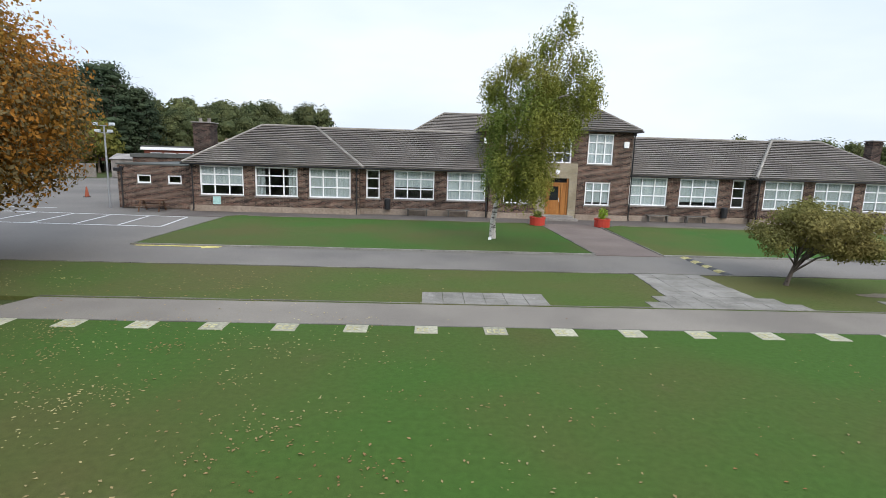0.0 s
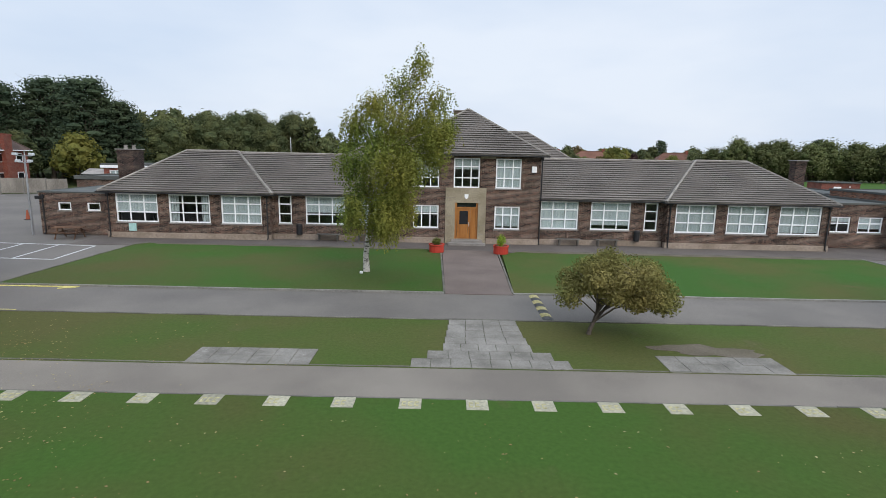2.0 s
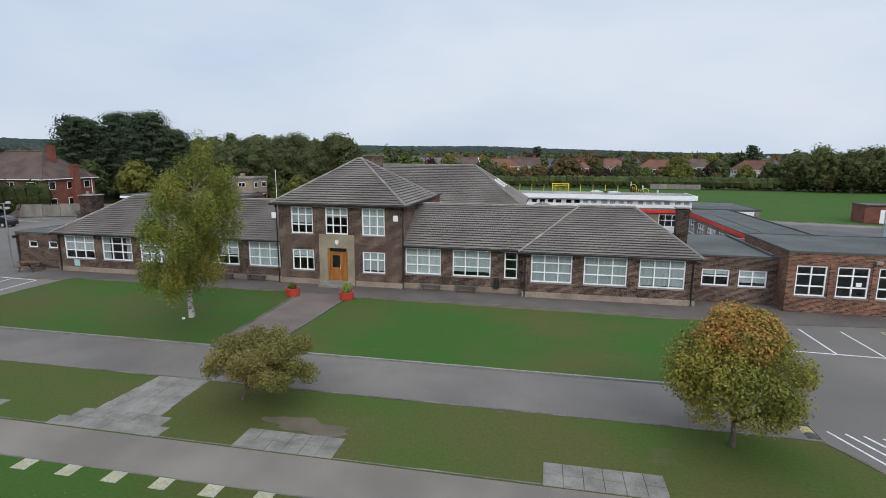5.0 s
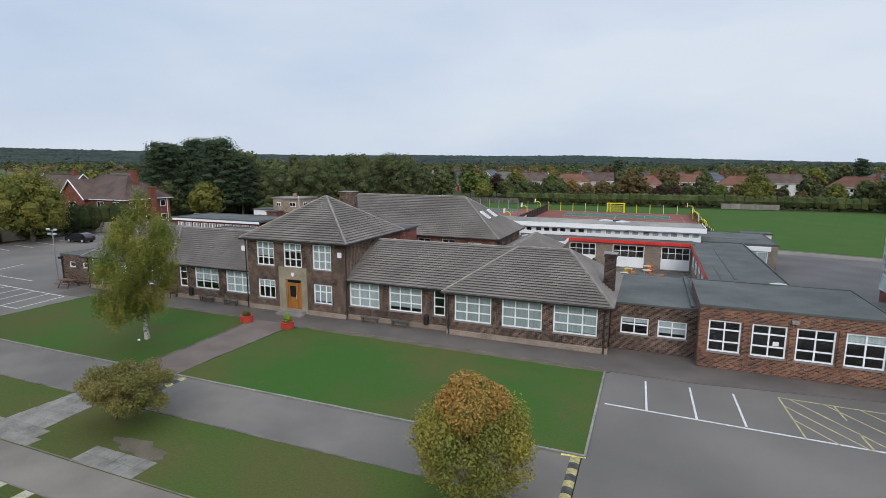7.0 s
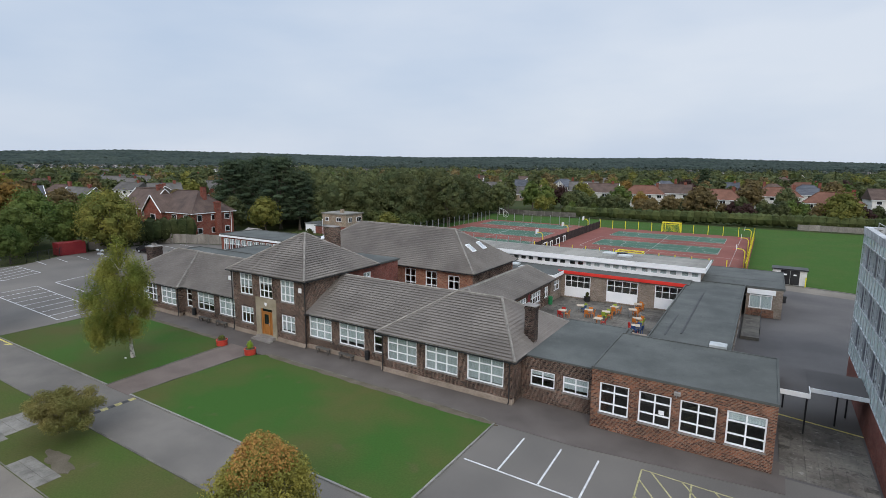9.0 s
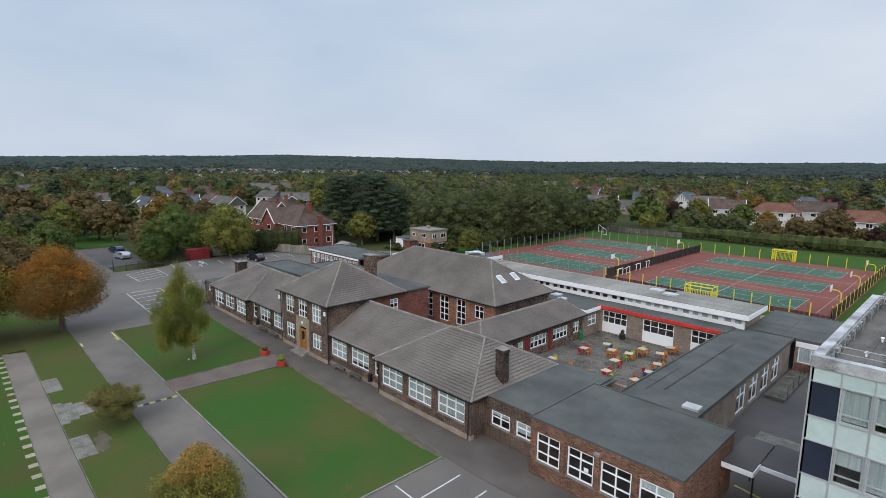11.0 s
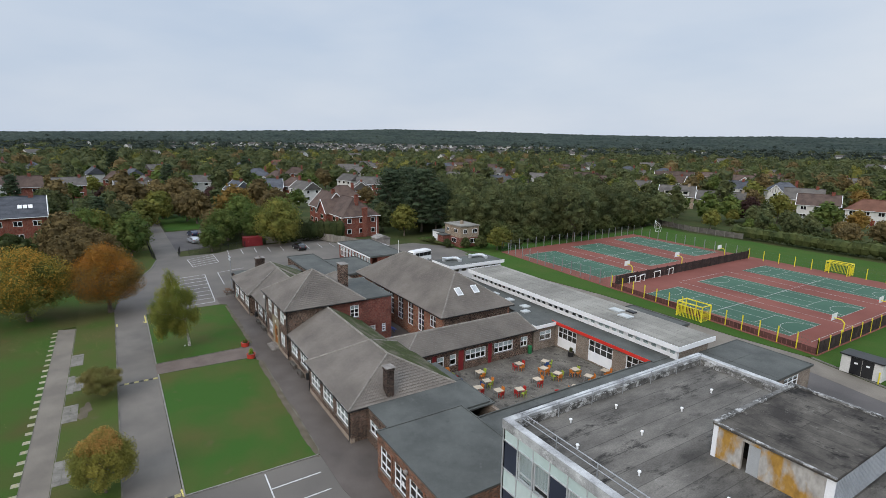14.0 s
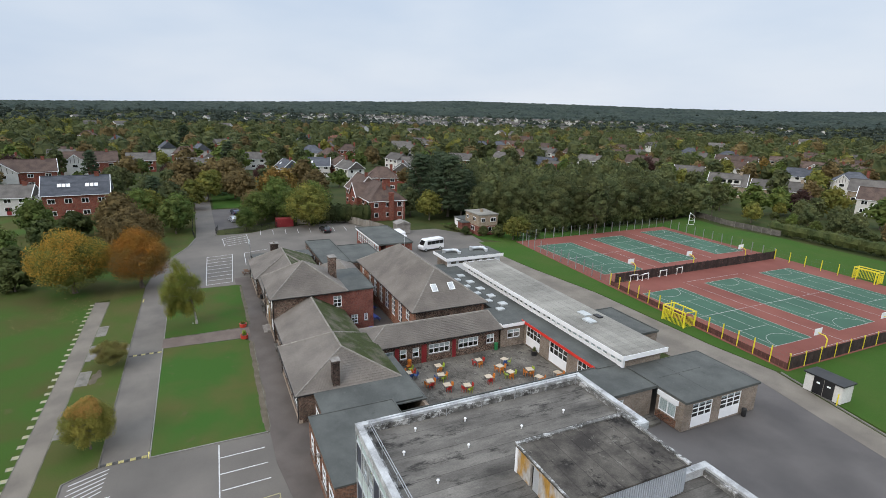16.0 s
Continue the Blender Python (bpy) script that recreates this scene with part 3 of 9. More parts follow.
sheet("lawn_verge", [(-90, 8), (-40, 12.0), (-36, 20), (-43, 22.6), (-50.9, 24.0), (-90, 23.7)], -0.01, STRIP_LAWN, "shaded grass under the autumn trees", "lawn")
sheet("lawn_left", [(-13.6, 20.25), (5.85, 20.25), (5.65, 29.6), (4.6, 30.9), (-12.9, 31.0), (-13.5, 30.3)], 0.0, WORN_LAWN, "mown green lawn with a birch tree", "lawn")
sheet("lawn_right", [(8.95, 20.25), (31.8, 20.3), (31.8, 30.0), (31.0, 30.3), (11.0, 30.6), (9.4, 29.6)], 0.0, LUSH_LAWN, "mown lush green lawn before the school", "lawn")
sheet("playing_field", [(-24, 88.6), (34, 88.2), (43, 88.2), (62, 84), (150, 66), (150, 158), (36, 160.5), (18, 160), (-3, 160), (-20, 157), (-33, 160), (-28, 143), (-30, 120), (-32, 100)], -0.03, FIELD, "mown green playing field", "field")
sheet("court_verge", [(-13, 83.2), (-3, 84.2), (12, 86.4), (34, 86.8), (42.5, 87.8), (43, 88.8), (-24, 91), (-26, 84)], -0.025, FIELD, "grass strip beside the sports courts", "lawn")
sheet("house_garden", [(-48, 84), (-30, 86), (-24, 90), (-24, 100), (-48, 100)], -0.06, FIELD, "green garden round the buff house", "lawn")
sheet("green_beyond_gate", [(-122, 29), (-88, 29), (-88, 37), (-118, 43)], -0.06, FIELD, "small mown green beside the lane", "lawn")


# worn earth: thin irregular patches lying on the grass
def earth_patch(cx, cy, rx, ry, seed, label, wob=0.25):
    rnd = random.Random(seed)
    pts = []
    for i in range(28):
        a = 2 * math.pi * i / 28
        k = 1 + wob * math.sin(2 * a + seed) + wob * 0.6 * math.sin(5 * a + 2 * seed) + rnd.uniform(-0.12, 0.12)
        pts.append((cx + rx * k * math.cos(a), cy + ry * k * math.sin(a)))
    s = Solid().prism(pts, -0.05, 0.005)
    return tagged(new("earth_patch", s.mesh("earth_patch", EARTH)), label, "earth", kind="structure")


earth_patch(14.2, 13.8, 1.5, 0.5, 3, "bare worn earth beside paving slabs")
for k, (cx, cy, rx, ry) in enumerate(((12.5, 30.45, 2.4, 0.28), (17.5, 30.4, 3.0, 0.25), (23, 30.35, 3.2, 0.3), (29, 30.1, 2.6, 0.42), (2.5, 30.8, 2.2, 0.2), (-3, 30.95, 3, 0.15))):
    earth_patch(cx, cy, rx, ry, k + 5, "bare earth along the lawn edge", 0.15)


def kerb_run(name, pts, w, top, material, label, step=0.92):
    """Kerbstones end to end with open joints along a broken line."""
    s = Solid()
    for (ax, ay), (bx, by) in zip(pts, pts[1:]):
        d = math.hypot(bx - ax, by - ay)
        ux, uy = (bx - ax) / d, (by - ay) / d
        n = max(1, round(d / step))
        for i in range(n):
            p, q = d * i / n + 0.006, d * (i + 1) / n - 0.006
            dz = random.uniform(-0.006, 0.006)
            c = [(ax + ux * k - uy * o, ay + uy * k + ux * o) for k, o in ((p, -w / 2), (q, -w / 2), (q, w / 2), (p, w / 2))]
            s.prism(c, -0.13, top + dz)
    return tagged(new(name, s.mesh(name, material)), label, "kerb", kind="structure")


random.seed(4)
kerb_run("kerb_lawn_left", [(-13.65, 20.21), (5.9, 20.21)], 0.11, 0.03, KERB, "pale concrete lawn edging")
kerb_run("kerb_path_left", [(5.9, 20.32), (5.68, 29.6)], 0.09, 0.02, KERB_DARK, "dark weathered path edging")
kerb_run("kerb_lawn_left_end", [(-13.65, 20.21), (-13.55, 30.4), (-12.9, 31.05)], 0.10, 0.02, KERB_DARK, "dark concrete lawn edging")
kerb_run("kerb_path_right", [(9.2, 29.5), (8.9, 20.32)], 0.09, 0.02, KERB_DARK, "dark weathered path edging")
kerb_run("kerb_lawn_right", [(8.9, 20.21), (31.85, 20.26), (31.85, 30.05)], 0.11, 0.03, KERB, "pale concrete lawn edging")
kerb_run("kerb_lawn_back", [(11.0, 30.66), (31.0, 30.36), (31.85, 30.05)], 0.08, 0.012, KERB_DARK, "dark concrete lawn edging")
kerb_run("kerb_strip", [(-26, 17.35), (-18, 16.47), (5.9, 16.45), (8.3, 16.47), (31.7, 16.45)], 0.10, 0.02, KERB_DARK, "dark weathered road edging")
kerb_run("kerb_footpath", [(-12.2, 10.15), (60, 10.15)], 0.06, 0.006, KERB_DARK, "dark weathered path edging")
kerb_run("kerb_footpath_far", [(-11.6, 12.1), (60, 12.12)], 0.06, 0.006, KERB_DARK, "dark weathered path edging")
kerb_run("kerb_car_park", [(-50.9, 24.1), (-43, 22.6), (-34, 19.3), (-26, 17.35)], 0.14, 0.05, KERB, "pale concrete car park kerb")
kerb_run("kerb_playground", [(43, 88.0), (62, 83.3), (110, 73.4)], 0.12, 0.02, KERB, "pale concrete edging of the field")


def marks(name, segs, w, z, material, label):
    """Painted lines, each a thin film on the asphalt."""
    s = Solid()
    for ax, ay, bx, by in segs:
        d = math.hypot(bx - ax, by - ay)
        ux, uy = (bx - ax) / d, (by - ay) / d
        s.prism([(ax + uy * w / 2, ay - ux * w / 2), (bx + uy * w / 2, by - ux * w / 2), (bx - uy * w / 2, by + ux * w / 2), (ax - uy * w / 2, ay + ux * w / 2)], z - 0.004, z + 0.004)
    return tagged(new(name, s.mesh(name, material)), label, "road marking", kind="structure")


ZP = -0.046
marks("bay_lines_front", [(32.2, 25.75, 60, 24.9)] + [(x, 29.5, x + 0.1, 25.7) for x in (34.1, 36.35, 38.45)], 0.10, ZP, WHITE_LINE, "white painted parking bay lines")
hatch = [(40.6, 29.9, 40.85, 25.5), (40.6, 29.9, 60, 29.2)] + [(40.65, 28.9, 43.2, 25.35), (40.72, 27.4, 42.1, 25.4)] + [(41.1 + 1.45 * i, 29.85, 44.3 + 1.45 * i, 25.3) for i in range(10)] + [(43.0, 29.8, 43.1, 28.2), (43.2, 27.0, 43.3, 25.4)]
marks("hatched_bay", hatch, 0.08, ZP, FADED_LINE, "faded yellow hatched keep-clear bay")
marks("hatched_corner", [(32.2 + 0.55 * i, 17.3 - 0.05 * i, 33.3 + 0.62 * i, 14.65) for i in range(6)] + [(35.9, 17.8, 35.9, 14.55)], 0.09, ZP, WHITE_LINE, "white hatching in the car park corner")
marks("bay_lines_side", [(-33.2, 26.1, -15.1, 25.6), (-34.0, 30.9, -15.6, 29.8)] + [(-33.2 + 2.26 * i, 26.1 - 0.06 * i, -34.0 + 2.30 * i, 30.9 - 0.14 * i) for i in range(9)], 0.10, ZP, WHITE_LINE, "white painted parking bay lines")
marks("bay_lines_gate", [(-48.4, 29.6, -41.3, 29.8), (-51.6, 35.0, -43.5, 34.9)] + [(-48.4 + 1.78 * i, 29.6 + 0.05 * i, -51.6 + 2.02 * i, 35.0) for i in range(5)], 0.10, ZP, WHITE_LINE, "white painted parking bay lines")
marks("bay_lines_middle", [(-34.4, 33.2, -25.3, 32.8), (-34.4, 33.2, -36.0, 38.2)], 0.10, ZP, WHITE_LINE, "white painted parking bay lines")
marks("bay_lines_back", [(-54.6 + 0.28 * i, 38.5 + 2.9 * i, -49.6 + 0.28 * i, 38.0 + 2.9 * i) for i in range(9)], 0.10, ZP, WHITE_LINE, "white painted parking bay lines")
marks("give_way_front", [(30.9, 20.12, 31.9, 20.22), (31.62, 16.7, 31.62, 17.4)], 0.14, -0.034, YELLOW_LINE, "faded yellow lines at the end of the drive")
marks("give_way_side", [(-13.4, 20.05, -9.9, 20.05), (-9.95, 20.0, -10.6, 19.75), (-11.2, 16.65, -9.9, 16.65)], 0.16, -0.034, YELLOW_LINE, "faded yellow lines at the end of the drive")
marks("canopy_line", [(46.5, 41.3, 51.2, 40.4), (46.2, 44.5, 46.4, 47.5)], 0.16, -0.03, YELLOW_LINE, "yellow line on the paving")


def speed_hump(x, y0, y1, n):
    h = thing("speed_hump", (x, y0, -0.04), "black and faded yellow rubber speed hump across the drive", "speed hump", "speed humps")
    k = (y1 - y0) / n
    for i in range(n):
        s = Solid()
        a, b = y0 + k * i + 0.008, y0 + k * (i + 1) - 0.008
        prof = [(-0.2, -0.038), (-0.12, 0.002), (-0.04, 0.016), (0.04, 0.016), (0.12, 0.002), (0.2, -0.038)]
        v = [(x + px, y, z) for y in (a, b) for px, z in prof]
        s.add(v, [(j, j + 1, j + 7, j + 6) for j in range(5)] + [(0, 6, 11, 5), (5, 4, 3, 2, 1, 0), (6, 7, 8, 9, 10, 11)])
        part("hump_section", s, HUMP_YELLOW if i % 2 else HUMP_BLACK, h)


speed_hump(9.75, 16.6, 20.1, 8)
speed_hump(31.5, 16.55, 20.05, 8)


# paving slabs set in the grass
def slab_object(name, parent, x0, x1, y0, y1, top, material=SLAB):
    key = (round(x1 - x0, 3), round(y1 - y0, 3), material.name)
    if key not in slab_object.made:
        w, d = x1 - x0, y1 - y0
        slab_object.made[key] = Solid().box(-w / 2 + 0.006, w / 2 - 0.006, -d / 2 + 0.006, d / 2 - 0.006, -0.05, 0.0, 0.006).mesh(name, material)
    ob = new(name, slab_object.made[key])
    ob.parent = parent
    b = base_of(parent)
    ob.location = ((x0 + x1) / 2 - b.x, (y0 + y1) / 2 - b.y, top - b.z + random.uniform(-0.004, 0.006))
    ob.rotation_euler = (random.uniform(-0.006, 0.006), random.uniform(-0.006, 0.006), random.uniform(-0.01, 0.01))
    return ob


slab_object.made = {}


def slab_pad(x0, y0, cols, rows, w, d, label, skew=0.0):
    p = thing("slab_pad", (x0, y0, 0), label, "paving", "paving slab pads")
    for j in range(rows):
        for i in range(cols):
            slab_object("slab", p, x0 + i * w + skew * j, x0 + (i + 1) * w + skew * j, y0 + j * d, y0 + (j + 1) * d, 0.014)
    return p


random.seed(8)
for x in (-1.45, 12.3, 22.4):
    slab_pad(x, 12.06, 6, 2, 0.59, 0.6, "pale grey paving slabs set in the grass verge")
walkway = thing("slab_walkway", (7.2, 12.06, 0), "pale grey uneven paving slab walkway across the verge", "paving")
for j, (xa, xb) in enumerate(((4.95, 9.55), (5.4, 9.15), (5.87, 8.62), (5.92, 8.57), (5.97, 8.52), (6.02, 8.5), (6.06, 8.48))):
    n = round((xb - xa) / 0.6)
    off = 0.0
    for i in range(n):
        slab_object("slab", walkway, xa + (xb - xa) * i / n, xa + (xb - xa) * (i + 1) / n, 12.06 + j * 0.63, 12.06 + (j + 1) * 0.63, 0.014)

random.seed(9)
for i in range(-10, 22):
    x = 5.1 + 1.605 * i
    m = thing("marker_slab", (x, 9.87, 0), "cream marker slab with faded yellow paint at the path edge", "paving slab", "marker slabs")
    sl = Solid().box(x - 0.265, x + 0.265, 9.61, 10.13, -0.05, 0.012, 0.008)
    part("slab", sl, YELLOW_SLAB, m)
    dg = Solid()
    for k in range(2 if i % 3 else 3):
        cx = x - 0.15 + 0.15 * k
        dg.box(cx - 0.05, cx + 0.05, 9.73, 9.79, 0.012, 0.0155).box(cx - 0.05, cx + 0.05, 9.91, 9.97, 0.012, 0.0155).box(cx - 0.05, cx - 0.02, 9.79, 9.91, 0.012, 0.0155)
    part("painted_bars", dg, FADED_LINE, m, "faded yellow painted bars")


def earth_strip(pts, w, seed, label):
    """A narrow worn band of bare soil along a lawn's edge, of uneven width."""
    rnd = random.Random(seed)
    a, b = [], []
    for (ax, ay), (bx, by) in zip(pts, pts[1:]):
        n = max(2, int(math.hypot(bx - ax, by - ay) / 0.9))
        for i in range(n):
            x, y = ax + (bx - ax) * i / n, ay + (by - ay) * i / n
            a.append((x, y + 0.02))
            b.append((x, y - w * rnd.uniform(0.75, 1.05)))
    s = Solid()
    for i in range(len(a) - 1):
        s.prism([b[i], b[i + 1], a[i + 1], a[i]], -0.05, 0.006)
    return tagged(new("earth_strip", s.mesh("earth_strip", EARTH)), label, "earth", kind="structure")


earth_strip([(11.2, 30.58), (31.0, 30.28)], 0.55, 3, "worn band of bare soil along the lawn")
earth_strip([(-12.4, 30.95), (4.4, 30.85)], 0.35, 4, "worn band of bare soil along the lawn")
kerb_run("kerb_car_park_corner", [(31.75, 16.3), (33.0, 14.1), (60, 14.1)], 0.11, 0.02, KERB_DARK, "dark weathered car park kerb")


# ---- building helpers ----
def to_world(axis, face, a, depth, z, inward):
    return (a, face + inward * depth, z) if axis == "x" else (face + inward * depth, a, z)


def wall(parent, axis, face, a0, a1, z0, z1, holes, material, inward=1, thick=0.3, name="wall", label="", butt=0.302):
    """A wall of real thickness along x or y with openings (a0, a1, z0, z1) cut through it."""
    if axis == "y":
        a0, a1 = a0 + butt, a1 - butt
    av = sorted({a0, a1, *[h[i] for h in holes for i in (0, 1) if a0 < h[i] < a1]})
    zv = sorted({z0, z1, *[h[i] for h in holes for i in (2, 3) if z0 < h[i] < z1]})
    full = [[not any(h[0] < (p + q) / 2 < h[1] and h[2] < (r + s) / 2 < h[3] for h in holes) for r, s in zip(zv, zv[1:])] for p, q in zip(av, av[1:])]
    sol = Solid()
    for i, (p, q) in enumerate(zip(av, av[1:])):
        for j, (r, s) in enumerate(zip(zv, zv[1:])):
            if not full[i][j]:
                continue
            w = lambda a, d, z: to_world(axis, face, a, d, z, inward)
            sol.add([w(p, 0, r), w(q, 0, r), w(q, 0, s), w(p, 0, s)], [(0, 1, 2, 3)])
            sol.add([w(p, thick, r), w(p, thick, s), w(q, thick, s), w(q, thick, r)], [(0, 1, 2, 3)])
            for di, dj, e in ((-1, 0, ((p, r), (p, s))), (1, 0, ((q, r), (q, s))), (0, -1, ((p, r), (q, r))), (0, 1, ((p, s), (q, s)))):
                ii, jj = i + di, j + dj
                if not (0 <= ii < len(full) and 0 <= jj < len(full[0]) and full[ii][jj]):
                    (ea, ez), (fa, fz) = e
                    sol.add([w(ea, 0, ez), w(fa, 0, fz), w(fa, thick, fz), w(ea, thick, ez)], [(0, 1, 2, 3)])
    return part(name, sol, material, parent, label)


WIN = {}


def frame_grid(xs, zs, w, h, e, y0=0.05, y1=0.12):
    """One connected window frame: outer frame and glazing bars round open lights."""
    gx = [-w / 2, xs[0]] + [q for x in xs[1:-1] for q in (x - e, x + e)] + [xs[-1], w / 2]
    gz = [0.0, zs[0]] + [q for z in zs[1:-1] for q in (z - e, z + e)] + [zs[-1], h]
    nx, nz = len(gx), len(gz)
    v = [(x, y, z) for y in (y0, y1) for z in gz for x in gx]
    at = lambda k, i, j: k * nx * nz + j * nx + i
    solid = lambda i, j: 0 <= i < nx - 1 and 0 <= j < nz - 1 and (i % 2 == 0 or j % 2 == 0)
    f = []
    for i in range(nx - 1):
        for j in range(nz - 1):
            if not solid(i, j):
                continue
            f.append((at(0, i, j), at(0, i + 1, j), at(0, i + 1, j + 1), at(0, i, j + 1)))
            f.append((at(1, i, j + 1), at(1, i + 1, j + 1), at(1, i + 1, j), at(1, i, j)))
            for di, dj, a, b in ((-1, 0, (i, j + 1), (i, j)), (1, 0, (i + 1, j), (i + 1, j + 1)), (0, -1, (i, j), (i + 1, j)), (0, 1, (i + 1, j + 1), (i, j + 1))):
                if not solid(i + di, j + dj):
                    f.append((at(0, *b), at(0, *a), at(1, *a), at(1, *b)))
    return Solid().add(v, f)


def window(parent, axis, face, a0, a1, z0, z1, inward=1, cols=3, rows=(0.28, 0.38, 0.34), blind=0.0, sill=True, frame_mat=UPVC, curtain=False, bar=0.075, panel=0.0):
    """A framed window set in an opening: frame with glazing bars, one pane a light, blind and sill."""
    w, h = a1 - a0, z1 - z0
    key = (round(w, 3), round(h, 3), cols, tuple(rows), frame_mat.name, bar)
    if key not in WIN:
        o, e = 0.085, bar / 2
        xs = [-w / 2 + o] + [-w / 2 + w * i / cols for i in range(1, cols)] + [w / 2 - o]
        zs = [o]
        for k in rows[::-1][:-1]:
            zs.append(zs[-1] + (h - 2 * o) * k)
        zs.append(h - o)
        fr = frame_grid(xs, zs, w, h, e)
        panes = []
        for i in range(len(xs) - 1):
            for j in range(len(zs) - 1):
                panes.append(Solid().box(xs[i] + (e if i else 0), xs[i + 1] - (e if i < len(xs) - 2 else 0), 0.083, 0.089, zs[j] + (e if j else 0), zs[j + 1] - (e if j < len(zs) - 2 else 0)).mesh("pane", GLASS))
        si = Solid().box(-w / 2 - 0.06, w / 2 + 0.06, -0.06, 0.10, -0.09, 0.0, 0.01).mesh("sill", SILL)
        WIN[key] = (fr.mesh("window", frame_mat), panes, si)
    fm, panes, si = WIN[key]
    ob = new("window", fm)
    ob.parent = parent
    rot = {("x", 1): 0, ("x", -1): math.pi, ("y", -1): math.pi / 2, ("y", 1): -math.pi / 2}[(axis, inward)]
    ob.rotation_euler = (0, 0, rot)
    ob.location = Vector(to_world(axis, face, (a0 + a1) / 2, 0, z0, inward)) - base_of(parent)
    for pm in panes:
        p = new("pane", pm)
        p.parent = ob
        p.visible_shadow = False
    if sill:
        s = new("sill", si)
        s.parent = ob
    if panel:
        pn = new("panel", Solid().box(-w / 2 + 0.03, w / 2 - 0.03, 0.04, 0.10, 0.03, h * panel).mesh("panel", WHITE))
        pn.parent = ob
    if blind:
        if curtain:
            s = Solid()
            for sx in (-1, 1):
                for k in range(7):
                    c = sx * (w / 2 - 0.07 - 0.085 * k)
                    s.box(c - 0.03, c + 0.03, 0.16 + 0.02 * (k % 2), 0.19 + 0.02 * (k % 2), 0.05, h - 0.05)
            b = new("curtain", s.mesh("curtain", BLIND))
        else:
            b = new("blind", Solid().box(-w / 2 + 0.01, w / 2 - 0.01, 0.121, 0.13, h * (1 - blind) + 0.04, h - 0.04).mesh("blind", BLIND))
        b.parent = ob
    return ob


def tiled_slope(verts, faces, e0, e1, t0, t1, course=0.285, width=0.30, seed=0):
    """Lapped concrete tiles over a slope from its eaves line to its top line: each tile tilted, with a roll at one side."""
    rnd = random.Random(seed)
    e0, e1, t0, t1 = map(Vector, (e0, e1, t0, t1))
    up = ((t0 + t1) / 2 - (e0 + e1) / 2)
    nrm = (e1 - e0).cross(up).normalized()
    if nrm.z < 0:
        nrm = -nrm
    L = up.length
    rise = up.normalized()
    n = max(1, round(L / course))
    along = (e1 - e0).normalized()
    for i in range(n):
        f0, f1 = i / n, min(1.0, (i + 1.12) / n)
        a0, b0, a1, b1 = e0.lerp(t0, f0), e1.lerp(t1, f0), e0.lerp(t0, f1), e1.lerp(t1, f1)
        w0 = (b0 - a0).length
        if w0 < 0.1:
            continue
        s0 = (a0 - e0).dot(along)
        s1, q0, q1 = (b0 - e0).dot(along), (a1 - e0).dot(along), (b1 - e0).dot(along)
        base0 = e0 + (a0 - e0) - along * s0
        base1 = e0 + (a1 - e0) - along * q0
        shift = (width / 2 if i % 2 else 0.0)
        k = math.floor((s0 - shift) / width)
        while k * width + shift < s1:
            l, r = max(s0, k * width + shift), min(s1, (k + 1) * width + shift)
            k += 1
            if r - l < 0.03:
                continue
            lt, rt = min(max(l, q0), q1), min(max(r, q0), q1)
            h = 0.096 + rnd.uniform(-0.003, 0.004)
            c = len(verts)
            for g, dh in ((0.0, 0.0), (0.62, 0.0), (0.80, 0.012), (0.98, 0.002)):
                lo = base0 + along * (l + (r - l) * g)
                hi = base1 + along * (lt + (rt - lt) * g)
                verts.append(tuple(lo + rise * 0.14))
                verts.append(tuple(lo + nrm * (h + dh)))
                verts.append(tuple(hi + nrm * (0.012 + dh)))
            for g in range(3):
                p = c + 3 * g
                faces.append((p, p + 3, p + 4, p + 1))
                faces.append((p + 1, p + 4, p + 5, p + 2))


def caps(solid, a, b, r=0.11, step=0.45):
    """Half-round ridge or hip tiles end to end."""
    a, b = Vector(a), Vector(b)
    n = max(1, round((b - a).length / step))
    for i in range(n):
        p, q = a.lerp(b, i / n), a.lerp(b, (i + 1.06) / n if i < n - 1 else 1.0)
        solid.tube(p + Vector((0, 0, 0.02)), q + Vector((0, 0, 0.02)), r, r * 0.93, 6)


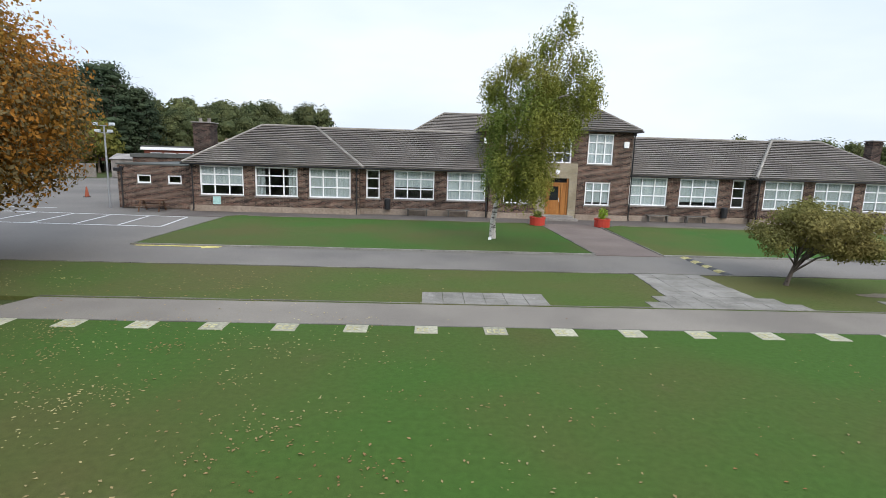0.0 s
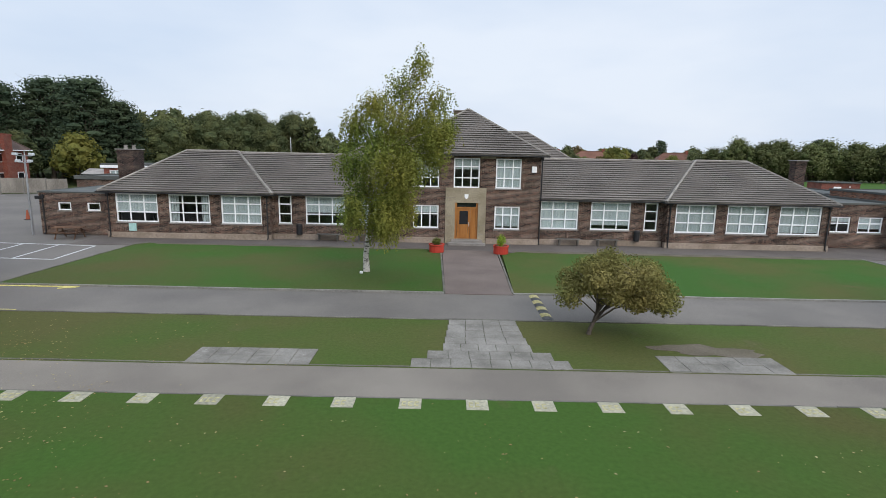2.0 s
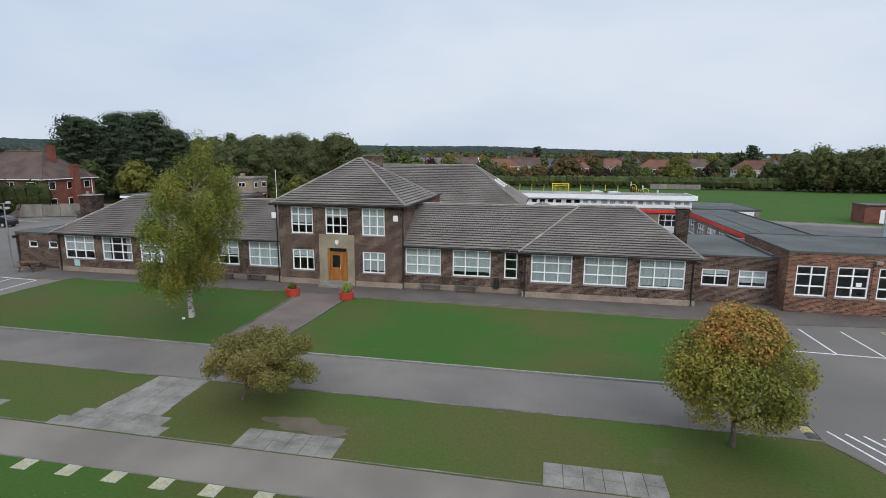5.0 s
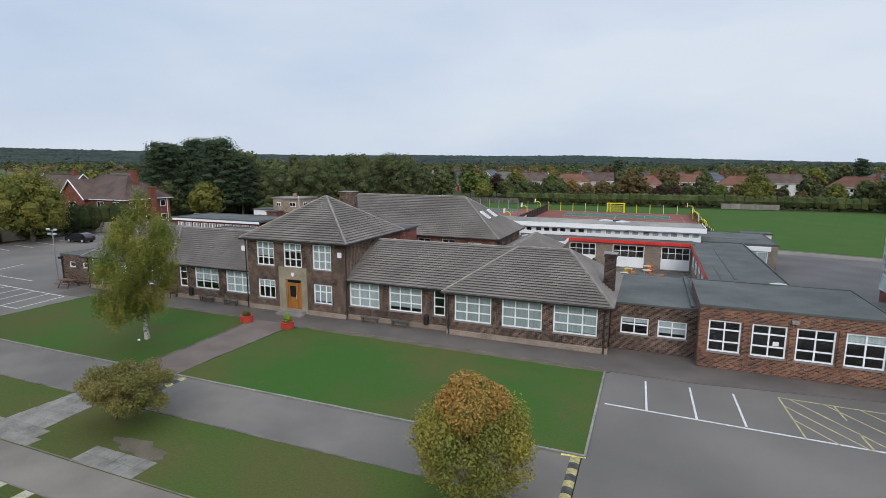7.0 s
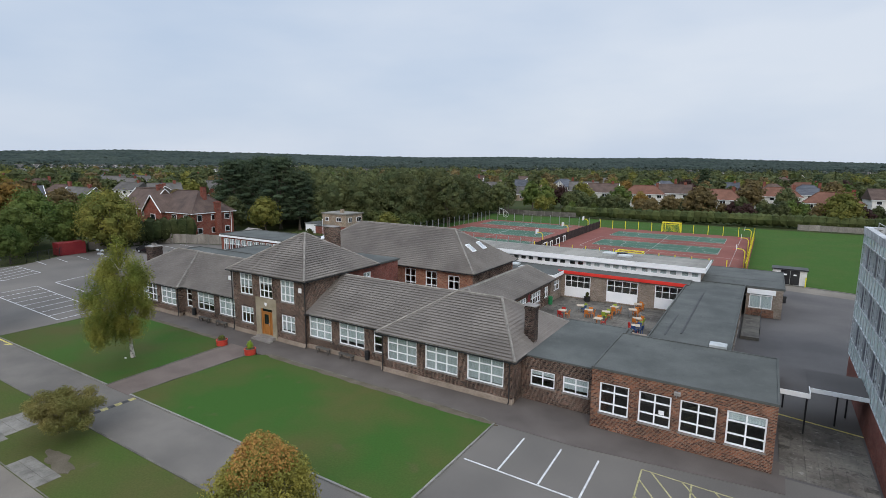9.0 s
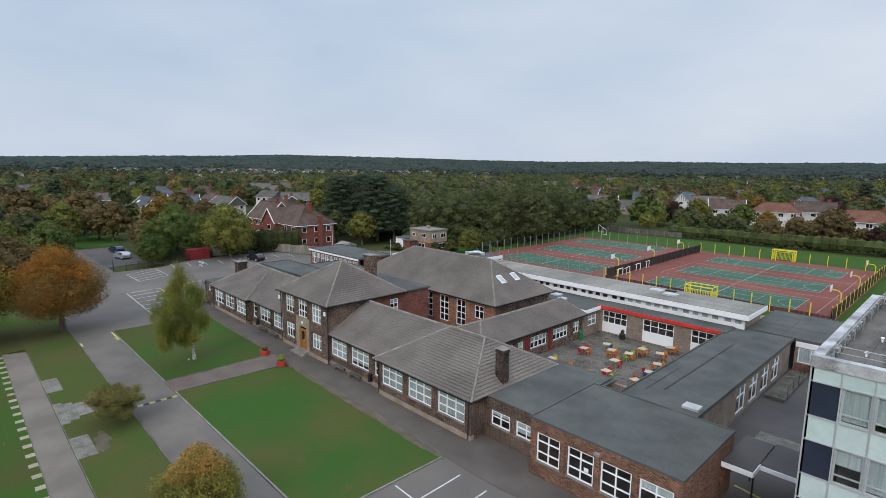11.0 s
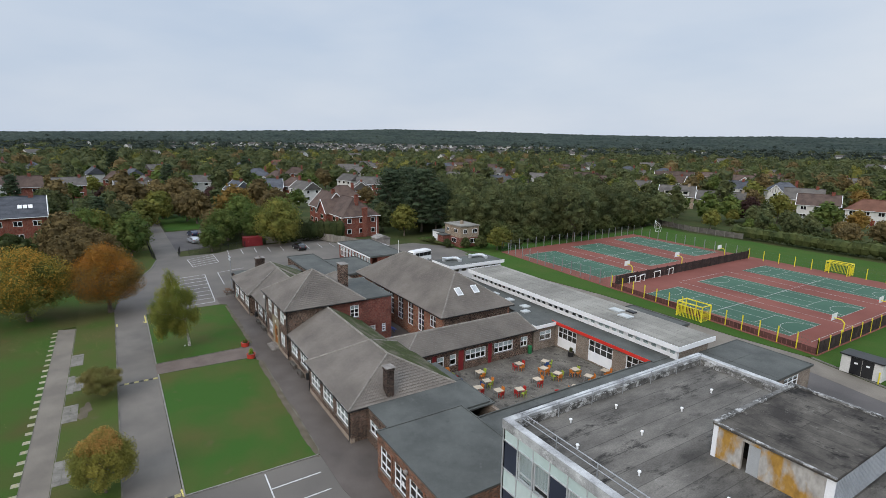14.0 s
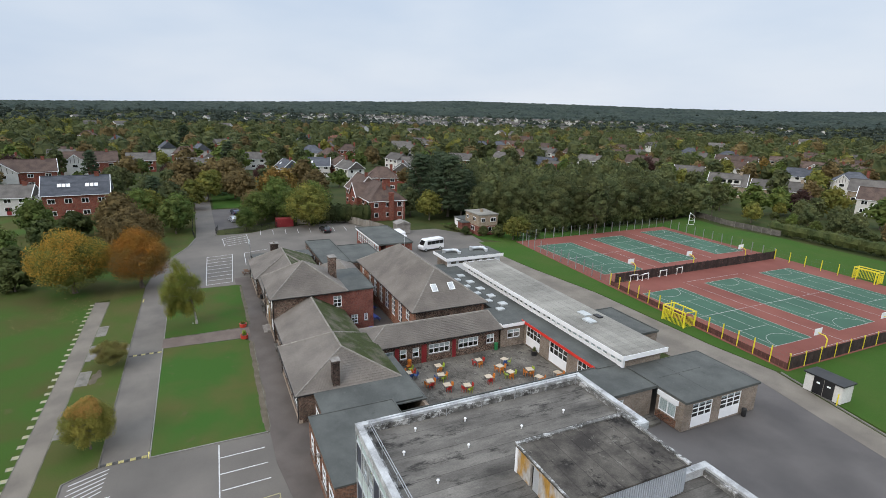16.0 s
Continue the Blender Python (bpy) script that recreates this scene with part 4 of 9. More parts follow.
def hip_roof(parent, x0, x1, y0, y1, ze, ridge, zr, material=TILE, back=None, name="roof", hips=True, sides="snew", soffit=True):
    """A hipped roof: ridge is ((xa, ya), (xb, yb)); sides lists the slopes to be tiled."""
    (xa, ya), (xb, yb) = ridge
    A, B, C, D = (x0, y0, ze), (x1, y0, ze), (x1, y1, ze), (x0, y1, ze)
    R0, R1 = (xa, ya, zr), (xb, yb, zr)
    alongx = (x1 - x0) >= (y1 - y0) or abs(xb - xa) > abs(yb - ya)
    if alongx:
        slopes = {"s": (A, B, R0, R1), "n": (C, D, R1, R0), "e": (B, C, R1, R1), "w": (D, A, R0, R0)}
        hl = [(A, R0), (D, R0), (B, R1), (C, R1), (R0, R1)]
    else:
        slopes = {"w": (D, A, R1, R0), "e": (B, C, R0, R1), "s": (A, B, R0, R0), "n": (C, D, R1, R1)}
        hl = [(A, R0), (B, R0), (C, R1), (D, R1), (R0, R1)]
    root = None
    for i, (k, (p, q, r, s)) in enumerate(slopes.items()):
        if k not in sides:
            continue
        v, f = [], []
        tiled_slope(v, f, p, q, r, s, seed=i)
        m = back if (back and k == "n") else material
        b = base_of(parent)
        me = mesh_of("tile_slope", [(x - b.x, y - b.y, z - b.z) for x, y, z in v], f, m)
        o = part("tile_slope", me, m, parent, "mossy tiled slope" if m is MOSS_TILE else "", kind="stuff")
    core = Solid().add([A, B, C, D, R0, R1], [(0, 1, 5, 4), (2, 3, 4, 5), (1, 2, 5), (3, 0, 4), (3, 2, 1, 0)] if alongx else [(0, 1, 4), (1, 2, 5, 4), (2, 3, 5), (3, 0, 4, 5), (3, 2, 1, 0)])
    part(name, core, RIDGE_TILE, parent)
    cs = Solid()
    for a, b2 in hl:
        if (Vector(a) - Vector(b2)).length > 0.3:
            caps(cs, a, b2)
    if hips:
        part("ridge_tiles", cs, RIDGE_TILE, parent)
    g = Solid()
    t, o = 0.09, 0.02
    g.box(x0 - t, x1 + t, y0 - t, y0 - o, ze - 0.10, ze - 0.01).box(x0 - t, x1 + t, y1 + o, y1 + t, ze - 0.10, ze - 0.01)
    g.box(x0 - t, x0 - o, y0 - o, y1 + o, ze - 0.10, ze - 0.01).box(x1 + o, x1 + t, y0 - o, y1 + o, ze - 0.10, ze - 0.01)
    part("gutter", g, DARK, parent, "black gutter")


def downpipe(parent, x, y, z0, z1):
    s = Solid().tube((x, y, z0 + 0.12), (x, y, z1), 0.045, n=8).tube((x, y, z0 + 0.14), (x, y - 0.12, z0 + 0.04), 0.045, n=8).box(x - 0.09, x + 0.09, y - 0.06, y + 0.07, z1 - 0.25, z1 - 0.02)
    part("downpipe", s, DARK, parent, "black downpipe")


def chimney(parent, x0, x1, y0, y1, z0, z1, material, pots=2):
    s = Solid().box(x0, x1, y0, y1, z0, z1 - 0.22).box(x0 - 0.05, x1 + 0.05, y0 - 0.05, y1 + 0.05, z1 - 0.22, z1 - 0.10).box(x0, x1, y0, y1, z1 - 0.10, z1)
    c = part("chimney", s, material, parent, "brick chimney stack")
    s2 = Solid().box(x0 - 0.1, x1 + 0.1, y0 - 0.1, y1 + 0.1, z1, z1 + 0.07, 0.02)
    part("coping", s2, SILL, c)
    for k in range(pots):
        cx = x0 + (x1 - x0) * (k + 0.5) / pots
        part("chimney_pot", Solid().lathe((cx, (y0 + y1) / 2, z1 + 0.07), [(0.13, 0), (0.11, 0.2), (0.13, 0.24), (0.13, 0.28)], 10), SILL, c)


# ---- the school's brick front range ----
school = thing("school_building", (X0, 33.3, 0), "long dark brick school range with grey tiled hipped roofs", "school building")
YP, YL, YC = 33.0, 33.6, 33.3
ZE = 3.1


def mirror(a0, a1, left):
    return (2 * X0 - a1, 2 * X0 - a0) if left else (a0, a1)


for left in (False, True):
    # end pavilion
    wins = [mirror(*p, left) for p in ((21.3, 24.0), (24.75, 27.5), (28.25, 31.05))]
    w0, w1 = mirror(20.75, 31.7, left)
    wall(school, "x", YP, w0, w1, 0.35, ZE, [(*p, 1.05, 2.95) for p in wins], BRICK)
    part("plinth", Solid().box(w0 - 0.04, w1 + 0.04, YP - 0.06, YP + 0.3, -0.1, 0.35, 0.02), PLINTH, school, "brown rendered plinth")
    for k, p in enumerate(sorted(wins)):
        window(school, "x", YP, *p, 1.05, 2.95, blind=((0.70, 0.98, 0.98) if left else (0.98, 0.97, 0.95))[k], curtain=(left and k == 1))
    for xf, inw in ((w0, 1), (w1, -1)):
        wall(school, "y", xf, YP, 43.0, 0.0, ZE, [], BRICK, inward=inw)
    wall(school, "x", 42.9, w0, w1, 0.0, ZE, [], BRICK, inward=-1)
    r0, r1 = mirror(24.6, 28.45, left)
    e0, e1 = mirror(20.45, 32.0, left)
    hip_roof(school, e0, e1, YP - 0.35, 43.3, ZE, ((r0, 38.0), (r1, 38.0)), 5.8, back=MOSS_TILE)
    for xx in (20.9, 31.5):
        downpipe(school, mirror(xx, xx, left)[0], YP - 0.08, 0, ZE - 0.02)
    # link between pavilion and centre
    wins = [mirror(*p, left) for p in ((12.35, 14.95), (15.8, 18.5), (19.45, 20.35))]
    w0, w1 = mirror(12.2, 20.75, left)
    wall(school, "x", YL, w0, w1, 0.35, ZE, [(*p, 1.05, 2.95) for p in wins], BRICK)
    part("plinth", Solid().box(w0, w1, YL - 0.06, YL + 0.3, -0.1, 0.35, 0.02), PLINTH, school, "brown rendered plinth")
    for p in wins:
        wide = p[1] - p[0] > 1.5
        window(school, "x", YL, *p, 1.05, 2.95, cols=3 if wide else 1, blind=(0.0 if not wide else (0.98 if abs((p[0] + p[1]) / 2 - X0) < 7.5 else 0.85 if not left else 0.6)))
    v, f = [], []
    l0, l1 = mirror(12.2, 25.2, left)
    tiled_slope(v, f, (l0, YL - 0.35, ZE), (l1, YL - 0.35, ZE), (l0, 38.0, 5.72), (l1, 38.0, 5.72), seed=7)
    # keep the slope short of the pavilion's hip
    part("tile_slope", mesh_of("tile_slope", [(x - school.location.x, y - school.location.y, z) for x, y, z in v], f, TILE), TILE, school, kind="stuff")
    v, f = [], []
    tiled_slope(v, f, (l1, 42.4, ZE), (l0, 42.4, ZE), (l1, 38.0, 5.72), (l0, 38.0, 5.72), seed=8)
    part("tile_slope", mesh_of("tile_slope", [(x - school.location.x, y - school.location.y, z) for x, y, z in v], f, MOSS_TILE), MOSS_TILE, school, "mossy tiled slope", kind="stuff")
    s = Solid().add([(l0, YL - 0.35, ZE), (l1, YL - 0.35, ZE), (l1, 42.4, ZE), (l0, 42.4, ZE), (l0, 38.0, 5.72), (l1, 38.0, 5.72)], [(0, 1, 5, 4), (2, 3, 4, 5), (3, 2, 1, 0), (1, 2, 5), (3, 0, 4)])
    part("roof", s, RIDGE_TILE, school)
    cs = Solid()
    caps(cs, (l0, 38.0, 5.72), (l1, 38.0, 5.72))
    part("ridge_tiles", cs, RIDGE_TILE, school)
    wall(school, "x", 42.2, w0, w1, 0.0, ZE, [], SIDE_BRICK, inward=-1)
    gl = mirror(12.2, 20.4, left)
    part("gutter", Solid().box(gl[0], gl[1], YL - 0.44, YL - 0.37, ZE - 0.10, ZE - 0.01), DARK, school, "black gutter")
# partition walls and floors inside, in plaster coloured for unlit rooms
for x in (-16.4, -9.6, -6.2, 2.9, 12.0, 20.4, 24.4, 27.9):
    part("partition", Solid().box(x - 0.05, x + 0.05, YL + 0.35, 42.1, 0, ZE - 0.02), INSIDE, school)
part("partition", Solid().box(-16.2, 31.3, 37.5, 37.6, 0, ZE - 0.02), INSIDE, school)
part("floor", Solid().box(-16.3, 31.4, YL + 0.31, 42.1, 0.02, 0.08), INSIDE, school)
chimney(school, 31.05, 31.8, 36.3, 37.0, ZE, 5.95, SOOT_BRICK, 0)
chimney(school, -18.0, -16.8, 36.6, 37.9, 2.6, 5.8, SOOT_BRICK, 2)

# centre block
c0, c1, ZC = 2.75, 12.2, 5.95
holes = [(a, b, 3.75, 5.72) for a, b in ((3.72, 5.45), (6.42, 8.15), (9.22, 10.92))] + [(a, b, 1.0, 2.55) for a, b in ((3.72, 5.45), (9.22, 10.92))]
door_hole = (6.55, 8.1, 0.3, 2.75)
stone_hole = (5.9, 8.62, 0.0, 3.75)
wall(school, "x", YC, c0, c1, 0.35, ZC, holes + [stone_hole], BRICK)
part("plinth", Solid().box(c0 - 0.04, 5.86, YC - 0.06, YC + 0.3, -0.1, 0.35, 0.02), PLINTH, school, "brown rendered plinth")
part("plinth", Solid().box(8.66, c1 + 0.04, YC - 0.06, YC + 0.3, -0.1, 0.35, 0.02), PLINTH, school, "brown rendered plinth")
for i, h in enumerate(holes):
    window(school, "x", YC, *h, cols=3, rows=(0.27, 0.41, 0.32) if i < 3 else (0.36, 0.64) if i == 3 else (0.36, 0.64), blind=(0.62, 0.4, 0.97, 0.35, 0.9)[i])
# soldier panels between the upper windows
for a, b in ((5.5, 6.37), (8.2, 9.17)):
    part("lintel_course", Solid().box(a, b, YC - 0.03, YC + 0.02, 5.70, 5.88), STONE, school)
wall(school, "x", YC - 0.07, 5.9, 8.62, 0.0, 3.75, [door_hole], STONE, thick=0.32, name="stone_surround", label="weathered sandstone door surround")
for z in (0.62, 1.25, 1.88, 2.5, 3.1):
    for a, b in ((5.9, 6.5), (8.14, 8.62)):
        part("stone_joint", Solid().box(a, b, YC - 0.076, YC - 0.07, z - 0.008, z + 0.008), SILL, school)
door = part("door", Solid().box(6.62, 8.03, YC + 0.10, YC + 0.15, 0.30, 0.36), OAK, school, "orange oak front door with a glazed light")
dz0, dz1 = 0.36, 2.36
part("door_frame", Solid().box(6.55, 6.68, YC + 0.02, YC + 0.16, 0.30, 2.75).box(7.97, 8.1, YC + 0.02, YC + 0.16, 0.30, 2.75).box(6.68, 7.97, YC + 0.02, YC + 0.16, 2.36, 2.46).box(7.60, 7.70, YC + 0.03, YC + 0.15, 0.36, 2.36), OAK, door)
part("door_leaf", Solid().box(6.70, 6.86, YC + 0.07, YC + 0.12, dz0, dz1).box(7.44, 7.58, YC + 0.07, YC + 0.12, dz0, dz1).box(6.86, 7.44, YC + 0.07, YC + 0.12, dz0, 0.62).box(6.86, 7.44, YC + 0.07, YC + 0.12, 1.12, 1.28).box(6.86, 7.44, YC + 0.07, YC + 0.12, 2.2, dz1).box(6.88, 7.42, YC + 0.09, YC + 0.115, 0.62, 1.12), OAK, door)
part("door_light", Solid().box(6.86, 7.44, YC + 0.085, YC + 0.10, 1.28, 2.2), DARKGLASS, door, "dark glazed light")
part("side_panel", Solid().box(7.70, 7.97, YC + 0.08, YC + 0.11, dz0, dz1), OAK, door)
part("transom", Solid().box(6.68, 7.97, YC + 0.10, YC + 0.13, 2.46, 2.75), DARKGLASS, door, "dark glazed transom")
part("door_handle", Solid().box(7.47, 7.50, YC + 0.03, YC + 0.07, 1.15, 1.45).box(7.46, 7.52, YC + 0.02, YC + 0.04, 1.28, 1.33), ALU, door)
part("door_step", Solid().box(6.3, 8.4, YC - 0.55, YC + 0.1, -0.05, 0.28, 0.02).box(6.1, 8.6, YC - 0.95, YC - 0.5, -0.05, 0.14, 0.02), SILL, school, "two worn stone steps")
badge = Solid()
badge.add([(7.3 + x, YC - 0.075 - d, 3.18 + z) for d in (0, 0.04) for x, z in ((-0.13, 0.15), (0.13, 0.15), (0.13, -0.02), (0.07, -0.13), (0, -0.18), (-0.07, -0.13), (-0.13, -0.02))], [tuple(range(7)), tuple(range(13, 6, -1))] + [(i, (i + 1) % 7, 7 + (i + 1) % 7, 7 + i) for i in range(7)])
part("badge", badge, WHITE, school, "white shield badge")
for x, y in ((11.75, YC - 0.02), (2.45, YC - 0.1)):
    part("alarm_box", Solid().box(x - 0.17, x + 0.17, y - 0.12, y, 4.85, 5.25, 0.03), WHITE, school, "white alarm box")
wall(school, "y", c1, YC, 46.5, 0.0, ZC, [(41.0, 42.1, 3.75, 5.3), (43.4, 44.3, 1.0, 2.3), (45.2, 45.7, 1.3, 2.3)], SIDE_BRICK, inward=-1)
for h, cc in (((41.0, 42.1, 3.75, 5.3), 2), ((43.4, 44.3, 1.0, 2.3), 2), ((45.2, 45.7, 1.3, 2.3), 1)):
    window(school, "y", c1, *h, inward=-1, cols=cc, rows=(0.3, 0.35, 0.35), blind=0.3)
part("wall_facing", Solid().box(c1, c1 + 0.012, YC + 0.0, 38.4, 0.0, ZC - 0.02), BRICK, school)
wall(school, "y", c0, YC, 46.5, 0.0, ZC, [], SIDE_BRICK, inward=1)
wall(school, "x", 46.5, c0, c1, 0.0, ZC - 0.15, [], SIDE_BRICK, inward=-1)
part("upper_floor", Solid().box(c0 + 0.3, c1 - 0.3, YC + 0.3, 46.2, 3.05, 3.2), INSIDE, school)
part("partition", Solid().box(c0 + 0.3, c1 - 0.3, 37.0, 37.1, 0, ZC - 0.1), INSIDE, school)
hip_roof(school, c0 - 0.4, c1 + 0.4, YC - 0.4, 42.9, ZC, ((7.43, 37.95), (7.5, 38.0)), 9.2)
part("flat_roof", Solid().box(c0 - 0.1, c1 + 0.15, 42.95, 46.7, ZC - 0.16, ZC + 0.03, 0.02), FELT, school, "grey felt flat roof")
chimney(school, 6.5, 7.9, 41.6, 42.5, ZC, 9.4, BRICK, 0)
downpipe(school, 12.28, YC - 0.06, 0, ZC - 0.05)
downpipe(school, 2.6, YC - 0.06, 0, ZC - 0.05)


# ---- lower school buildings ----
def flat_roof(parent, x0, x1, y0, y1, z, material=FELT, lip=0.12, edge=None, over=0.15, name="flat_roof", drop=0.18):
    part(name, Solid().box(x0 - over, x1 + over, y0 - over, y1 + over, z - drop, z, 0.02), material, parent)
    if lip:
        s = Solid()
        a0, a1, b0, b1 = x0 - over, x1 + over, y0 - over, y1 + over
        s.box(a0 - 0.012, a1 + 0.012, b0 - 0.012, b0 + 0.09, z - drop - 0.01, z + lip).box(a0 - 0.012, a1 + 0.012, b1 - 0.09, b1 + 0.012, z - drop - 0.01, z + lip)
        s.box(a0 - 0.012, a0 + 0.09, b0 + 0.09, b1 - 0.09, z - drop - 0.01, z + lip).box(a1 - 0.09, a1 + 0.012, b0 + 0.09, b1 - 0.09, z - drop - 0.01, z + lip)
        part("roof_edge", s, edge or material, parent)


def seams(parent, x0, x1, y0, y1, z, along, step, material=FELT):
    """Lapped joints of roofing felt."""
    s = Solid()
    a0, a1 = (x0, x1) if along == "y" else (y0, y1)
    k = a0 + step
    while k < a1 - 0.2:
        if along == "y":
            s.box(k - 0.035, k + 0.035, y0, y1, z, z + 0.012)
        else:
            s.box(x0, x1, k - 0.035, k + 0.035, z, z + 0.012)
        k += step
    part("felt_joint", s, material, parent)


def rooflight(x, y, z, w=1.1, d=1.1):
    r = thing("rooflight", (x, y, z), "weathered grey-white square rooflight on a flat felt roof", "rooflight", "rooflights")
    part("upstand", Solid().box(x - w / 2, x + w / 2, y - d / 2, y + d / 2, z - 0.01, z + 0.18, 0.02), ROOFLIGHT, r)
    v = [(x - w / 2 + 0.05, y - d / 2 + 0.05, z + 0.18), (x + w / 2 - 0.05, y - d / 2 + 0.05, z + 0.18), (x + w / 2 - 0.05, y + d / 2 - 0.05, z + 0.18), (x - w / 2 + 0.05, y + d / 2 - 0.05, z + 0.18), (x, y, z + 0.34)]
    part("dome", Solid().add(v, [(0, 1, 4), (1, 2, 4), (2, 3, 4), (3, 0, 4), (3, 2, 1, 0)]), ROOFLIGHT, r, "pale cloudy dome")


# store with two small windows at the car park end
store = thing("store_wing", (-19.2, 33.7, 0), "low dark brick store with a flat roof and two small windows", "store building")
sw = [(-20.55, -19.65, 1.65, 2.2), (-18.55, -17.65, 1.65, 2.2)]
wall(store, "x", 33.7, -21.8, -16.75, 0, 2.84, sw, BRICK)
for h in sw:
    window(store, "x", 33.7, *h, cols=1, rows=(1.0,))
wall(store, "y", -21.8, 33.7, 44.0, 0, 2.84, [], BRICK)
wall(store, "x", 44.0, -21.8, -16.75, 0, 2.75, [], BRICK, inward=-1)
flat_roof(store, -21.8, -16.9, 33.7, 44.0, 2.9, over=0.03, lip=0.03, drop=0.055)
downpipe(store, -21.5, 33.62, 0, 2.7)
part("floodlight", Solid().box(-21.95, -21.6, 33.5, 33.66, 2.4, 2.62, 0.03), DARK, store)
back = thing("rear_wing", (-22, 48, 0), "low flat-roofed brick wing behind the pavilion", "school wing")
for (x0, x1, y0, y1, z) in ((-26.6, -9.5, 44.4, 49.2, 3.35), (-21.0, -9.2, 49.3, 55.5, 3.3)):
    part("wall", Solid().box(x0, x1, y0, y1, 0, z - 0.18), BRICK, back)
    flat_roof(back, x0, x1, y0, y1, z, over=0.12)
for y, a in ((44.35, -13.4), (44.35, -18)):
    part("window_frame", Solid().box(a, a + 0.9, y - 0.03, y, 2.0, 2.6), UPVC, back)
link = thing("link_wing", (-2.5, 46.5, 0), "low brick link with a tiled roof", "school wing")
part("wall", Solid().box(-9.0, 2.7, 42.95, 49.0, 0, 3.0), SIDE_BRICK, link)
hip_roof(link, -9.3, 2.7, 42.95, 49.3, 3.0, ((-6.2, 46.1), (0.5, 46.1)), 4.9)
lant = part("rooflight_lantern", Solid().box(3.0, 5.6, 46.9, 48.6, 3.0, 3.6), WHITE, link, "white framed lantern light")
for i in range(5):
    part("pane", Solid().box(3.1 + 0.5 * i, 3.5 + 0.5 * i, 46.88, 48.62, 3.1, 3.62), DARKGLASS, lant)

# assembly hall
hall = thing("assembly_hall", (6.0, 55.5, 0), "tall red brick assembly hall with a grey tiled hipped roof", "school hall")
HE, HX0, HX1, HY0, HY1 = 4.6, -5.2, 19.5, 49.6, 59.8
hw = [(16.6, 18.0, 2.6, 4.1)] + [(13.7 - 2.8 * i, 15.2 - 2.8 * i, 1.2, 4.3) for i in range(6)] + [(-3.9, -2.7, 2.9, 4.2)]
wall(hall, "x", HY0, HX0, HX1, 0, HE, hw, HALL_BRICK)
for i, h in enumerate(hw):
    window(hall, "x", HY0, *h, cols=2, rows=(0.25, 0.25, 0.25, 0.25) if h[3] - h[2] > 2 else (0.4, 0.6), sill=False, blind=0.0, bar=0.09)
wall(hall, "y", HX1, HY0, HY1, 0, HE, [], BRICK, inward=-1)
wall(hall, "y", HX0, HY0, HY1, 0, HE, [], HALL_BRICK)
wall(hall, "x", HY1, HX0, HX1, 0, HE, [], HALL_BRICK, inward=-1)
hip_roof(hall, HX0 - 0.4, HX1 + 0.45, HY0 - 0.4, HY1 + 0.4, HE, ((0.2, 54.7), (14.4, 54.7)), 8.4)
part("floor", Solid().box(HX0 + 0.3, HX1 - 0.3, HY0 + 0.3, HY1 - 0.3, 0.0, 0.06), INSIDE, hall)
for k in range(2):
    # rooflights in the end slope
    cx, cy = 17.2, 53.4 + 2.5 * k
    z = HE + 0.07 + (19.95 - cx) / (19.95 - 14.4) * 3.8
    sl = math.atan2(3.8, 19.95 - 14.4)
    rl = part("roof_window", Solid().box(-0.62, 0.62, -0.42, 0.42, 0.0, 0.10).mesh("roof_window", WHITE), None, hall, "white roof window")
    rl.location = Vector((cx, cy, z + 0.02)) - base_of(hall)
    rl.rotation_euler = (0, sl, 0)
    pn = part("pane", Solid().box(-0.52, 0.52, -0.33, 0.33, 0.10, 0.115).mesh("pane", ROOFLIGHT), None, rl)

# tiled classroom wing along the courtyard
ext = thing("courtyard_wing", (22, 50.5, 0), "low dark brick classroom wing with a tiled roof beside the courtyard", "classroom wing")
EX0, EX1, EY0, EY1, EE = 18.8, 24.5, 42.0, 59.4, 2.85
ew = [(42.7, 45.1, 0.95, 2.1, 3), (45.9, 46.75, 0.85, 2.1, 1), (47.5, 48.35, 0.85, 2.1, 1), (49.6, 52.4, 0.95, 2.2, 4), (53.6, 56.4, 0.95, 2.2, 4), (57.6, 58.7, 0.95, 2.2, 2)]
wall(ext, "y", EX1, EY0, EY1, 0, EE, [w[:4] for w in ew], BRICK, inward=-1)
for w in ew:
    window(ext, "y", EX1, *w[:4], inward=-1, cols=w[4], rows=(0.45, 0.55), blind=0.5)
for y0, y1 in ((48.65, 49.3), (52.75, 53.25), (45.25, 45.75)):
    part("door_panel", Solid().box(EX1 - 0.02, EX1 + 0.03, y0, y1, 0.0, 2.35), MAROON, ext, "maroon painted panel")
wall(ext, "x", EY0, EX0, EX1, 0, EE, [], BRICK)
wall(ext, "y", EX0, EY0, EY1, 0, EE, [], BRICK)
wall(ext, "x", EY1, EX0, EX1, 0, EE, [], BRICK, inward=-1)
hip_roof(ext, EX0 - 0.4, EX1 + 0.4, EY0 - 0.4, EY1 + 0.3, EE, ((21.65, 45.0), (21.65, 59.2)), 4.2)
part("partition", Solid().box(21.6, 21.7, EY0 + 0.4, EY1 - 0.4, 0, EE), INSIDE, ext)

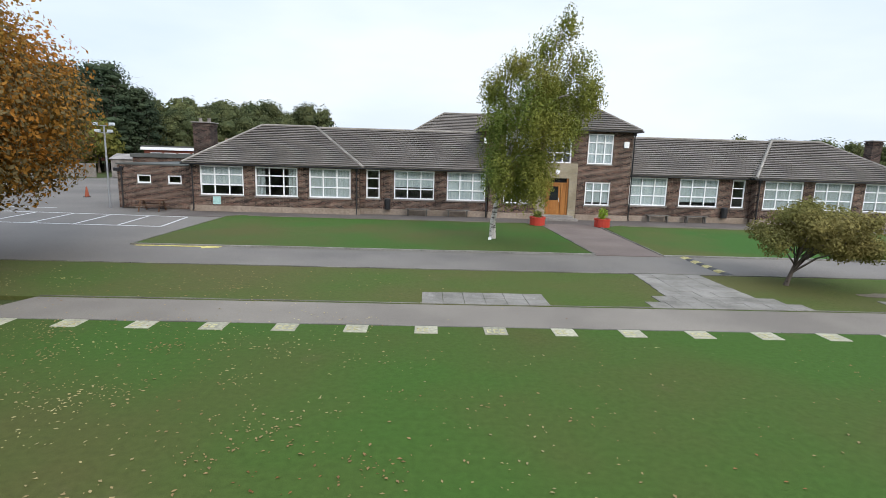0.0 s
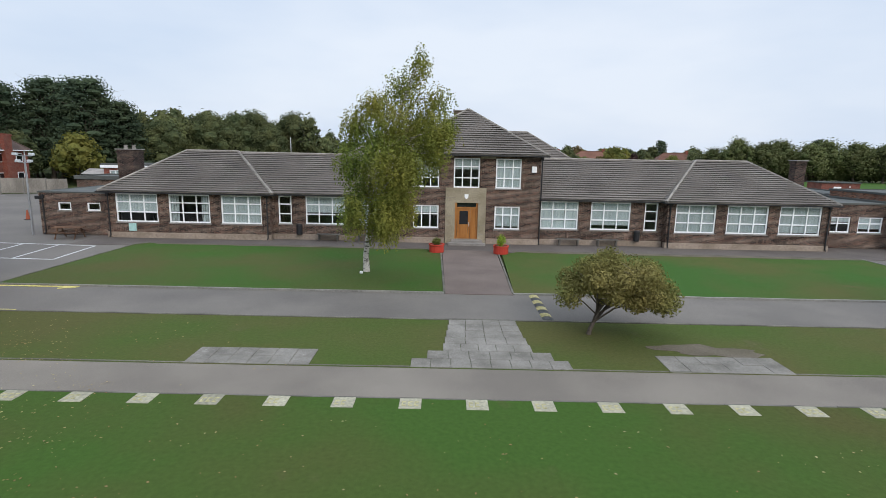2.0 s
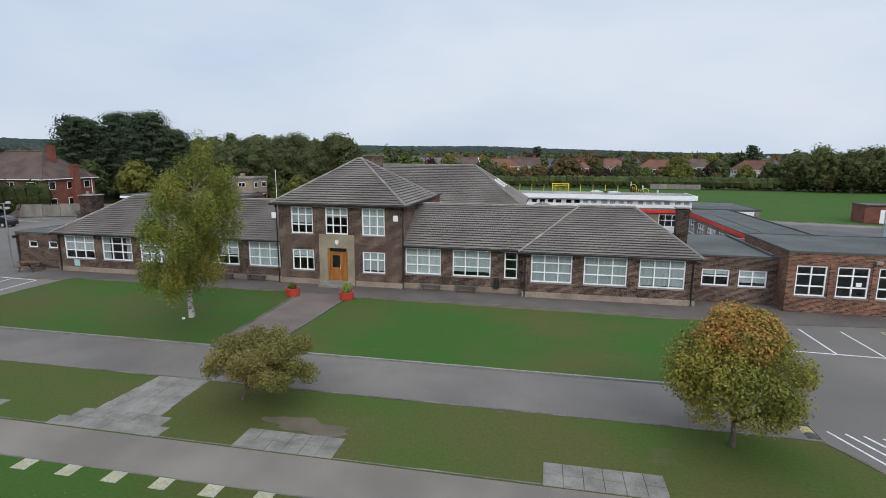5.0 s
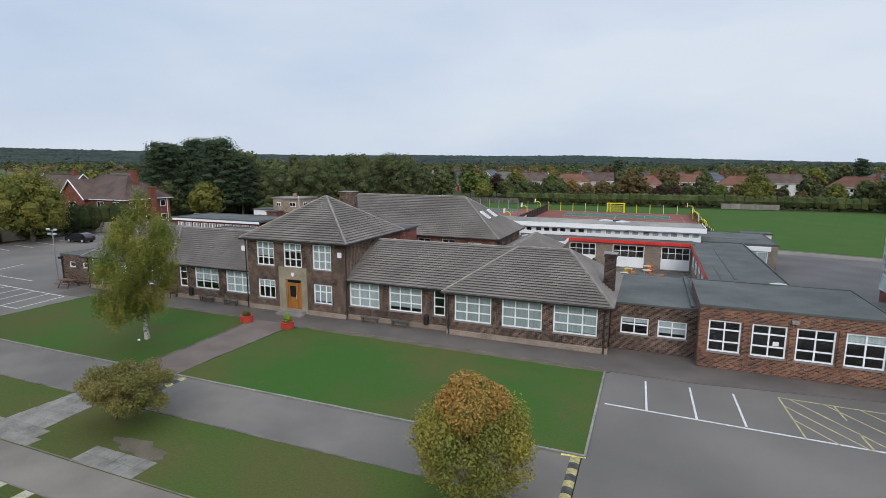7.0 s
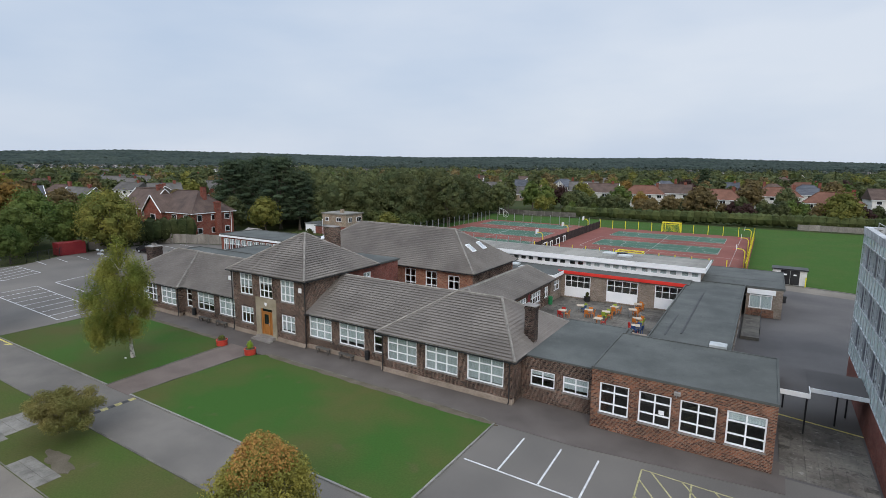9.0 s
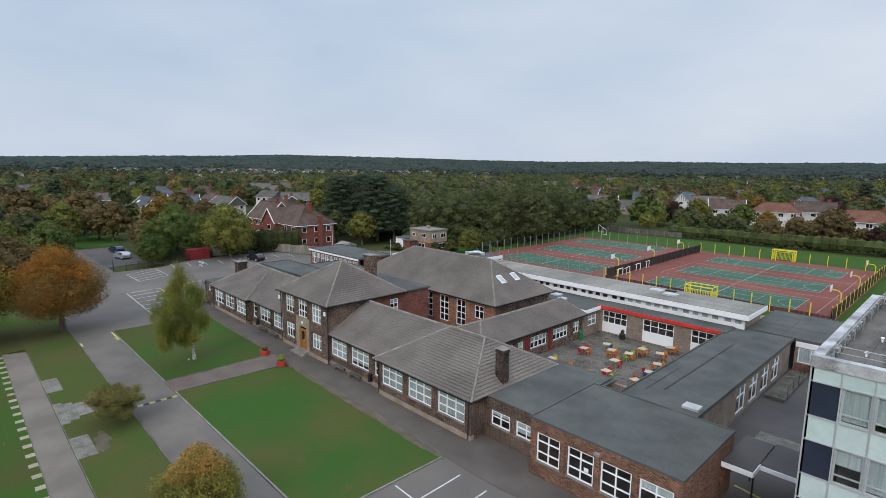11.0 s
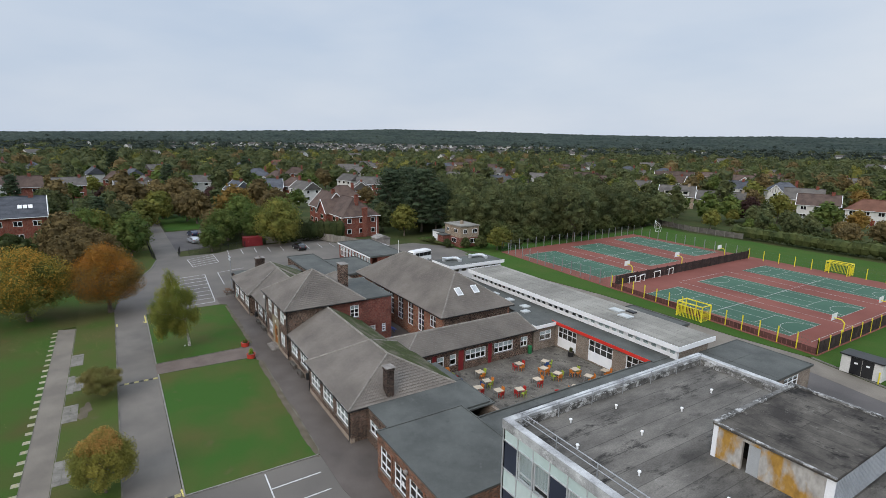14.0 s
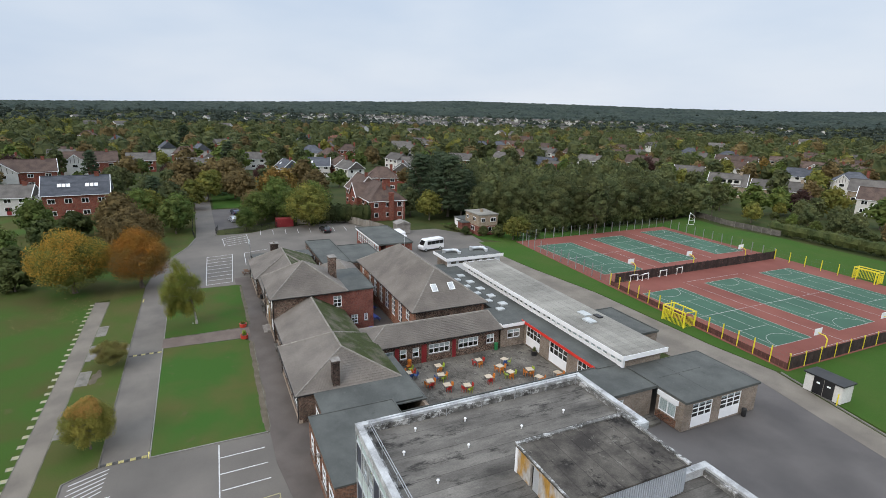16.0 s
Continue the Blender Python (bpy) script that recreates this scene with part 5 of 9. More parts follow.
# flat-roofed lobby and corridor round the courtyard
lobby = thing("flat_roof_lobby", (34, 38, 0), "dark brick lobby with a grey felt flat roof", "school wing")
lw = [(32.4, 34.1, 1.1, 2.2), (34.65, 36.35, 1.1, 2.2)]
wall(lobby, "x", 34.4, 31.75, 36.95, 0, 3.08, lw, BRICK)
for h in lw:
    window(lobby, "x", 34.4, *h, cols=2, rows=(0.4, 0.6), blind=0.8 if h[0] > 34 else 0.35)
flat_roof(lobby, 31.75, 36.9, 34.4, 44.0, 3.15, over=0.05, lip=0.03, drop=0.075)
wall(lobby, "x", 43.9, 28.5, 38.0, 0, 2.95, [], TAN_BRICK, inward=-1)
part("rear_roof", Solid().box(27.2, 31.6, 42.0, 44.1, 2.95, 3.12, 0.02), FELT, lobby)
part("rear_wall", Solid().box(27.3, 31.6, 42.9, 43.9, 0, 2.95), TAN_BRICK, lobby)
part("felt_joint", Solid().box(36.5, 36.7, 34.5, 43.7, 3.15, 3.30), FELT, lobby)
part("partition", Solid().box(31.9, 36.9, 37.9, 38.0, 0, 2.95), INSIDE, lobby)

corridor = thing("corridor_wing", (41, 55, 0), "flat-roofed corridor wing in grey felt beside the courtyard", "school wing")
CX0, CX1 = 38.4, 43.6
cw = [(45.5 + 3.6 * i, 48.2 + 3.6 * i, 0.9, 2.4) for i in range(5)]
wall(corridor, "y", CX0, 44.0, 63.2, 0, 3.0, cw, TAN_BRICK, butt=0)
ce = [(50.5 + 3.2 * i, 52.7 + 3.2 * i, 0.4, 2.5) for i in range(4)]
wall(corridor, "y", CX1, 40.9, 66.0, 0, 3.0, ce, TAN_BRICK, inward=-1, butt=0)
for h in cw:
    window(corridor, "y", CX0, *h, cols=3, rows=(0.35, 0.65), blind=0.4)
for h in ce:
    window(corridor, "y", CX1, *h, inward=-1, cols=2, rows=(0.35, 0.65), blind=0.6)
flat_roof(corridor, CX0, CX1, 40.9, 66.4, 3.15, over=0.15)
part("felt_joint", Solid().box(40.2, 40.34, 45, 60, 3.15, 3.18).box(39.2, 39.3, 44, 50, 3.15, 3.17), DARK, corridor, "dark mastic crack repair")
part("red_fascia", Solid().box(CX0 - 0.20, CX0 - 0.165, 44.3, 63.3, 2.85, 3.2), RED_PAINT, corridor, "red painted fascia")
rooflight(42.9, 43.3, 3.15, 1.1, 0.9)

# red brick classroom
red = thing("brick_classroom", (41.7, 37, 0), "flat-roofed red brick classroom with four tall white windows", "classroom")
rw = [(37.4, 39.1, 1.05, 2.95), (39.65, 41.4, 1.05, 2.95), (41.85, 43.7, 1.05, 2.95), (44.15, 46.0, 1.05, 2.95)]
wall(red, "x", 33.0, 36.9, 46.4, 0, 3.72, rw, RED_BRICK)
for i, h in enumerate(rw):
    window(red, "x", 33.0, *h, cols=2, rows=(0.27, 0.42, 0.31), blind=0.0 if i != 3 else 0.28, bar=0.08)
for i, a in enumerate((39.2, 41.5, 43.8)):
    part("brick_pier", Solid().box(a, a + 0.28, 32.94, 33.0, 0.9, 3.1), RED_BRICK, red)
wall(red, "y", 46.4, 33.0, 40.6, 0, 3.72, [(38.6, 39.5, 1.2, 2.3)], RED_BRICK, inward=-1)
wall(red, "y", 36.9, 33.0, 40.6, 0, 3.72, [], RED_BRICK)
wall(red, "x", 40.6, 36.9, 46.4, 0, 3.72, [], RED_BRICK, inward=-1)
flat_roof(red, 36.9, 46.4, 33.0, 40.6, 3.80, over=0.04, lip=0.06, drop=0.078)
part("security_light", Solid().box(41.52, 41.86, 32.72, 32.95, 3.22, 3.40, 0.02).box(41.6, 41.66, 32.9, 33.0, 3.0, 3.25), SILL, red, "grey security light")
part("notice", Solid().box(40.75, 41.05, 33.075, 33.08, 1.75, 2.0), WHITE, red, "white paper notice in the window")
part("partition", Solid().box(37.2, 46.1, 38.0, 38.1, 0, 3.6), INSIDE, red)

# covered way between classroom and office block
canopy = thing("covered_way", (48.7, 40.3, 0), "dark flat canopy on thin black posts between buildings", "canopy")
part("canopy_roof", Solid().box(46.45, 48.05, 38.5, 42.9, 2.52, 2.70).box(48.05, 51.0, 39.8, 43.3, 2.42, 2.62), YARD, canopy)
part("fascia", Solid().box(46.45, 48.08, 38.45, 38.5, 2.42, 2.72).box(48.08, 48.12, 38.45, 39.8, 2.42, 2.72).box(48.12, 51.0, 39.75, 39.8, 2.38, 2.64), WHITE, canopy, "white fascia board")
for x, y in ((48.0, 39.0), (49.7, 41.2), (47.0, 42.5), (50.4, 42.9)):
    part("post", Solid().tube((x, y, -0.04), (x, y, 2.45), 0.05, n=8), DARK, canopy, "black steel post")
# slab paving by the covered way
slabs = thing("slab_paving", (49, 37, -0.04), "grey and brown paving slabs by the covered way", "paving")
random.seed(12)
for i in range(7):
    for j in range(12):
        slab_object("slab", slabs, 46.75 + 0.6 * i, 47.35 + 0.6 * i, 33.2 + 0.6 * j, 33.8 + 0.6 * j, -0.02, YARDSLAB)

cross = thing("slab_path", (47.8, 48.9, -0.045), "pale paving slab path across the playground", "paving")
for i in range(8):
    for j in range(5):
        slab_object("slab", cross, 45.5 + 0.6 * i, 46.1 + 0.6 * i, 47.4 + 0.58 * j, 47.98 + 0.58 * j, -0.025, SLAB)

# long classroom block with clerestory
longb = thing("classroom_block", (20, 68, 0), "long flat-roofed classroom block with white clerestory windows", "classroom block")
LX0, LX1, LY0, LY1, LZ = 2.6, 39.4, 65.9, 71.4, 4.75
flat_roof(longb, LX0, LX1, LY0, LY1, LZ - 0.02, FELT_PALE, lip=0, over=0.45)
seams(longb, LX0, LX1, LY0, LY1, LZ - 0.02, "y", 1.0, FELT_PALE)
part("white_fascia", Solid().box(LX0 - 0.5, LX1 + 0.5, LY0 - 0.5, LY0 - 0.45, LZ - 0.5, LZ + 0.05).box(LX1 + 0.45, LX1 + 0.5, LY0 - 0.45, LY1 + 0.5, LZ - 0.5, LZ + 0.05).box(LX0 - 0.5, LX0 - 0.45, LY0 - 0.45, LY1 + 0.5, LZ - 0.5, LZ + 0.05), WHITE, longb, "broad white fascia board")
cl = []
a = LX0 + 0.3
i = 0
while a + 0.9 < LX1:
    cl.append((a, a + 0.82, 3.55, 4.15))
    a += 1.02 if i % 4 != 3 else 1.25
    i += 1
wall(longb, "x", LY0, LX0, LX1, 0, LZ - 0.2, cl, WHITE)
for i, h in enumerate(cl):
    # pale blinds past x 25.5 are added to imitate reflections in the glass
    window(longb, "x", LY0, *h, cols=1, rows=(1.0,), sill=False, blind=0.95 if h[0] > 25.5 else 0.0)
wall(longb, "y", LX1, LY0, LY1, 0, LZ - 0.2, [], TAN_BRICK, inward=-1)
wall(longb, "y", LX0, LY0, LY1, 0, LZ - 0.2, [], TAN_BRICK)
wall(longb, "x", LY1, LX0, LX1, 0, LZ - 0.2, [], TAN_BRICK, inward=-1)
part("ceiling_void", Solid().box(LX0 + 0.3, LX1 - 0.3, LY0 + 2.5, LY0 + 2.6, 0, LZ - 0.25), INSIDE, longb)
lower = thing("courtyard_classrooms", (31, 64.5, 0), "white-panelled classrooms with a red fascia facing the courtyard", "classroom")
gw = [(24.9, 28.0), (29.9, 33.4), (35.2, 38.2)]
wall(lower, "x", 63.3, 24.3, 38.5, 0, 3.0, [(a, b, 0.15, 2.75) for a, b in gw], TAN_BRICK)
for a, b in gw:
    window(lower, "x", 63.3, a, b, 0.15, 2.75, cols=4, rows=(0.25, 0.30, 0.45), sill=False, blind=0.0, panel=0.46, bar=0.06)
flat_roof(lower, 24.3, 38.5, 63.3, 65.9, 3.25, over=0.12, lip=0)
part("red_fascia", Solid().box(24.1, 38.35, 63.0, 63.04, 2.95, 3.32), RED_PAINT, lower, "red painted fascia")
part("partition", Solid().box(24.4, 38.5, 65.2, 65.3, 0, 3.0), INSIDE, lower)
annex = thing("corner_annex", (18, 63, 0), "flat-roofed brick annex with a white fascia", "school wing")
wall(annex, "y", 24.45, 59.75, 63.2, 0, 2.95, [(60.7, 62.6, 1.1, 2.3)], TAN_BRICK, inward=-1, butt=0)
window(annex, "y", 24.45, 60.7, 62.6, 1.1, 2.3, inward=-1, cols=2, rows=(0.4, 0.6), blind=0.5)
part("wall", Solid().box(2.7, 23.9, 61.6, 65.6, 0, 2.8), TAN_BRICK, annex)
part("flat_roof", Solid().box(-3, 24.6, 61.5, 65.88, 3.0, 3.22, 0.02).box(18.8, 24.75, 59.75, 61.5, 3.0, 3.22, 0.02), FELT, annex)
part("white_fascia", Solid().box(24.75, 24.8, 59.7, 63.0, 2.85, 3.28).box(18.9, 24.75, 59.66, 59.71, 2.85, 3.28), WHITE, annex, "white fascia board")
for i in range(5):
    rooflight(4.5 + 3.4 * i, 63.9 - 0.05 * i, 3.22)
    rooflight(6.2 + 3.4 * i, 62.3, 3.22, 0.9, 1.1)
for x, y in ((28.5, 69.5), (30.6, 68.6)):
    rooflight(x, y, LZ, 1.6, 1.1)
part("roof_hatch", Solid().box(29.2, 30.4, 70.3, 71.0, LZ, LZ + 0.15, 0.02), DARK, longb)
ne = thing("infants_classroom", (43.3, 71.5, 0), "flat-roofed buff brick classroom with white panelled windows", "classroom")
nw = [(67.6, 70.4, 0.15, 2.75), (71.6, 74.6, 0.15, 2.75)]
wall(ne, "y", 47.2, 66.4, 77.0, 0, 3.0, nw, TAN_BRICK, inward=-1)
for h in nw:
    window(ne, "y", 47.2, *h, inward=-1, cols=3, rows=(0.2, 0.2, 0.2, 0.4), sill=False, panel=0.42, blind=0.15)
wall(ne, "x", 66.4, 43.9, 47.2, 0, 3.0, [(44.2, 46.3, 0.9, 2.75)], TAN_BRICK)
window(ne, "x", 66.4, 44.2, 46.3, 0.9, 2.75, cols=2, rows=(0.22, 0.78), sill=False, blind=0.9)
part("brick_base", Solid().box(44.0, 46.5, 66.34, 66.4, 0.0, 0.85), RED_BRICK, ne)
part("roller_blind", Solid().box(44.3, 46.2, 66.52, 66.54, 0.95, 2.45), BLIND, ne)
part("white_board", Solid().box(43.95, 46.55, 66.33, 66.395, 2.45, 2.98), WHITE, ne, "white board above the window")
wall(ne, "x", 77.0, 39.0, 47.2, 0, 3.0, [], TAN_BRICK, inward=-1)
flat_roof(ne, 39.6, 47.2, 66.6, 77.0, 3.2, over=0.15, lip=0.05)
part("felt_joint", Solid().box(42.5, 42.6, 68, 74, 3.2, 3.23).box(39.7, 47.0, 70.5, 70.6, 3.2, 3.22), FELT, ne)
part("ramp", Solid().prism([(43.9, 57.2), (45.4, 57.2), (45.4, 65.8), (43.9, 65.8)], -0.04, 0.25), YARDSLAB, ne, "concrete entrance ramp")
rail = Solid()
for i in range(5):
    rail.tube((45.4, 58 + 1.9 * i, 0.2), (45.4, 58 + 1.9 * i, 1.15), 0.025, n=6)
rail.tube((45.4, 58, 1.15), (45.4, 65.6, 1.15), 0.025, n=6).tube((45.4, 58, 0.7), (45.4, 65.6, 0.7), 0.02, n=6)
part("handrail", rail, DARK, ne, "black handrail")
rearblock = thing("rear_store", (31, 76, 0), "flat-roofed brick store behind the classroom block", "store building")
part("wall", Solid().box(24.5, 33.0, 72.0, 77.8, 0, 2.8), TAN_BRICK, rearblock)
flat_roof(rearblock, 24.5, 33.0, 72.0, 77.8, 2.95, over=0.1)

# plant room with ducts
plant = thing("kitchen_block", (-3.3, 69.3, 0), "flat-roofed kitchen block with white fascia and silver ducts", "kitchen block")
pw = [(64.6 + 1.55 * i, 65.8 + 1.55 * i, 3.55, 4.15) for i in range(6)]
wall(plant, "y", -0.9, 64.0, 74.5, 0, 4.4, pw, WHITE, inward=-1, butt=0)
for h in pw:
    window(plant, "y", -0.9, *h, inward=-1, cols=1, rows=(1.0,), sill=False)
part("wall", Solid().box(-5.7, -1.3, 64.2, 74.4, 0, 4.4), TAN_BRICK, plant)
part("flat_roof", Solid().box(-6.2, -0.5, 63.6, 74.9, 4.55, 4.75, 0.02), FELT, plant)
part("white_fascia", Solid().box(-0.5, -0.45, 63.55, 74.95, 4.3, 4.85).box(-6.2, -0.5, 63.55, 63.6, 4.3, 4.85), WHITE, plant, "white fascia board")
for k, y in enumerate((66.0, 71.5)):
    d = Solid().tube((-4.6, y - 1.0, 5.1), (-4.6, y + 0.8, 5.1), 0.28, n=12).tube((-4.6, y + 0.8, 5.1), (-4.0, y + 1.3, 5.15), 0.28, n=12).tube((-4.0, y + 1.3, 5.15), (-3.0, y + 1.3, 4.9), 0.26, n=12).tube((-4.6, y - 1.0, 4.7), (-4.6, y - 1.0, 5.4), 0.3, 0.34, n=12).tube((-3.0, y + 1.3, 4.7), (-3.0, y + 1.3, 5.2), 0.3, n=12)
    part("duct", d, ALU, plant, "silver ventilation duct")
glassb = thing("glazed_classroom", (-24, 60, 0), "flat-roofed brick classroom with a long white window band", "classroom")
gwh = [(-31.4 + 1.5 * i, -30.1 + 1.5 * i, 1.5, 3.5) for i in range(10)]
wall(glassb, "x", 56.6, -32.0, -16.3, 0, 3.9, gwh, HOUSE_BRICK)
for h in gwh:
    window(glassb, "x", 56.6, *h, cols=2, rows=(0.4, 0.6), blind=0.5, sill=False)
part("wall", Solid().box(-32, -16.3, 58.0, 63.4, 0, 3.85), HOUSE_BRICK, glassb)
flat_roof(glassb, -32, -16.3, 56.6, 63.4, 4.1, over=0.2)
part("white_fascia", Solid().box(-32.25, -16.05, 56.35, 56.39, 3.75, 4.05), WHITE, glassb, "white fascia board")

# ---- office block ----
tower = thing("office_block", (63, 41, 0), "four-storey office block with aqua spandrels and navy panels", "office block")
TX0, TX1, TY0, TY1, TZ = 51.0, 92.0, 33.4, 49.7, 11.6
NX0, NX1, NY = 57.55, 61.6, 47.45  # recess behind the rooftop house
part("brick_base", Solid().box(TX0 + 0.05, TX1, TY0 + 0.05, 47.4, 0, 2.35).box(TX0 + 0.05, 57.5, 47.4, TY1 - 0.05, 0, 2.35).box(61.65, TX1, 47.4, TY1 - 0.05, 0, 2.35), SIDE_BRICK, tower, "dark red brick ground floor")
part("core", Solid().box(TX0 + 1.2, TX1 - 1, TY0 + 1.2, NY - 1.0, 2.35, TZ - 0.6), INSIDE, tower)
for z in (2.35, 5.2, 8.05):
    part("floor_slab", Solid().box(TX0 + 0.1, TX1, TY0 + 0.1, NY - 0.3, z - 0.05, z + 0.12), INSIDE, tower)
LEV = ((2.35, 3.55, 5.15), (5.15, 6.3, 7.9), (7.9, 9.0, 10.55), (10.55, None, None))


def curtain_wall(axis, face, a0, a1, inward, bay=1.1, navy=4):
    n = round((a1 - a0) / bay)
    bw = (a1 - a0) / n
    out = -inward
    for lv, (zb, zw, zt) in enumerate(LEV):
        top = zw if zw else TZ - 0.02
        for i in range(n):
            p, q = a0 + bw * i, a0 + bw * (i + 1)
            c0 = to_world(axis, face, p + 0.02, 0.02, zb + 0.02, inward)
            c1 = to_world(axis, face, q - 0.02, 0.10, top - 0.02, inward)
            part("spandrel", Solid().box(min(c0[0], c1[0]), max(c0[0], c1[0]), min(c0[1], c1[1]), max(c0[1], c1[1]), c0[2], c1[2]), PANEL_PALE, tower)
            if zw is None:
                continue
            if i % 3 == 0:
                c0 = to_world(axis, face, p + 0.03, 0.03, zw, inward)
                c1 = to_world(axis, face, q - 0.03, 0.10, zt, inward)
                part("navy_panel", Solid().box(min(c0[0], c1[0]), max(c0[0], c1[0]), min(c0[1], c1[1]), max(c0[1], c1[1]), c0[2], c1[2]), PANEL_NAVY, tower)
            else:
                window(tower, axis, face, p + 0.03, q - 0.03, zw, zt, inward=inward, cols=1, rows=(0.78, 0.22), sill=False, blind=(0.8, 0.95, 0.5, 0.9)[(i * 7 + lv * 3) % 4], frame_mat=ALU, bar=0.06)
    m = Solid()
    for i in range(n + 1):
        c0 = to_world(axis, face, a0 + bw * i - 0.025, -0.03, 2.35, inward)
        c1 = to_world(axis, face, a0 + bw * i + 0.025, 0.03, TZ - 0.02, inward)
        m.box(min(c0[0], c1[0]), max(c0[0], c1[0]), min(c0[1], c1[1]), max(c0[1], c1[1]), c0[2], c1[2])
    for zb, zw, zt in LEV:
        for z in (zb, zw):
            if z:
                c0 = to_world(axis, face, a0, -0.02, z - 0.03, inward)
                c1 = to_world(axis, face, a1, 0.02, z + 0.03, inward)
                m.box(min(c0[0], c1[0]), max(c0[0], c1[0]), min(c0[1], c1[1]), max(c0[1], c1[1]), c0[2], c1[2])
    part("mullions", m, ALU, tower, "aluminium glazing bars")


curtain_wall("x", TY0, TX0, TX0 + 26.4, 1)
curtain_wall("y", TX0, TY0, TY1, 1)
part("rear_wall", Solid().box(TX0 + 0.2, NX0, TY1 - 0.2, TY1, 2.35, TZ - 0.02).box(NX1, TX1, TY1 - 0.2, TY1, 2.35, TZ - 0.02).box(NX0 - 0.2, NX0, NY, TY1 - 0.2, 2.35, TZ - 0.02).box(NX1, NX1 + 0.2, NY, TY1 - 0.2, 2.35, TZ - 0.02).box(NX0 - 0.2, NX1 + 0.2, NY - 0.2, NY, 2.35, TZ - 0.02), PANEL_PALE, tower)
part("end_wall", Solid().box(TX0 + 26.4, TX1, TY0, TY0 + 0.2, 2.35, TZ - 0.02), PANEL_PALE, tower)
part("roof_deck", Solid().box(TX0 + 0.2, TX1, TY0 + 0.2, NY - 0.2, TZ - 0.55, TZ - 0.42).box(TX0 + 0.2, NX0 - 0.2, NY - 0.2, TY1 - 0.2, TZ - 0.55, TZ - 0.42).box(NX1 + 0.2, TX1, NY - 0.2, TY1 - 0.2, TZ - 0.55, TZ - 0.42), FELT_STAINED, tower, "stained black and grey felt roof")
par = Solid().box(TX0 - 0.06, TX1, TY0 - 0.06, TY0 + 0.34, TZ - 0.42, TZ + 0.06).box(TX0 - 0.06, TX0 + 0.34, TY0 + 0.34, TY1 + 0.06, TZ - 0.42, TZ + 0.06).box(TX0 + 0.34, NX0 + 0.06, TY1 - 0.34, TY1 + 0.06, TZ - 0.42, TZ + 0.06).box(NX1 - 0.06, TX1, TY1 - 0.34, TY1 + 0.06, TZ - 0.42, TZ + 0.06).box(NX0 - 0.34, NX0 + 0.06, NY, TY1 - 0.34, TZ - 0.42, TZ + 0.06).box(NX1 - 0.06, NX1 + 0.34, NY, TY1 - 0.34, TZ - 0.42, TZ + 0.06)
part("parapet", par, COPING, tower, "stained pale-capped parapet")
part("parapet_flashing", Solid().box(TX0 + 0.345, TX1, TY0 + 0.345, TY0 + 0.5, TZ - 0.42, TZ - 0.08).box(TX0 + 0.345, TX0 + 0.5, TY0 + 0.5, TY1 - 0.345, TZ - 0.42, TZ - 0.08).box(TX0 + 0.5, NX0 - 0.345, TY1 - 0.5, TY1 - 0.345, TZ - 0.42, TZ - 0.08).box(NX1 + 0.345, TX1, TY1 - 0.5, TY1 - 0.345, TZ - 0.42, TZ - 0.08), FLASHING, tower)
rl = Solid()
for i in range(12):
    rl.tube((TX0 + 0.6 + 2.4 * i, TY0 + 0.62, TZ - 0.42), (TX0 + 0.6 + 2.4 * i, TY0 + 0.62, TZ + 0.5), 0.025, n=6)
rl.tube((TX0 + 0.6, TY0 + 0.62, TZ + 0.5), (TX0 + 27, TY0 + 0.62, TZ + 0.5), 0.025, n=6).tube((TX0 + 0.6, TY0 + 0.62, TZ + 0.22), (TX0 + 27, TY0 + 0.62, TZ + 0.22), 0.02, n=6)
for i in range(7):
    rl.tube((TX0 + 0.62, TY0 + 0.6 + 2.5 * i, TZ - 0.42), (TX0 + 0.62, TY0 + 0.6 + 2.5 * i, TZ + 0.4), 0.025, n=6)
rl.tube((TX0 + 0.62, TY0 + 0.6, TZ + 0.4), (TX0 + 0.62, TY1 - 0.6, TZ + 0.4), 0.025, n=6)
part("guard_rail", rl, GREY_METAL, tower, "thin galvanised guard rail")
for x, y in ((52.4, 36.6), (54.2, 35.2), (55.0, 38.8), (54.6, 42.6), (54.2, 46.0), (52.6, 39.8), (57.0, 36.0), (60.0, 37.6), (63.8, 38.2), (66.5, 44.0)):
    v = thing("roof_vent", (x, y, TZ - 0.42), "small white roof vent on the felt", "roof vent", "roof vents")
    part("vent_pipe", Solid().tube((x, y, TZ - 0.42), (x, y, TZ - 0.25), 0.045, n=8), WHITE, v)
    part("vent_cap", Solid().lathe((x, y, TZ - 0.25), [(0.075, 0), (0.09, 0.02), (0.07, 0.07), (0.02, 0.09)], 10), WHITE, v)
# rooftop plant house
ph = thing("rooftop_house", (60.1, 44, TZ - 0.42), "shabby rooftop plant house with peeling ochre cladding", "plant house")
PX0, PX1, PY0, PY1, PZ = 57.75, 62.4, 40.2, 47.25, 12.75
wall(ph, "x", PY0, PX0, PX1, TZ - 0.42, PZ, [(59.0, 59.75, TZ - 0.42, PZ - 0.2)], RUST, thick=0.15)
part("door", Solid().box(59.25, 59.75, PY0 + 0.02, PY0 + 0.07, TZ - 0.42, PZ - 0.22), ALU, ph, "grey steel door standing ajar")
# added black solid; the darkness behind the open door is its colour
part("black_room_fill", Solid().box(PX0 + 0.2, PX1 - 0.2, PY0 + 1.0, PY1 - 0.2, TZ - 0.4, PZ - 0.2), DARK, ph)
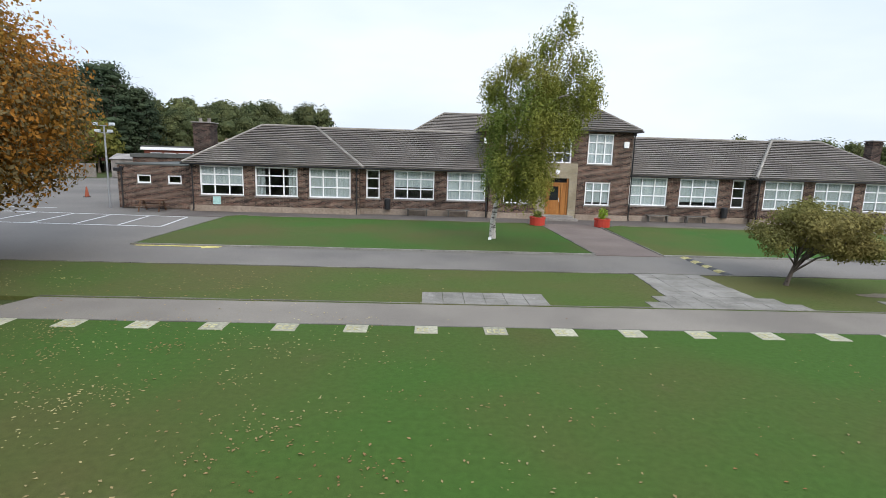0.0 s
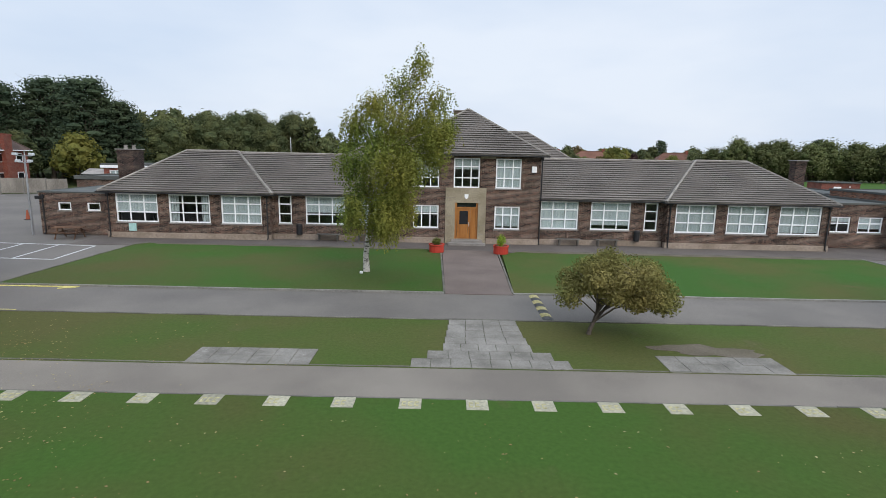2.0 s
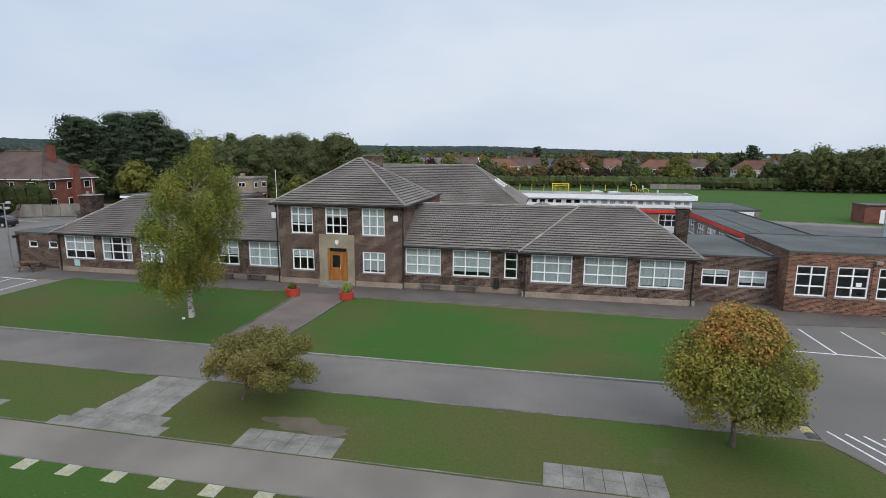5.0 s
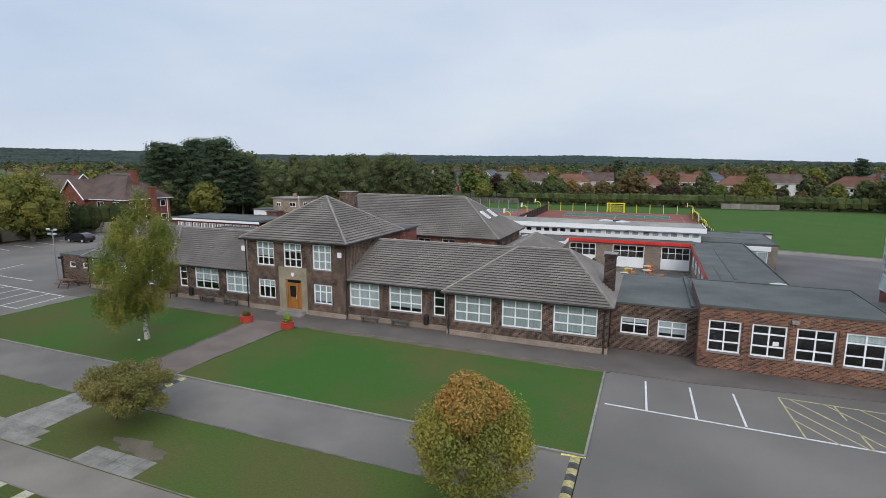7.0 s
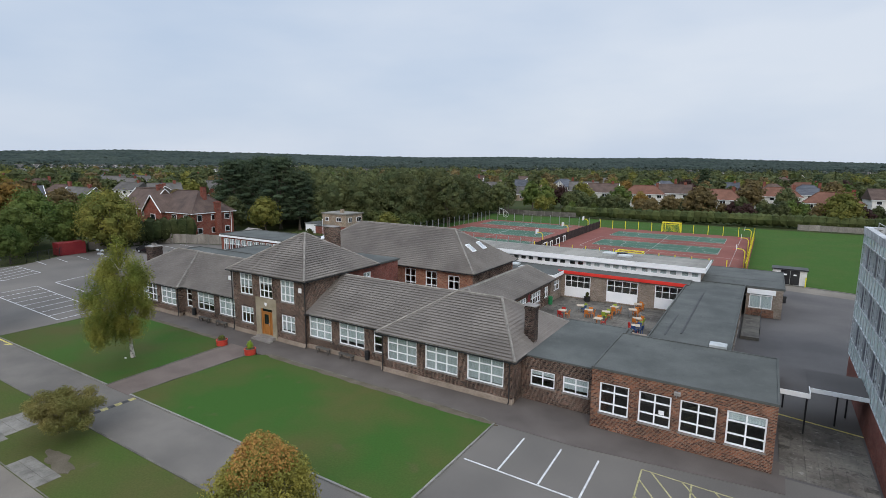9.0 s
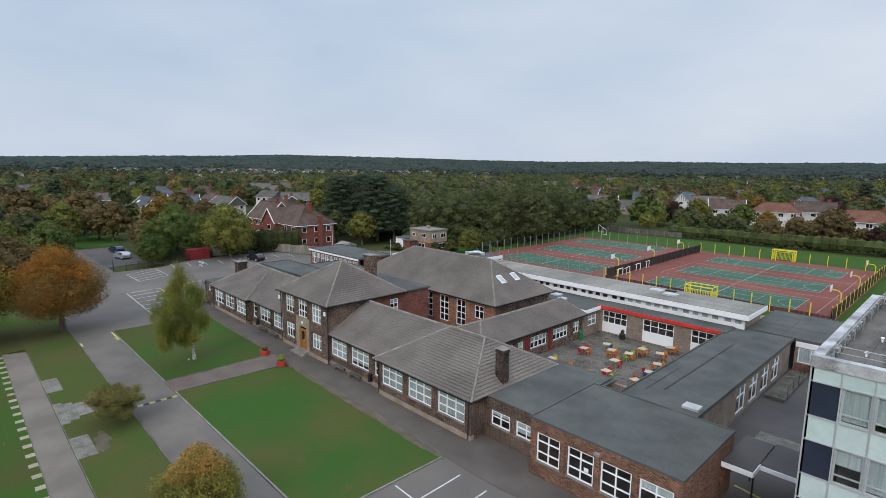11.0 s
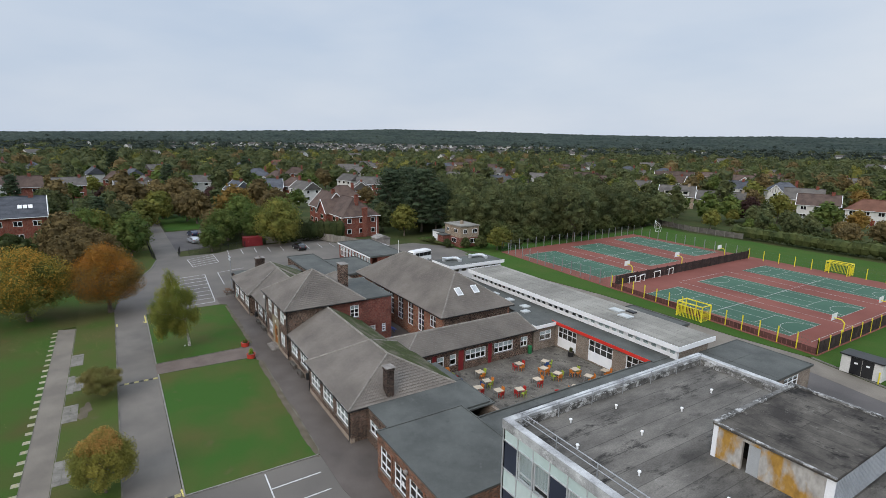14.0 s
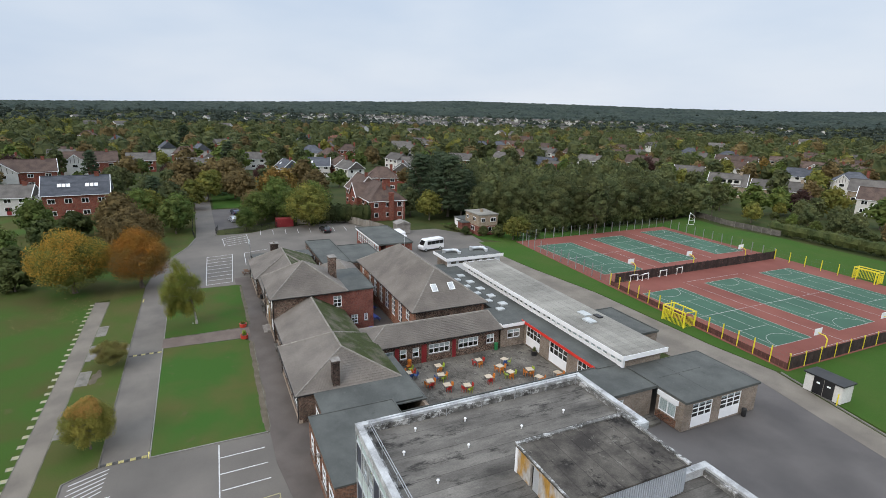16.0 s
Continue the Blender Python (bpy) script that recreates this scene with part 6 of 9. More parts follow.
wall(ph, "y", PX0, PY0, PY1, TZ - 0.42, PZ, [], CORRUGATED, thick=0.15, butt=0.152)
rib = Solid().box(0, 0.05, 0, 0.09, 0, PZ - 0.05 - (TZ - 0.42)).mesh("rib", CORRUGATED)
for i in range(46):
    part("rib", rib, None, ph).location = Vector((PX1, PY0 + 0.15 * i, TZ - 0.42)) - base_of(ph)
part("wall", Solid().box(PX1 - 0.15, PX1, PY0 + 0.152, PY1 - 0.152, TZ - 0.42, PZ).box(PX0, PX1, PY1 - 0.15, PY1, TZ - 0.42, PZ), CORRUGATED, ph)
part("flat_roof", Solid().box(PX0 - 0.1, PX1 + 0.12, PY0 - 0.12, PY1 + 0.1, PZ, PZ + 0.10, 0.02), FELT_CRACKED, ph)
part("roof_kerb", Solid().box(PX0 - 0.1, PX0 + 0.12, PY0 - 0.12, PY1 + 0.1, PZ + 0.09, PZ + 0.2).box(PX0 + 0.12, PX1 + 0.12, PY1 - 0.12, PY1 + 0.1, PZ + 0.09, PZ + 0.2).box(PX0 + 0.12, PX1 + 0.12, PY0 - 0.12, PY0 + 0.0, PZ + 0.09, PZ + 0.14), FLASHING, ph)
for a, b in ((PX0 - 0.06, PX0 + 0.14), (PX1 - 0.2, PX1 + 0.1)):
    part("corner_trim", Solid().box(a, b, PY0 - 0.06, PY0 + 0.0, TZ - 0.42, PZ), WHITE, ph)

# red brick hut at the edge of the field
hut = thing("brick_hut", (71, 86.5, 0), "small plum red brick hut with a white door", "hut")
part("wall", Solid().box(68.0, 74.4, 85.1, 88.6, 0, 2.6), SIDE_BRICK, hut)
part("door", Solid().box(70.02, 71.28, 85.08, 85.13, 0.0, 1.5), WHITE, hut, "white boarded door")
part("window", Solid().box(70.02, 71.28, 85.08, 85.14, 1.5, 2.0), UPVC, hut)
part("lamp", Solid().box(72.5, 72.7, 84.9, 85.0, 1.9, 2.1, 0.02), WHITE, hut)
flat_roof(hut, 68.0, 74.4, 85.0, 88.6, 2.7, FELT, over=0.1, lip=0.05, drop=0.1)


# ---- trees ----


def leaf_cloud(lobes, count, size, rng, inner=0.72, outer=1.06, droop=0.0, core=0.0, up=0.25):
    """Verts and faces of a crown: many small leaf clumps scattered over lobes, turned roughly outward, with gaps."""
    lob = np.array(lobes, float)
    area = (lob[:, 3] * lob[:, 4] + lob[:, 3] * lob[:, 5]) ** 1.0
    pick = rng.choice(len(lob), count, p=area / area.sum())
    d = rng.normal(size=(count, 3))
    d /= np.linalg.norm(d, axis=1)[:, None]
    rad = rng.uniform(inner, outer, count) ** 0.8
    c = lob[pick, :3] + d * lob[pick, 3:6] * rad[:, None]
    if droop:
        c[:, 2] -= droop * rng.random(count) ** 2
    nrm = d + rng.normal(size=(count, 3)) * 0.5 + np.array([0, 0, up])
    nrm /= np.linalg.norm(nrm, axis=1)[:, None]
    t = np.cross(nrm, rng.normal(size=(count, 3)))
    t /= np.linalg.norm(t, axis=1)[:, None]
    b = np.cross(nrm, t)
    s = (size * rng.uniform(0.6, 1.35, count))[:, None]
    bend = nrm * s * rng.uniform(-0.3, 0.3, count)[:, None]
    v = np.stack([c - t * s, c - b * s * 0.62 + bend, c + t * s, c + b * s * 0.62 + bend], 1).reshape(-1, 3)
    f = [(4 * i, 4 * i + 1, 4 * i + 2, 4 * i + 3) for i in range(count)]
    v = [tuple(p) for p in v]
    if core:
        for cx, cy, cz, rx, ry, rz in lobes:
            k = len(v)
            nu, nv = 6, 4
            for j in range(nv + 1):
                for i in range(nu):
                    a, h = 2 * math.pi * i / nu, math.pi * j / nv
                    q = core * rng.uniform(0.8, 1.1)
                    v.append((cx + rx * q * math.cos(a) * math.sin(h), cy + ry * q * math.sin(a) * math.sin(h), cz + rz * q * math.cos(h)))
            f += [(k + j * nu + i, k + (j + 1) * nu + i, k + (j + 1) * nu + (i + 1) % nu, k + j * nu + (i + 1) % nu) for j in range(nv) for i in range(nu)]
    return v, f


def limb_set(base, top, r0, ends, seed=0, lean=None):
    """A tapered, slightly crooked trunk with limbs to the given ends."""
    rnd = random.Random(seed)
    s = Solid()
    a, b = Vector(base), Vector(top)
    n = 6
    pts = [a.lerp(b, i / n) + Vector((rnd.uniform(-1, 1), rnd.uniform(-1, 1), 0)) * r0 * (0.5 if 0 < i < n else 0) for i in range(n + 1)]
    rad = [r0 * (1.35 if i == 0 else 1 - 0.72 * i / n) for i in range(n + 1)]
    for i in range(n):
        s.tube(pts[i], pts[i + 1], rad[i], rad[i + 1], 9, cap=False)
    for e in ends:
        e = Vector(e)
        k = min(n - 1, max(2, int(n * rnd.uniform(0.4, 0.95))))
        p = pts[k]
        m = p.lerp(e, 0.5) + Vector((0, 0, (e - p).length * 0.10))
        s.tube(p, m, rad[k] * 0.55, rad[k] * 0.36, 6, cap=False)
        s.tube(m, e, rad[k] * 0.36, 0.012, 6, cap=False)
        for _ in range(3):
            q = m.lerp(e, rnd.uniform(0.1, 0.8))
            s.tube(q, q + Vector((rnd.uniform(-1, 1), rnd.uniform(-1, 1), rnd.uniform(-0.1, 0.8))) * (e - p).length * 0.35, rad[k] * 0.16, 0.006, 5, cap=False)
    return s


def tree(name, at, lobes, leaf, bark, count, size, r0, fork, label, category, group="", droop=0.0, core=0.55, seed=0, inner=0.6, extra=None, top=None, up=0.25):
    """A tree: trunk with limbs, and a crown of leaf clumps over lobes given from its foot."""
    rng = np.random.default_rng(seed + 100)
    t = thing(name, at, label, category, group)
    ends = [(l[0], l[1], l[2]) for l in lobes]
    tr = limb_set((0, 0, -0.15), top or (lobes[0][0] * 0.6, lobes[0][1] * 0.6, max(fork + 0.6, lobes[0][2])), r0, ends, seed)
    part("trunk", tr.mesh("trunk", bark), None, t)
    v, f = leaf_cloud(lobes, count, size, rng, inner=inner, droop=droop, core=core, up=up)
    part("crown", mesh_of("crown", v, f, leaf), None, t)
    if extra:
        v, f = leaf_cloud(extra[0], extra[2], size, rng, inner=0.7, core=0)
        part("turning_leaves", mesh_of("turning_leaves", v, f, extra[1]), None, t, "leaves turning orange")
    return t


def round_lobes(r, h, z0, n, seed, squash=0.75, jitter=0.5):
    """Overlapping lobes filling a crown of radius r from z0 to h."""
    rnd = random.Random(seed)
    out = [(0, 0, (z0 + h) / 2, r * 0.62, r * 0.62, (h - z0) * 0.46)]
    for i in range(n):
        a = 2 * math.pi * (i * 0.618 + rnd.uniform(-0.06, 0.06))
        k = (i + 0.5) / n
        z = z0 + (h - z0) * (0.16 + 0.70 * k) + rnd.uniform(-0.3, 0.3) * jitter
        rr = r * math.sqrt(max(0.05, 1 - (2 * k - 0.75) ** 2)) * 0.62
        s = r * rnd.uniform(0.30, 0.46)
        out.append((rr * math.cos(a), rr * math.sin(a), z, s, s, s * squash))
    return out


# birch on the lawn: hanging tresses on a pale trunk
def birch(at):
    rng = np.random.default_rng(3)
    t = thing("birch_tree", at, "tall weeping silver birch with yellowing green leaves on the lawn", "birch tree")
    lobes = [(2.7, -1.8, 9.5, 0.65, 0.65, 0.8), (2.0, -1.4, 8.5, 1.15, 1.2, 1.0), (3.4, -1.2, 8.0, 0.9, 0.9, 0.9), (0.6, -1.5, 7.8, 0.9, 0.95, 0.7), (-0.3, -1.2, 6.9, 0.8, 0.9, 0.9), (1.4, -2.3, 7.0, 1.2, 1.2, 1.2),
             (2.6, -0.4, 7.0, 1.2, 1.1, 1.1), (4.0, -1.5, 6.9, 0.65, 0.8, 0.9), (3.4, -2.6, 6.6, 0.9, 0.9, 1.1), (0.6, 0.3, 6.2, 1.1, 1.1, 1.1), (2.0, -1.4, 5.6, 1.4, 1.4, 1.3), (-0.3, -2.2, 5.4, 0.9, 1.0, 1.1),
             (3.4, -0.8, 5.6, 0.8, 0.9, 0.9), (1.0, -3.3, 5.6, 1.1, 1.0, 1.2), (2.3, -3.3, 5.0, 0.9, 0.9, 1.1), (0.0, -0.4, 4.2, 1.0, 1.0, 1.2), (1.2, 0.6, 4.3, 1.1, 0.9, 1.2), (1.5, -2.0, 3.9, 1.2, 1.3, 1.3),
             (-0.2, -2.5, 3.3, 0.8, 1.0, 1.2), (0.8, -1.1, 2.9, 1.1, 1.1, 1.2), (2.0, -0.6, 3.2, 0.8, 0.9, 1.1), (1.4, -3.0, 3.0, 0.8, 0.8, 1.1)]
    lobes = [(x, y, 1.05 * z, a, b, 1.08 * c) for x, y, z, a, b, c in lobes]
    ends = [l[:3] for l in lobes]
    tr = Solid()
    p = [Vector(q) for q in ((0, 0, -0.1), (-0.03, -0.05, 0.8), (0.12, -0.15, 1.9), (0.32, -0.35, 3.4), (0.85, -0.75, 5.4), (1.7, -1.25, 7.6), (2.6, -1.75, 9.8))]
    rr = [0.19, 0.14, 0.125, 0.11, 0.085, 0.055, 0.02]
    for i in range(6):
        tr.tube(p[i], p[i + 1], rr[i], rr[i + 1], 10, cap=False)
    rnd = random.Random(5)
    for e in ends:
        e = Vector(e)
        q = min(p[2:6], key=lambda w: abs(w.z - (e.z - 0.9)))
        m = q.lerp(e, 0.55) + Vector((0, 0, 0.35))
        tr.tube(q, m, 0.045, 0.028, 6, cap=False).tube(m, e, 0.028, 0.008, 6, cap=False)
    part("trunk", tr.mesh("trunk", BIRCH_BARK), None, t, "white peeling birch trunk")
    # tresses: strings of small leaves hanging from each lobe
    lob = np.array(lobes)
    vs = []
    for l in [(a[0], a[1], a[2], a[3] * 0.94, a[4] * 0.94, a[5] * 0.9) for a in lobes]:
        for _ in range(int(400 * l[3] * l[5] * rng.uniform(0.6, 1.25))):
            d = rng.normal(size=3)
            d /= np.linalg.norm(d)
            o = np.array(l[:3]) + d * np.array(l[3:6]) * rng.uniform(0.3, 1.05)
            n = int(rng.integers(5, 13))
            sway = rng.normal(size=2) * 0.10
            for k in range(n):
                c = o + np.array([sway[0] * k / n, sway[1] * k / n, -0.062 * k]) + rng.normal(size=3) * 0.045
                if c[2] < 1.0:
                    continue
                nr = d * 0.8 + rng.normal(size=3) * 0.5 + np.array([0, 0, 0.45])
                a = np.cross(nr, rng.normal(size=3))
                a /= np.linalg.norm(a)
                b = np.cross(a, nr / np.linalg.norm(nr))
                s = rng.uniform(0.035, 0.068)
                vs.append([c - a * s, c + b * s * 0.6, c + a * s, c - b * s * 0.6])
    v = np.array(vs).reshape(-1, 3)
    part("crown", mesh_of("crown", v, [(4 * i, 4 * i + 1, 4 * i + 2, 4 * i + 3) for i in range(len(vs))], LEAF_BIRCH), None, t, "hanging tresses of small yellow-green leaves")
    return t


birch((1.95, 24.1, 0))
part("trunk_tag", Solid().box(1.68, 1.83, 23.55, 23.65, 0.0, 0.10, 0.01), WHITE, bpy.data.objects["birch_tree"], "small white plate at its foot")

# small spreading maple on the verge, leaning
mlob = [(1.0, 0, 2.15, 1.3, 1.2, 0.65)]
for i in range(26):
    a = i * 2.4
    r = 1.75 * math.sqrt((i + 0.5) / 26)
    mlob.append((0.95 + r * math.cos(a) * 1.1, r * math.sin(a) * 0.95, 2.25 - 0.22 * r + 0.45 * math.sin(i * 1.7) - (0.25 if math.cos(a) > 0.5 else 0), 0.50, 0.50, 0.40))
for i in range(16):
    a = i * 2.4 + 0.7
    r = 1.5 * math.sqrt((i + 0.5) / 16)
    mlob.append((0.95 + r * math.cos(a), r * math.sin(a) * 0.9, 1.45 + 0.25 * math.sin(i * 2.3), 0.46, 0.46, 0.34))
tree("maple_tree", (10.8, 15.2, 0), mlob, LEAF_MAPLE, BARK, 34000, 0.046, 0.085, 1.0, "small spreading olive-green tree leaning on the verge", "tree", core=0.22, seed=2, inner=0.2, top=(0.42, 0, 1.55))
# orange-topped young tree
ol = [(x * 1.15, y * 1.15, z, a * 0.78, b * 0.78, c * 0.8) for x, y, z, a, b, c in round_lobes(2.35, 4.75, 0.85, 56, 4, 0.85)]
tree("autumn_tree", (28.55, 15.5, 0), ol, LEAF_TURNING, BARK, 34000, 0.052, 0.09, 1.2, "young round tree with green and orange autumn leaves on the verge", "tree", core=0.0, seed=4, inner=0.3, extra=([l for l in ol if l[2] > 3.6 and l[0] * l[0] + l[1] * l[1] < 2.6], LEAF_ORANGE, 9500))
# big autumn trees by the drive
bl = round_lobes(4.8, 10.2, 1.6, 44, 6, 0.8)
tree("chestnut_tree", (-17.4, 16.0, 0), bl, LEAF_RUST, BARK, 46000, 0.08, 0.32, 2.6, "large rusty orange autumn tree beside the drive", "tree", core=0.25, seed=6, inner=0.35, extra=([l for l in bl if l[2] < 6.2], LEAF_BROWN, 20000))
bl = round_lobes(6.0, 10.0, 1.5, 54, 7, 0.8)
tree("chestnut_tree", (-18.2, 6.6, 0), bl, LEAF_YELLOW, BARK, 26000, 0.11, 0.34, 2.6, "large green and orange autumn tree beside the footpath", "tree", core=0.45, seed=7, inner=0.5, extra=([l for l in bl if l[2] > 4.4], LEAF_GOLD, 26000))
bl = round_lobes(6.2, 8.5, 1.2, 44, 8, 0.7)
tree("chestnut_tree", (-44.5, 12.5, 0), bl, LEAF_BROWN, BARK, 9000, 0.25, 0.3, 2.3, "large brown autumn tree behind the others", "tree", core=0.55, seed=8, inner=0.6)

# prototypes for the woods and gardens, hidden under nothing: each stands at its first place
PROTO = {}


def proto(kind, name, leaf, r, h, z0, n, count, size, seed, label, at, squash=0.8, conifer=False, core=0.64, inner=0.66):
    if conifer:
        lobes = [(0, 0, h * 0.55, r * 0.3, r * 0.3, h * 0.42)]
        rnd = random.Random(seed)
        for i in range(n):
            k = i / n
            a = i * 2.4
            rr = r * (0.95 - 0.72 * k) * rnd.uniform(0.55, 1.0)
            lobes.append((rr * math.cos(a), rr * math.sin(a), z0 + (h - z0) * (0.12 + 0.86 * k), r * 0.36, r * 0.36, r * 0.15))
    else:
        lobes = round_lobes(r, h, z0, n, seed, squash)
    t = tree(name, at, lobes, leaf, BARK, count, size, 0.05 * r, z0 + 1, label, "tree", core=core, seed=seed, inner=inner)
    PROTO.setdefault(kind, []).append(t)


proto("oak", "oak_tree", LEAF_OAK, 5.2, 14.0, 1.5, 26, 1200, 0.44, 20, "dark green broadleaf tree in dense woodland", (-47, 99, 0))
proto("oak", "oak_tree", LEAF_OAK, 4.6, 12.5, 1.2, 22, 1100, 0.44, 21, "dark green broadleaf tree in dense woodland", (-38, 108, 0))
proto("pine", "pine_tree", LEAF_PINE, 5.0, 17.0, 2.0, 34, 1300, 0.42, 22, "tall dark pine with layered branches", (-76, 96, 0), conifer=True)
proto("green", "garden_tree", LEAF_GREEN, 4.2, 8.5, 1.2, 22, 1200, 0.36, 23, "fresh green garden tree", (-57, 20, 0))
proto("green", "garden_tree", LEAF_GREEN, 3.4, 7.5, 1.0, 18, 1000, 0.34, 24, "fresh green garden tree", (-76, 17, 0))
proto("yellow", "garden_tree", LEAF_YELLOW, 4.3, 9.0, 1.2, 22, 1200, 0.38, 25, "yellow-green tree turning in autumn", (-112, 30, 0))
proto("rust", "garden_tree", LEAF_AMBER, 4.3, 9.0, 1.2, 20, 1100, 0.38, 26, "orange autumn garden tree", (-108, 53, 0))
proto("brown", "garden_tree", LEAF_BROWN, 4.6, 9.5, 1.2, 22, 1100, 0.40, 27, "brown autumn garden tree", (-104, 36, 0))
proto("purple", "beech_tree", LEAF_PURPLE, 4.2, 8.5, 1.0, 20, 1000, 0.40, 28, "dark copper beech tree", (-22, 196, 0))
proto("shrub", "shrub", LEAF_HEDGE, 2.2, 3.6, 0.2, 14, 700, 0.26, 29, "dense green garden shrub", (-44, 91, 0))
proto("poplar", "poplar_tree", LEAF_OAK, 3.0, 13.5, 1.0, 22, 1000, 0.36, 30, "tall narrow dark green tree", (-31, 168, 0))


proto("edge", "oak_tree", LEAF_OAK, 5.4, 13.8, 1.0, 20, 6200, 0.20, 35, "dark green broadleaf tree at the wood's edge", (-40, 102.5, 0))
proto("edge", "oak_tree", LEAF_OAK, 4.8, 12.0, 1.0, 17, 5400, 0.20, 36, "dark green broadleaf tree at the wood's edge", (-33.5, 119, 0))
proto("pine_edge", "pine_tree", LEAF_PINE, 7.6, 17.5, 2.0, 56, 7500, 0.22, 37, "tall dark pine with layered branches", (-56, 90, 0), conifer=True, core=0.5, inner=0.5)
proto("gate", "garden_tree", LEAF_GREEN, 4.4, 8.8, 0.8, 40, 5200, 0.17, 43, "bright green tree beside the car park", (-61.5, 38.5, 0), inner=0.42, core=0.45)
proto("gate_gold", "garden_tree", LEAF_YELLOW, 6.0, 11.4, 0.9, 54, 9000, 0.18, 44, "broad yellow-green tree turning in autumn beside the car park", (-55, 50.5, 0), inner=0.42, core=0.45)
LITE = {"oak": "oak_far", "green": "green_far", "yellow": "yellow_far", "brown": "brown_far"}
proto("oak_far", "oak_tree", LEAF_OAK, 5.0, 13.0, 1.2, 12, 420, 0.70, 31, "dark green broadleaf tree among houses", (-150, 170, 0))
proto("green_far", "garden_tree", LEAF_GREEN, 4.2, 8.5, 1.0, 11, 380, 0.60, 32, "mid green garden tree among houses", (-128, 190, 0))
proto("yellow_far", "garden_tree", LEAF_YELLOW, 4.3, 9.0, 1.0, 11, 380, 0.62, 33, "yellow-green garden tree among houses", (-165, 140, 0))
proto("brown_far", "garden_tree", LEAF_BROWN, 4.6, 9.5, 1.0, 11, 380, 0.64, 34, "brown autumn garden tree among houses", (-190, 110, 0))


def plant_tree(kind, x, y, s=1.0, sz=None, turn=None):
    ps = PROTO[kind]
    p = ps[int(abs(x * 7 + y * 3)) % len(ps)]
    return copy_thing(p, Matrix.LocRotScale((x, y, 0), Euler((0, 0, turn if turn is not None else (x * 1.7 + y * 0.9) % 6.28)), (s, s, sz or s)))


for k, x, y, s in (("gate", -66, 54, 1.2), ("gate", -73, 45.5, 1.25), ("gate", -62, 47, 1.05), ("gate", -55, 35.4, 0.7), ("gate", -62, 20.5, 1.05), ("gate", -69, 12, 1.1), ("gate", -67, 41, 0.9), ("brown", -73, 39, 0.8), ("brown", -58, 8.5, 1.1), ("brown", -98, 38, 1.1), ("yellow", -101, 28, 1.1), ("brown", -100, 21, 1.0), ("yellow", -88, 24, 1.0), ("rust", -84, 46, 1.35), ("brown", -116, 22, 1.4), ("brown", -117, 35, 1.35), ("rust", -74, 9, 0.75), ("yellow", -70, 14, 1.0),
                   ("shrub", -22, -2, 1.5), ("shrub", -30, -4, 1.6), ("shrub", -52, -4, 1.7), ("shrub", -60, 0, 1.7), ("green", -64, -8, 1.0), ("green", -36, -8, 1.0), ("shrub", -66, 5, 1.6), ("green", -26, -12, 0.9), ("oak", -44, -14, 0.7),
                   ("pine_edge", -64, 92, 1.0), ("pine_edge", -51.5, 92, 0.8), ("pine_edge", -70, 88, 0.95), ("edge", -46, 96, 0.85), ("edge", -52, 99, 1.1), ("edge", -59, 99, 1.1), ("edge", -43, 104, 1.15), ("edge", -35, 113, 1.1), ("edge", -31.5, 110, 1.0), ("edge", -29, 119, 1.12), ("edge", -32, 128, 1.0), ("edge", -33, 137, 1.0), ("edge", -34.5, 146, 1.0), ("edge", -36, 155, 0.95), ("edge", -38, 110, 1.05), ("poplar", -24.2, 116.5, 1.1), ("yellow", -53, 83, 0.95), ("shrub", -34, 84.5, 0.6), ("shrub", -40, 84, 0.5), ("shrub", -29, 91, 0.9), ("shrub", -31.5, 88, 0.7),
                   ("yellow", -25.5, 93, 0.62), ("yellow", -27, 96, 0.6), ("shrub", -26, 99, 1.0)):
    plant_tree(k, x, y, s)
rnd = random.Random(31)
for i in range(9):
    for j in range(8):
        x = -46 - 5.6 * j + rnd.uniform(-1.6, 1.6) + 2.1 * max(0, i - 1)
        y = 102 + 7.2 * i + rnd.uniform(-1.8, 1.8) + 0.5 * j
        if x > -31 + (0 if y > 115 else -(115 - y) * 0.7):
            continue
        plant_tree("oak", x, y, rnd.uniform(0.75, 1.15), rnd.uniform(0.75, 1.18))
for y in range(104, 160, 7):
    plant_tree("oak", -37.5 + rnd.uniform(-1, 1) + (-(115 - y) * 0.8 if y < 115 else 0), y, rnd.uniform(0.8, 1.0))
for x, y, s in ((-60, 80, 0.8), (-50, 96, 0.9), (-56, 98, 1.0), (-70, 96, 1.0), (-76, 90, 1.0)):
    plant_tree("oak", x, y, s * 0.8)


for i in range(26):
    k = i / 25
    x, y = (-45 + 16 * k / 0.4, 97.5 + 9 * k / 0.4) if k < 0.4 else (-28.6 - 4.5 * (k - 0.4) / 0.6, 107 + 50 * (k - 0.4) / 0.6)
    plant_tree("shrub", x + rnd.uniform(-0.8, 0.8), y + rnd.uniform(-0.8, 0.8), rnd.uniform(1.0, 1.6))


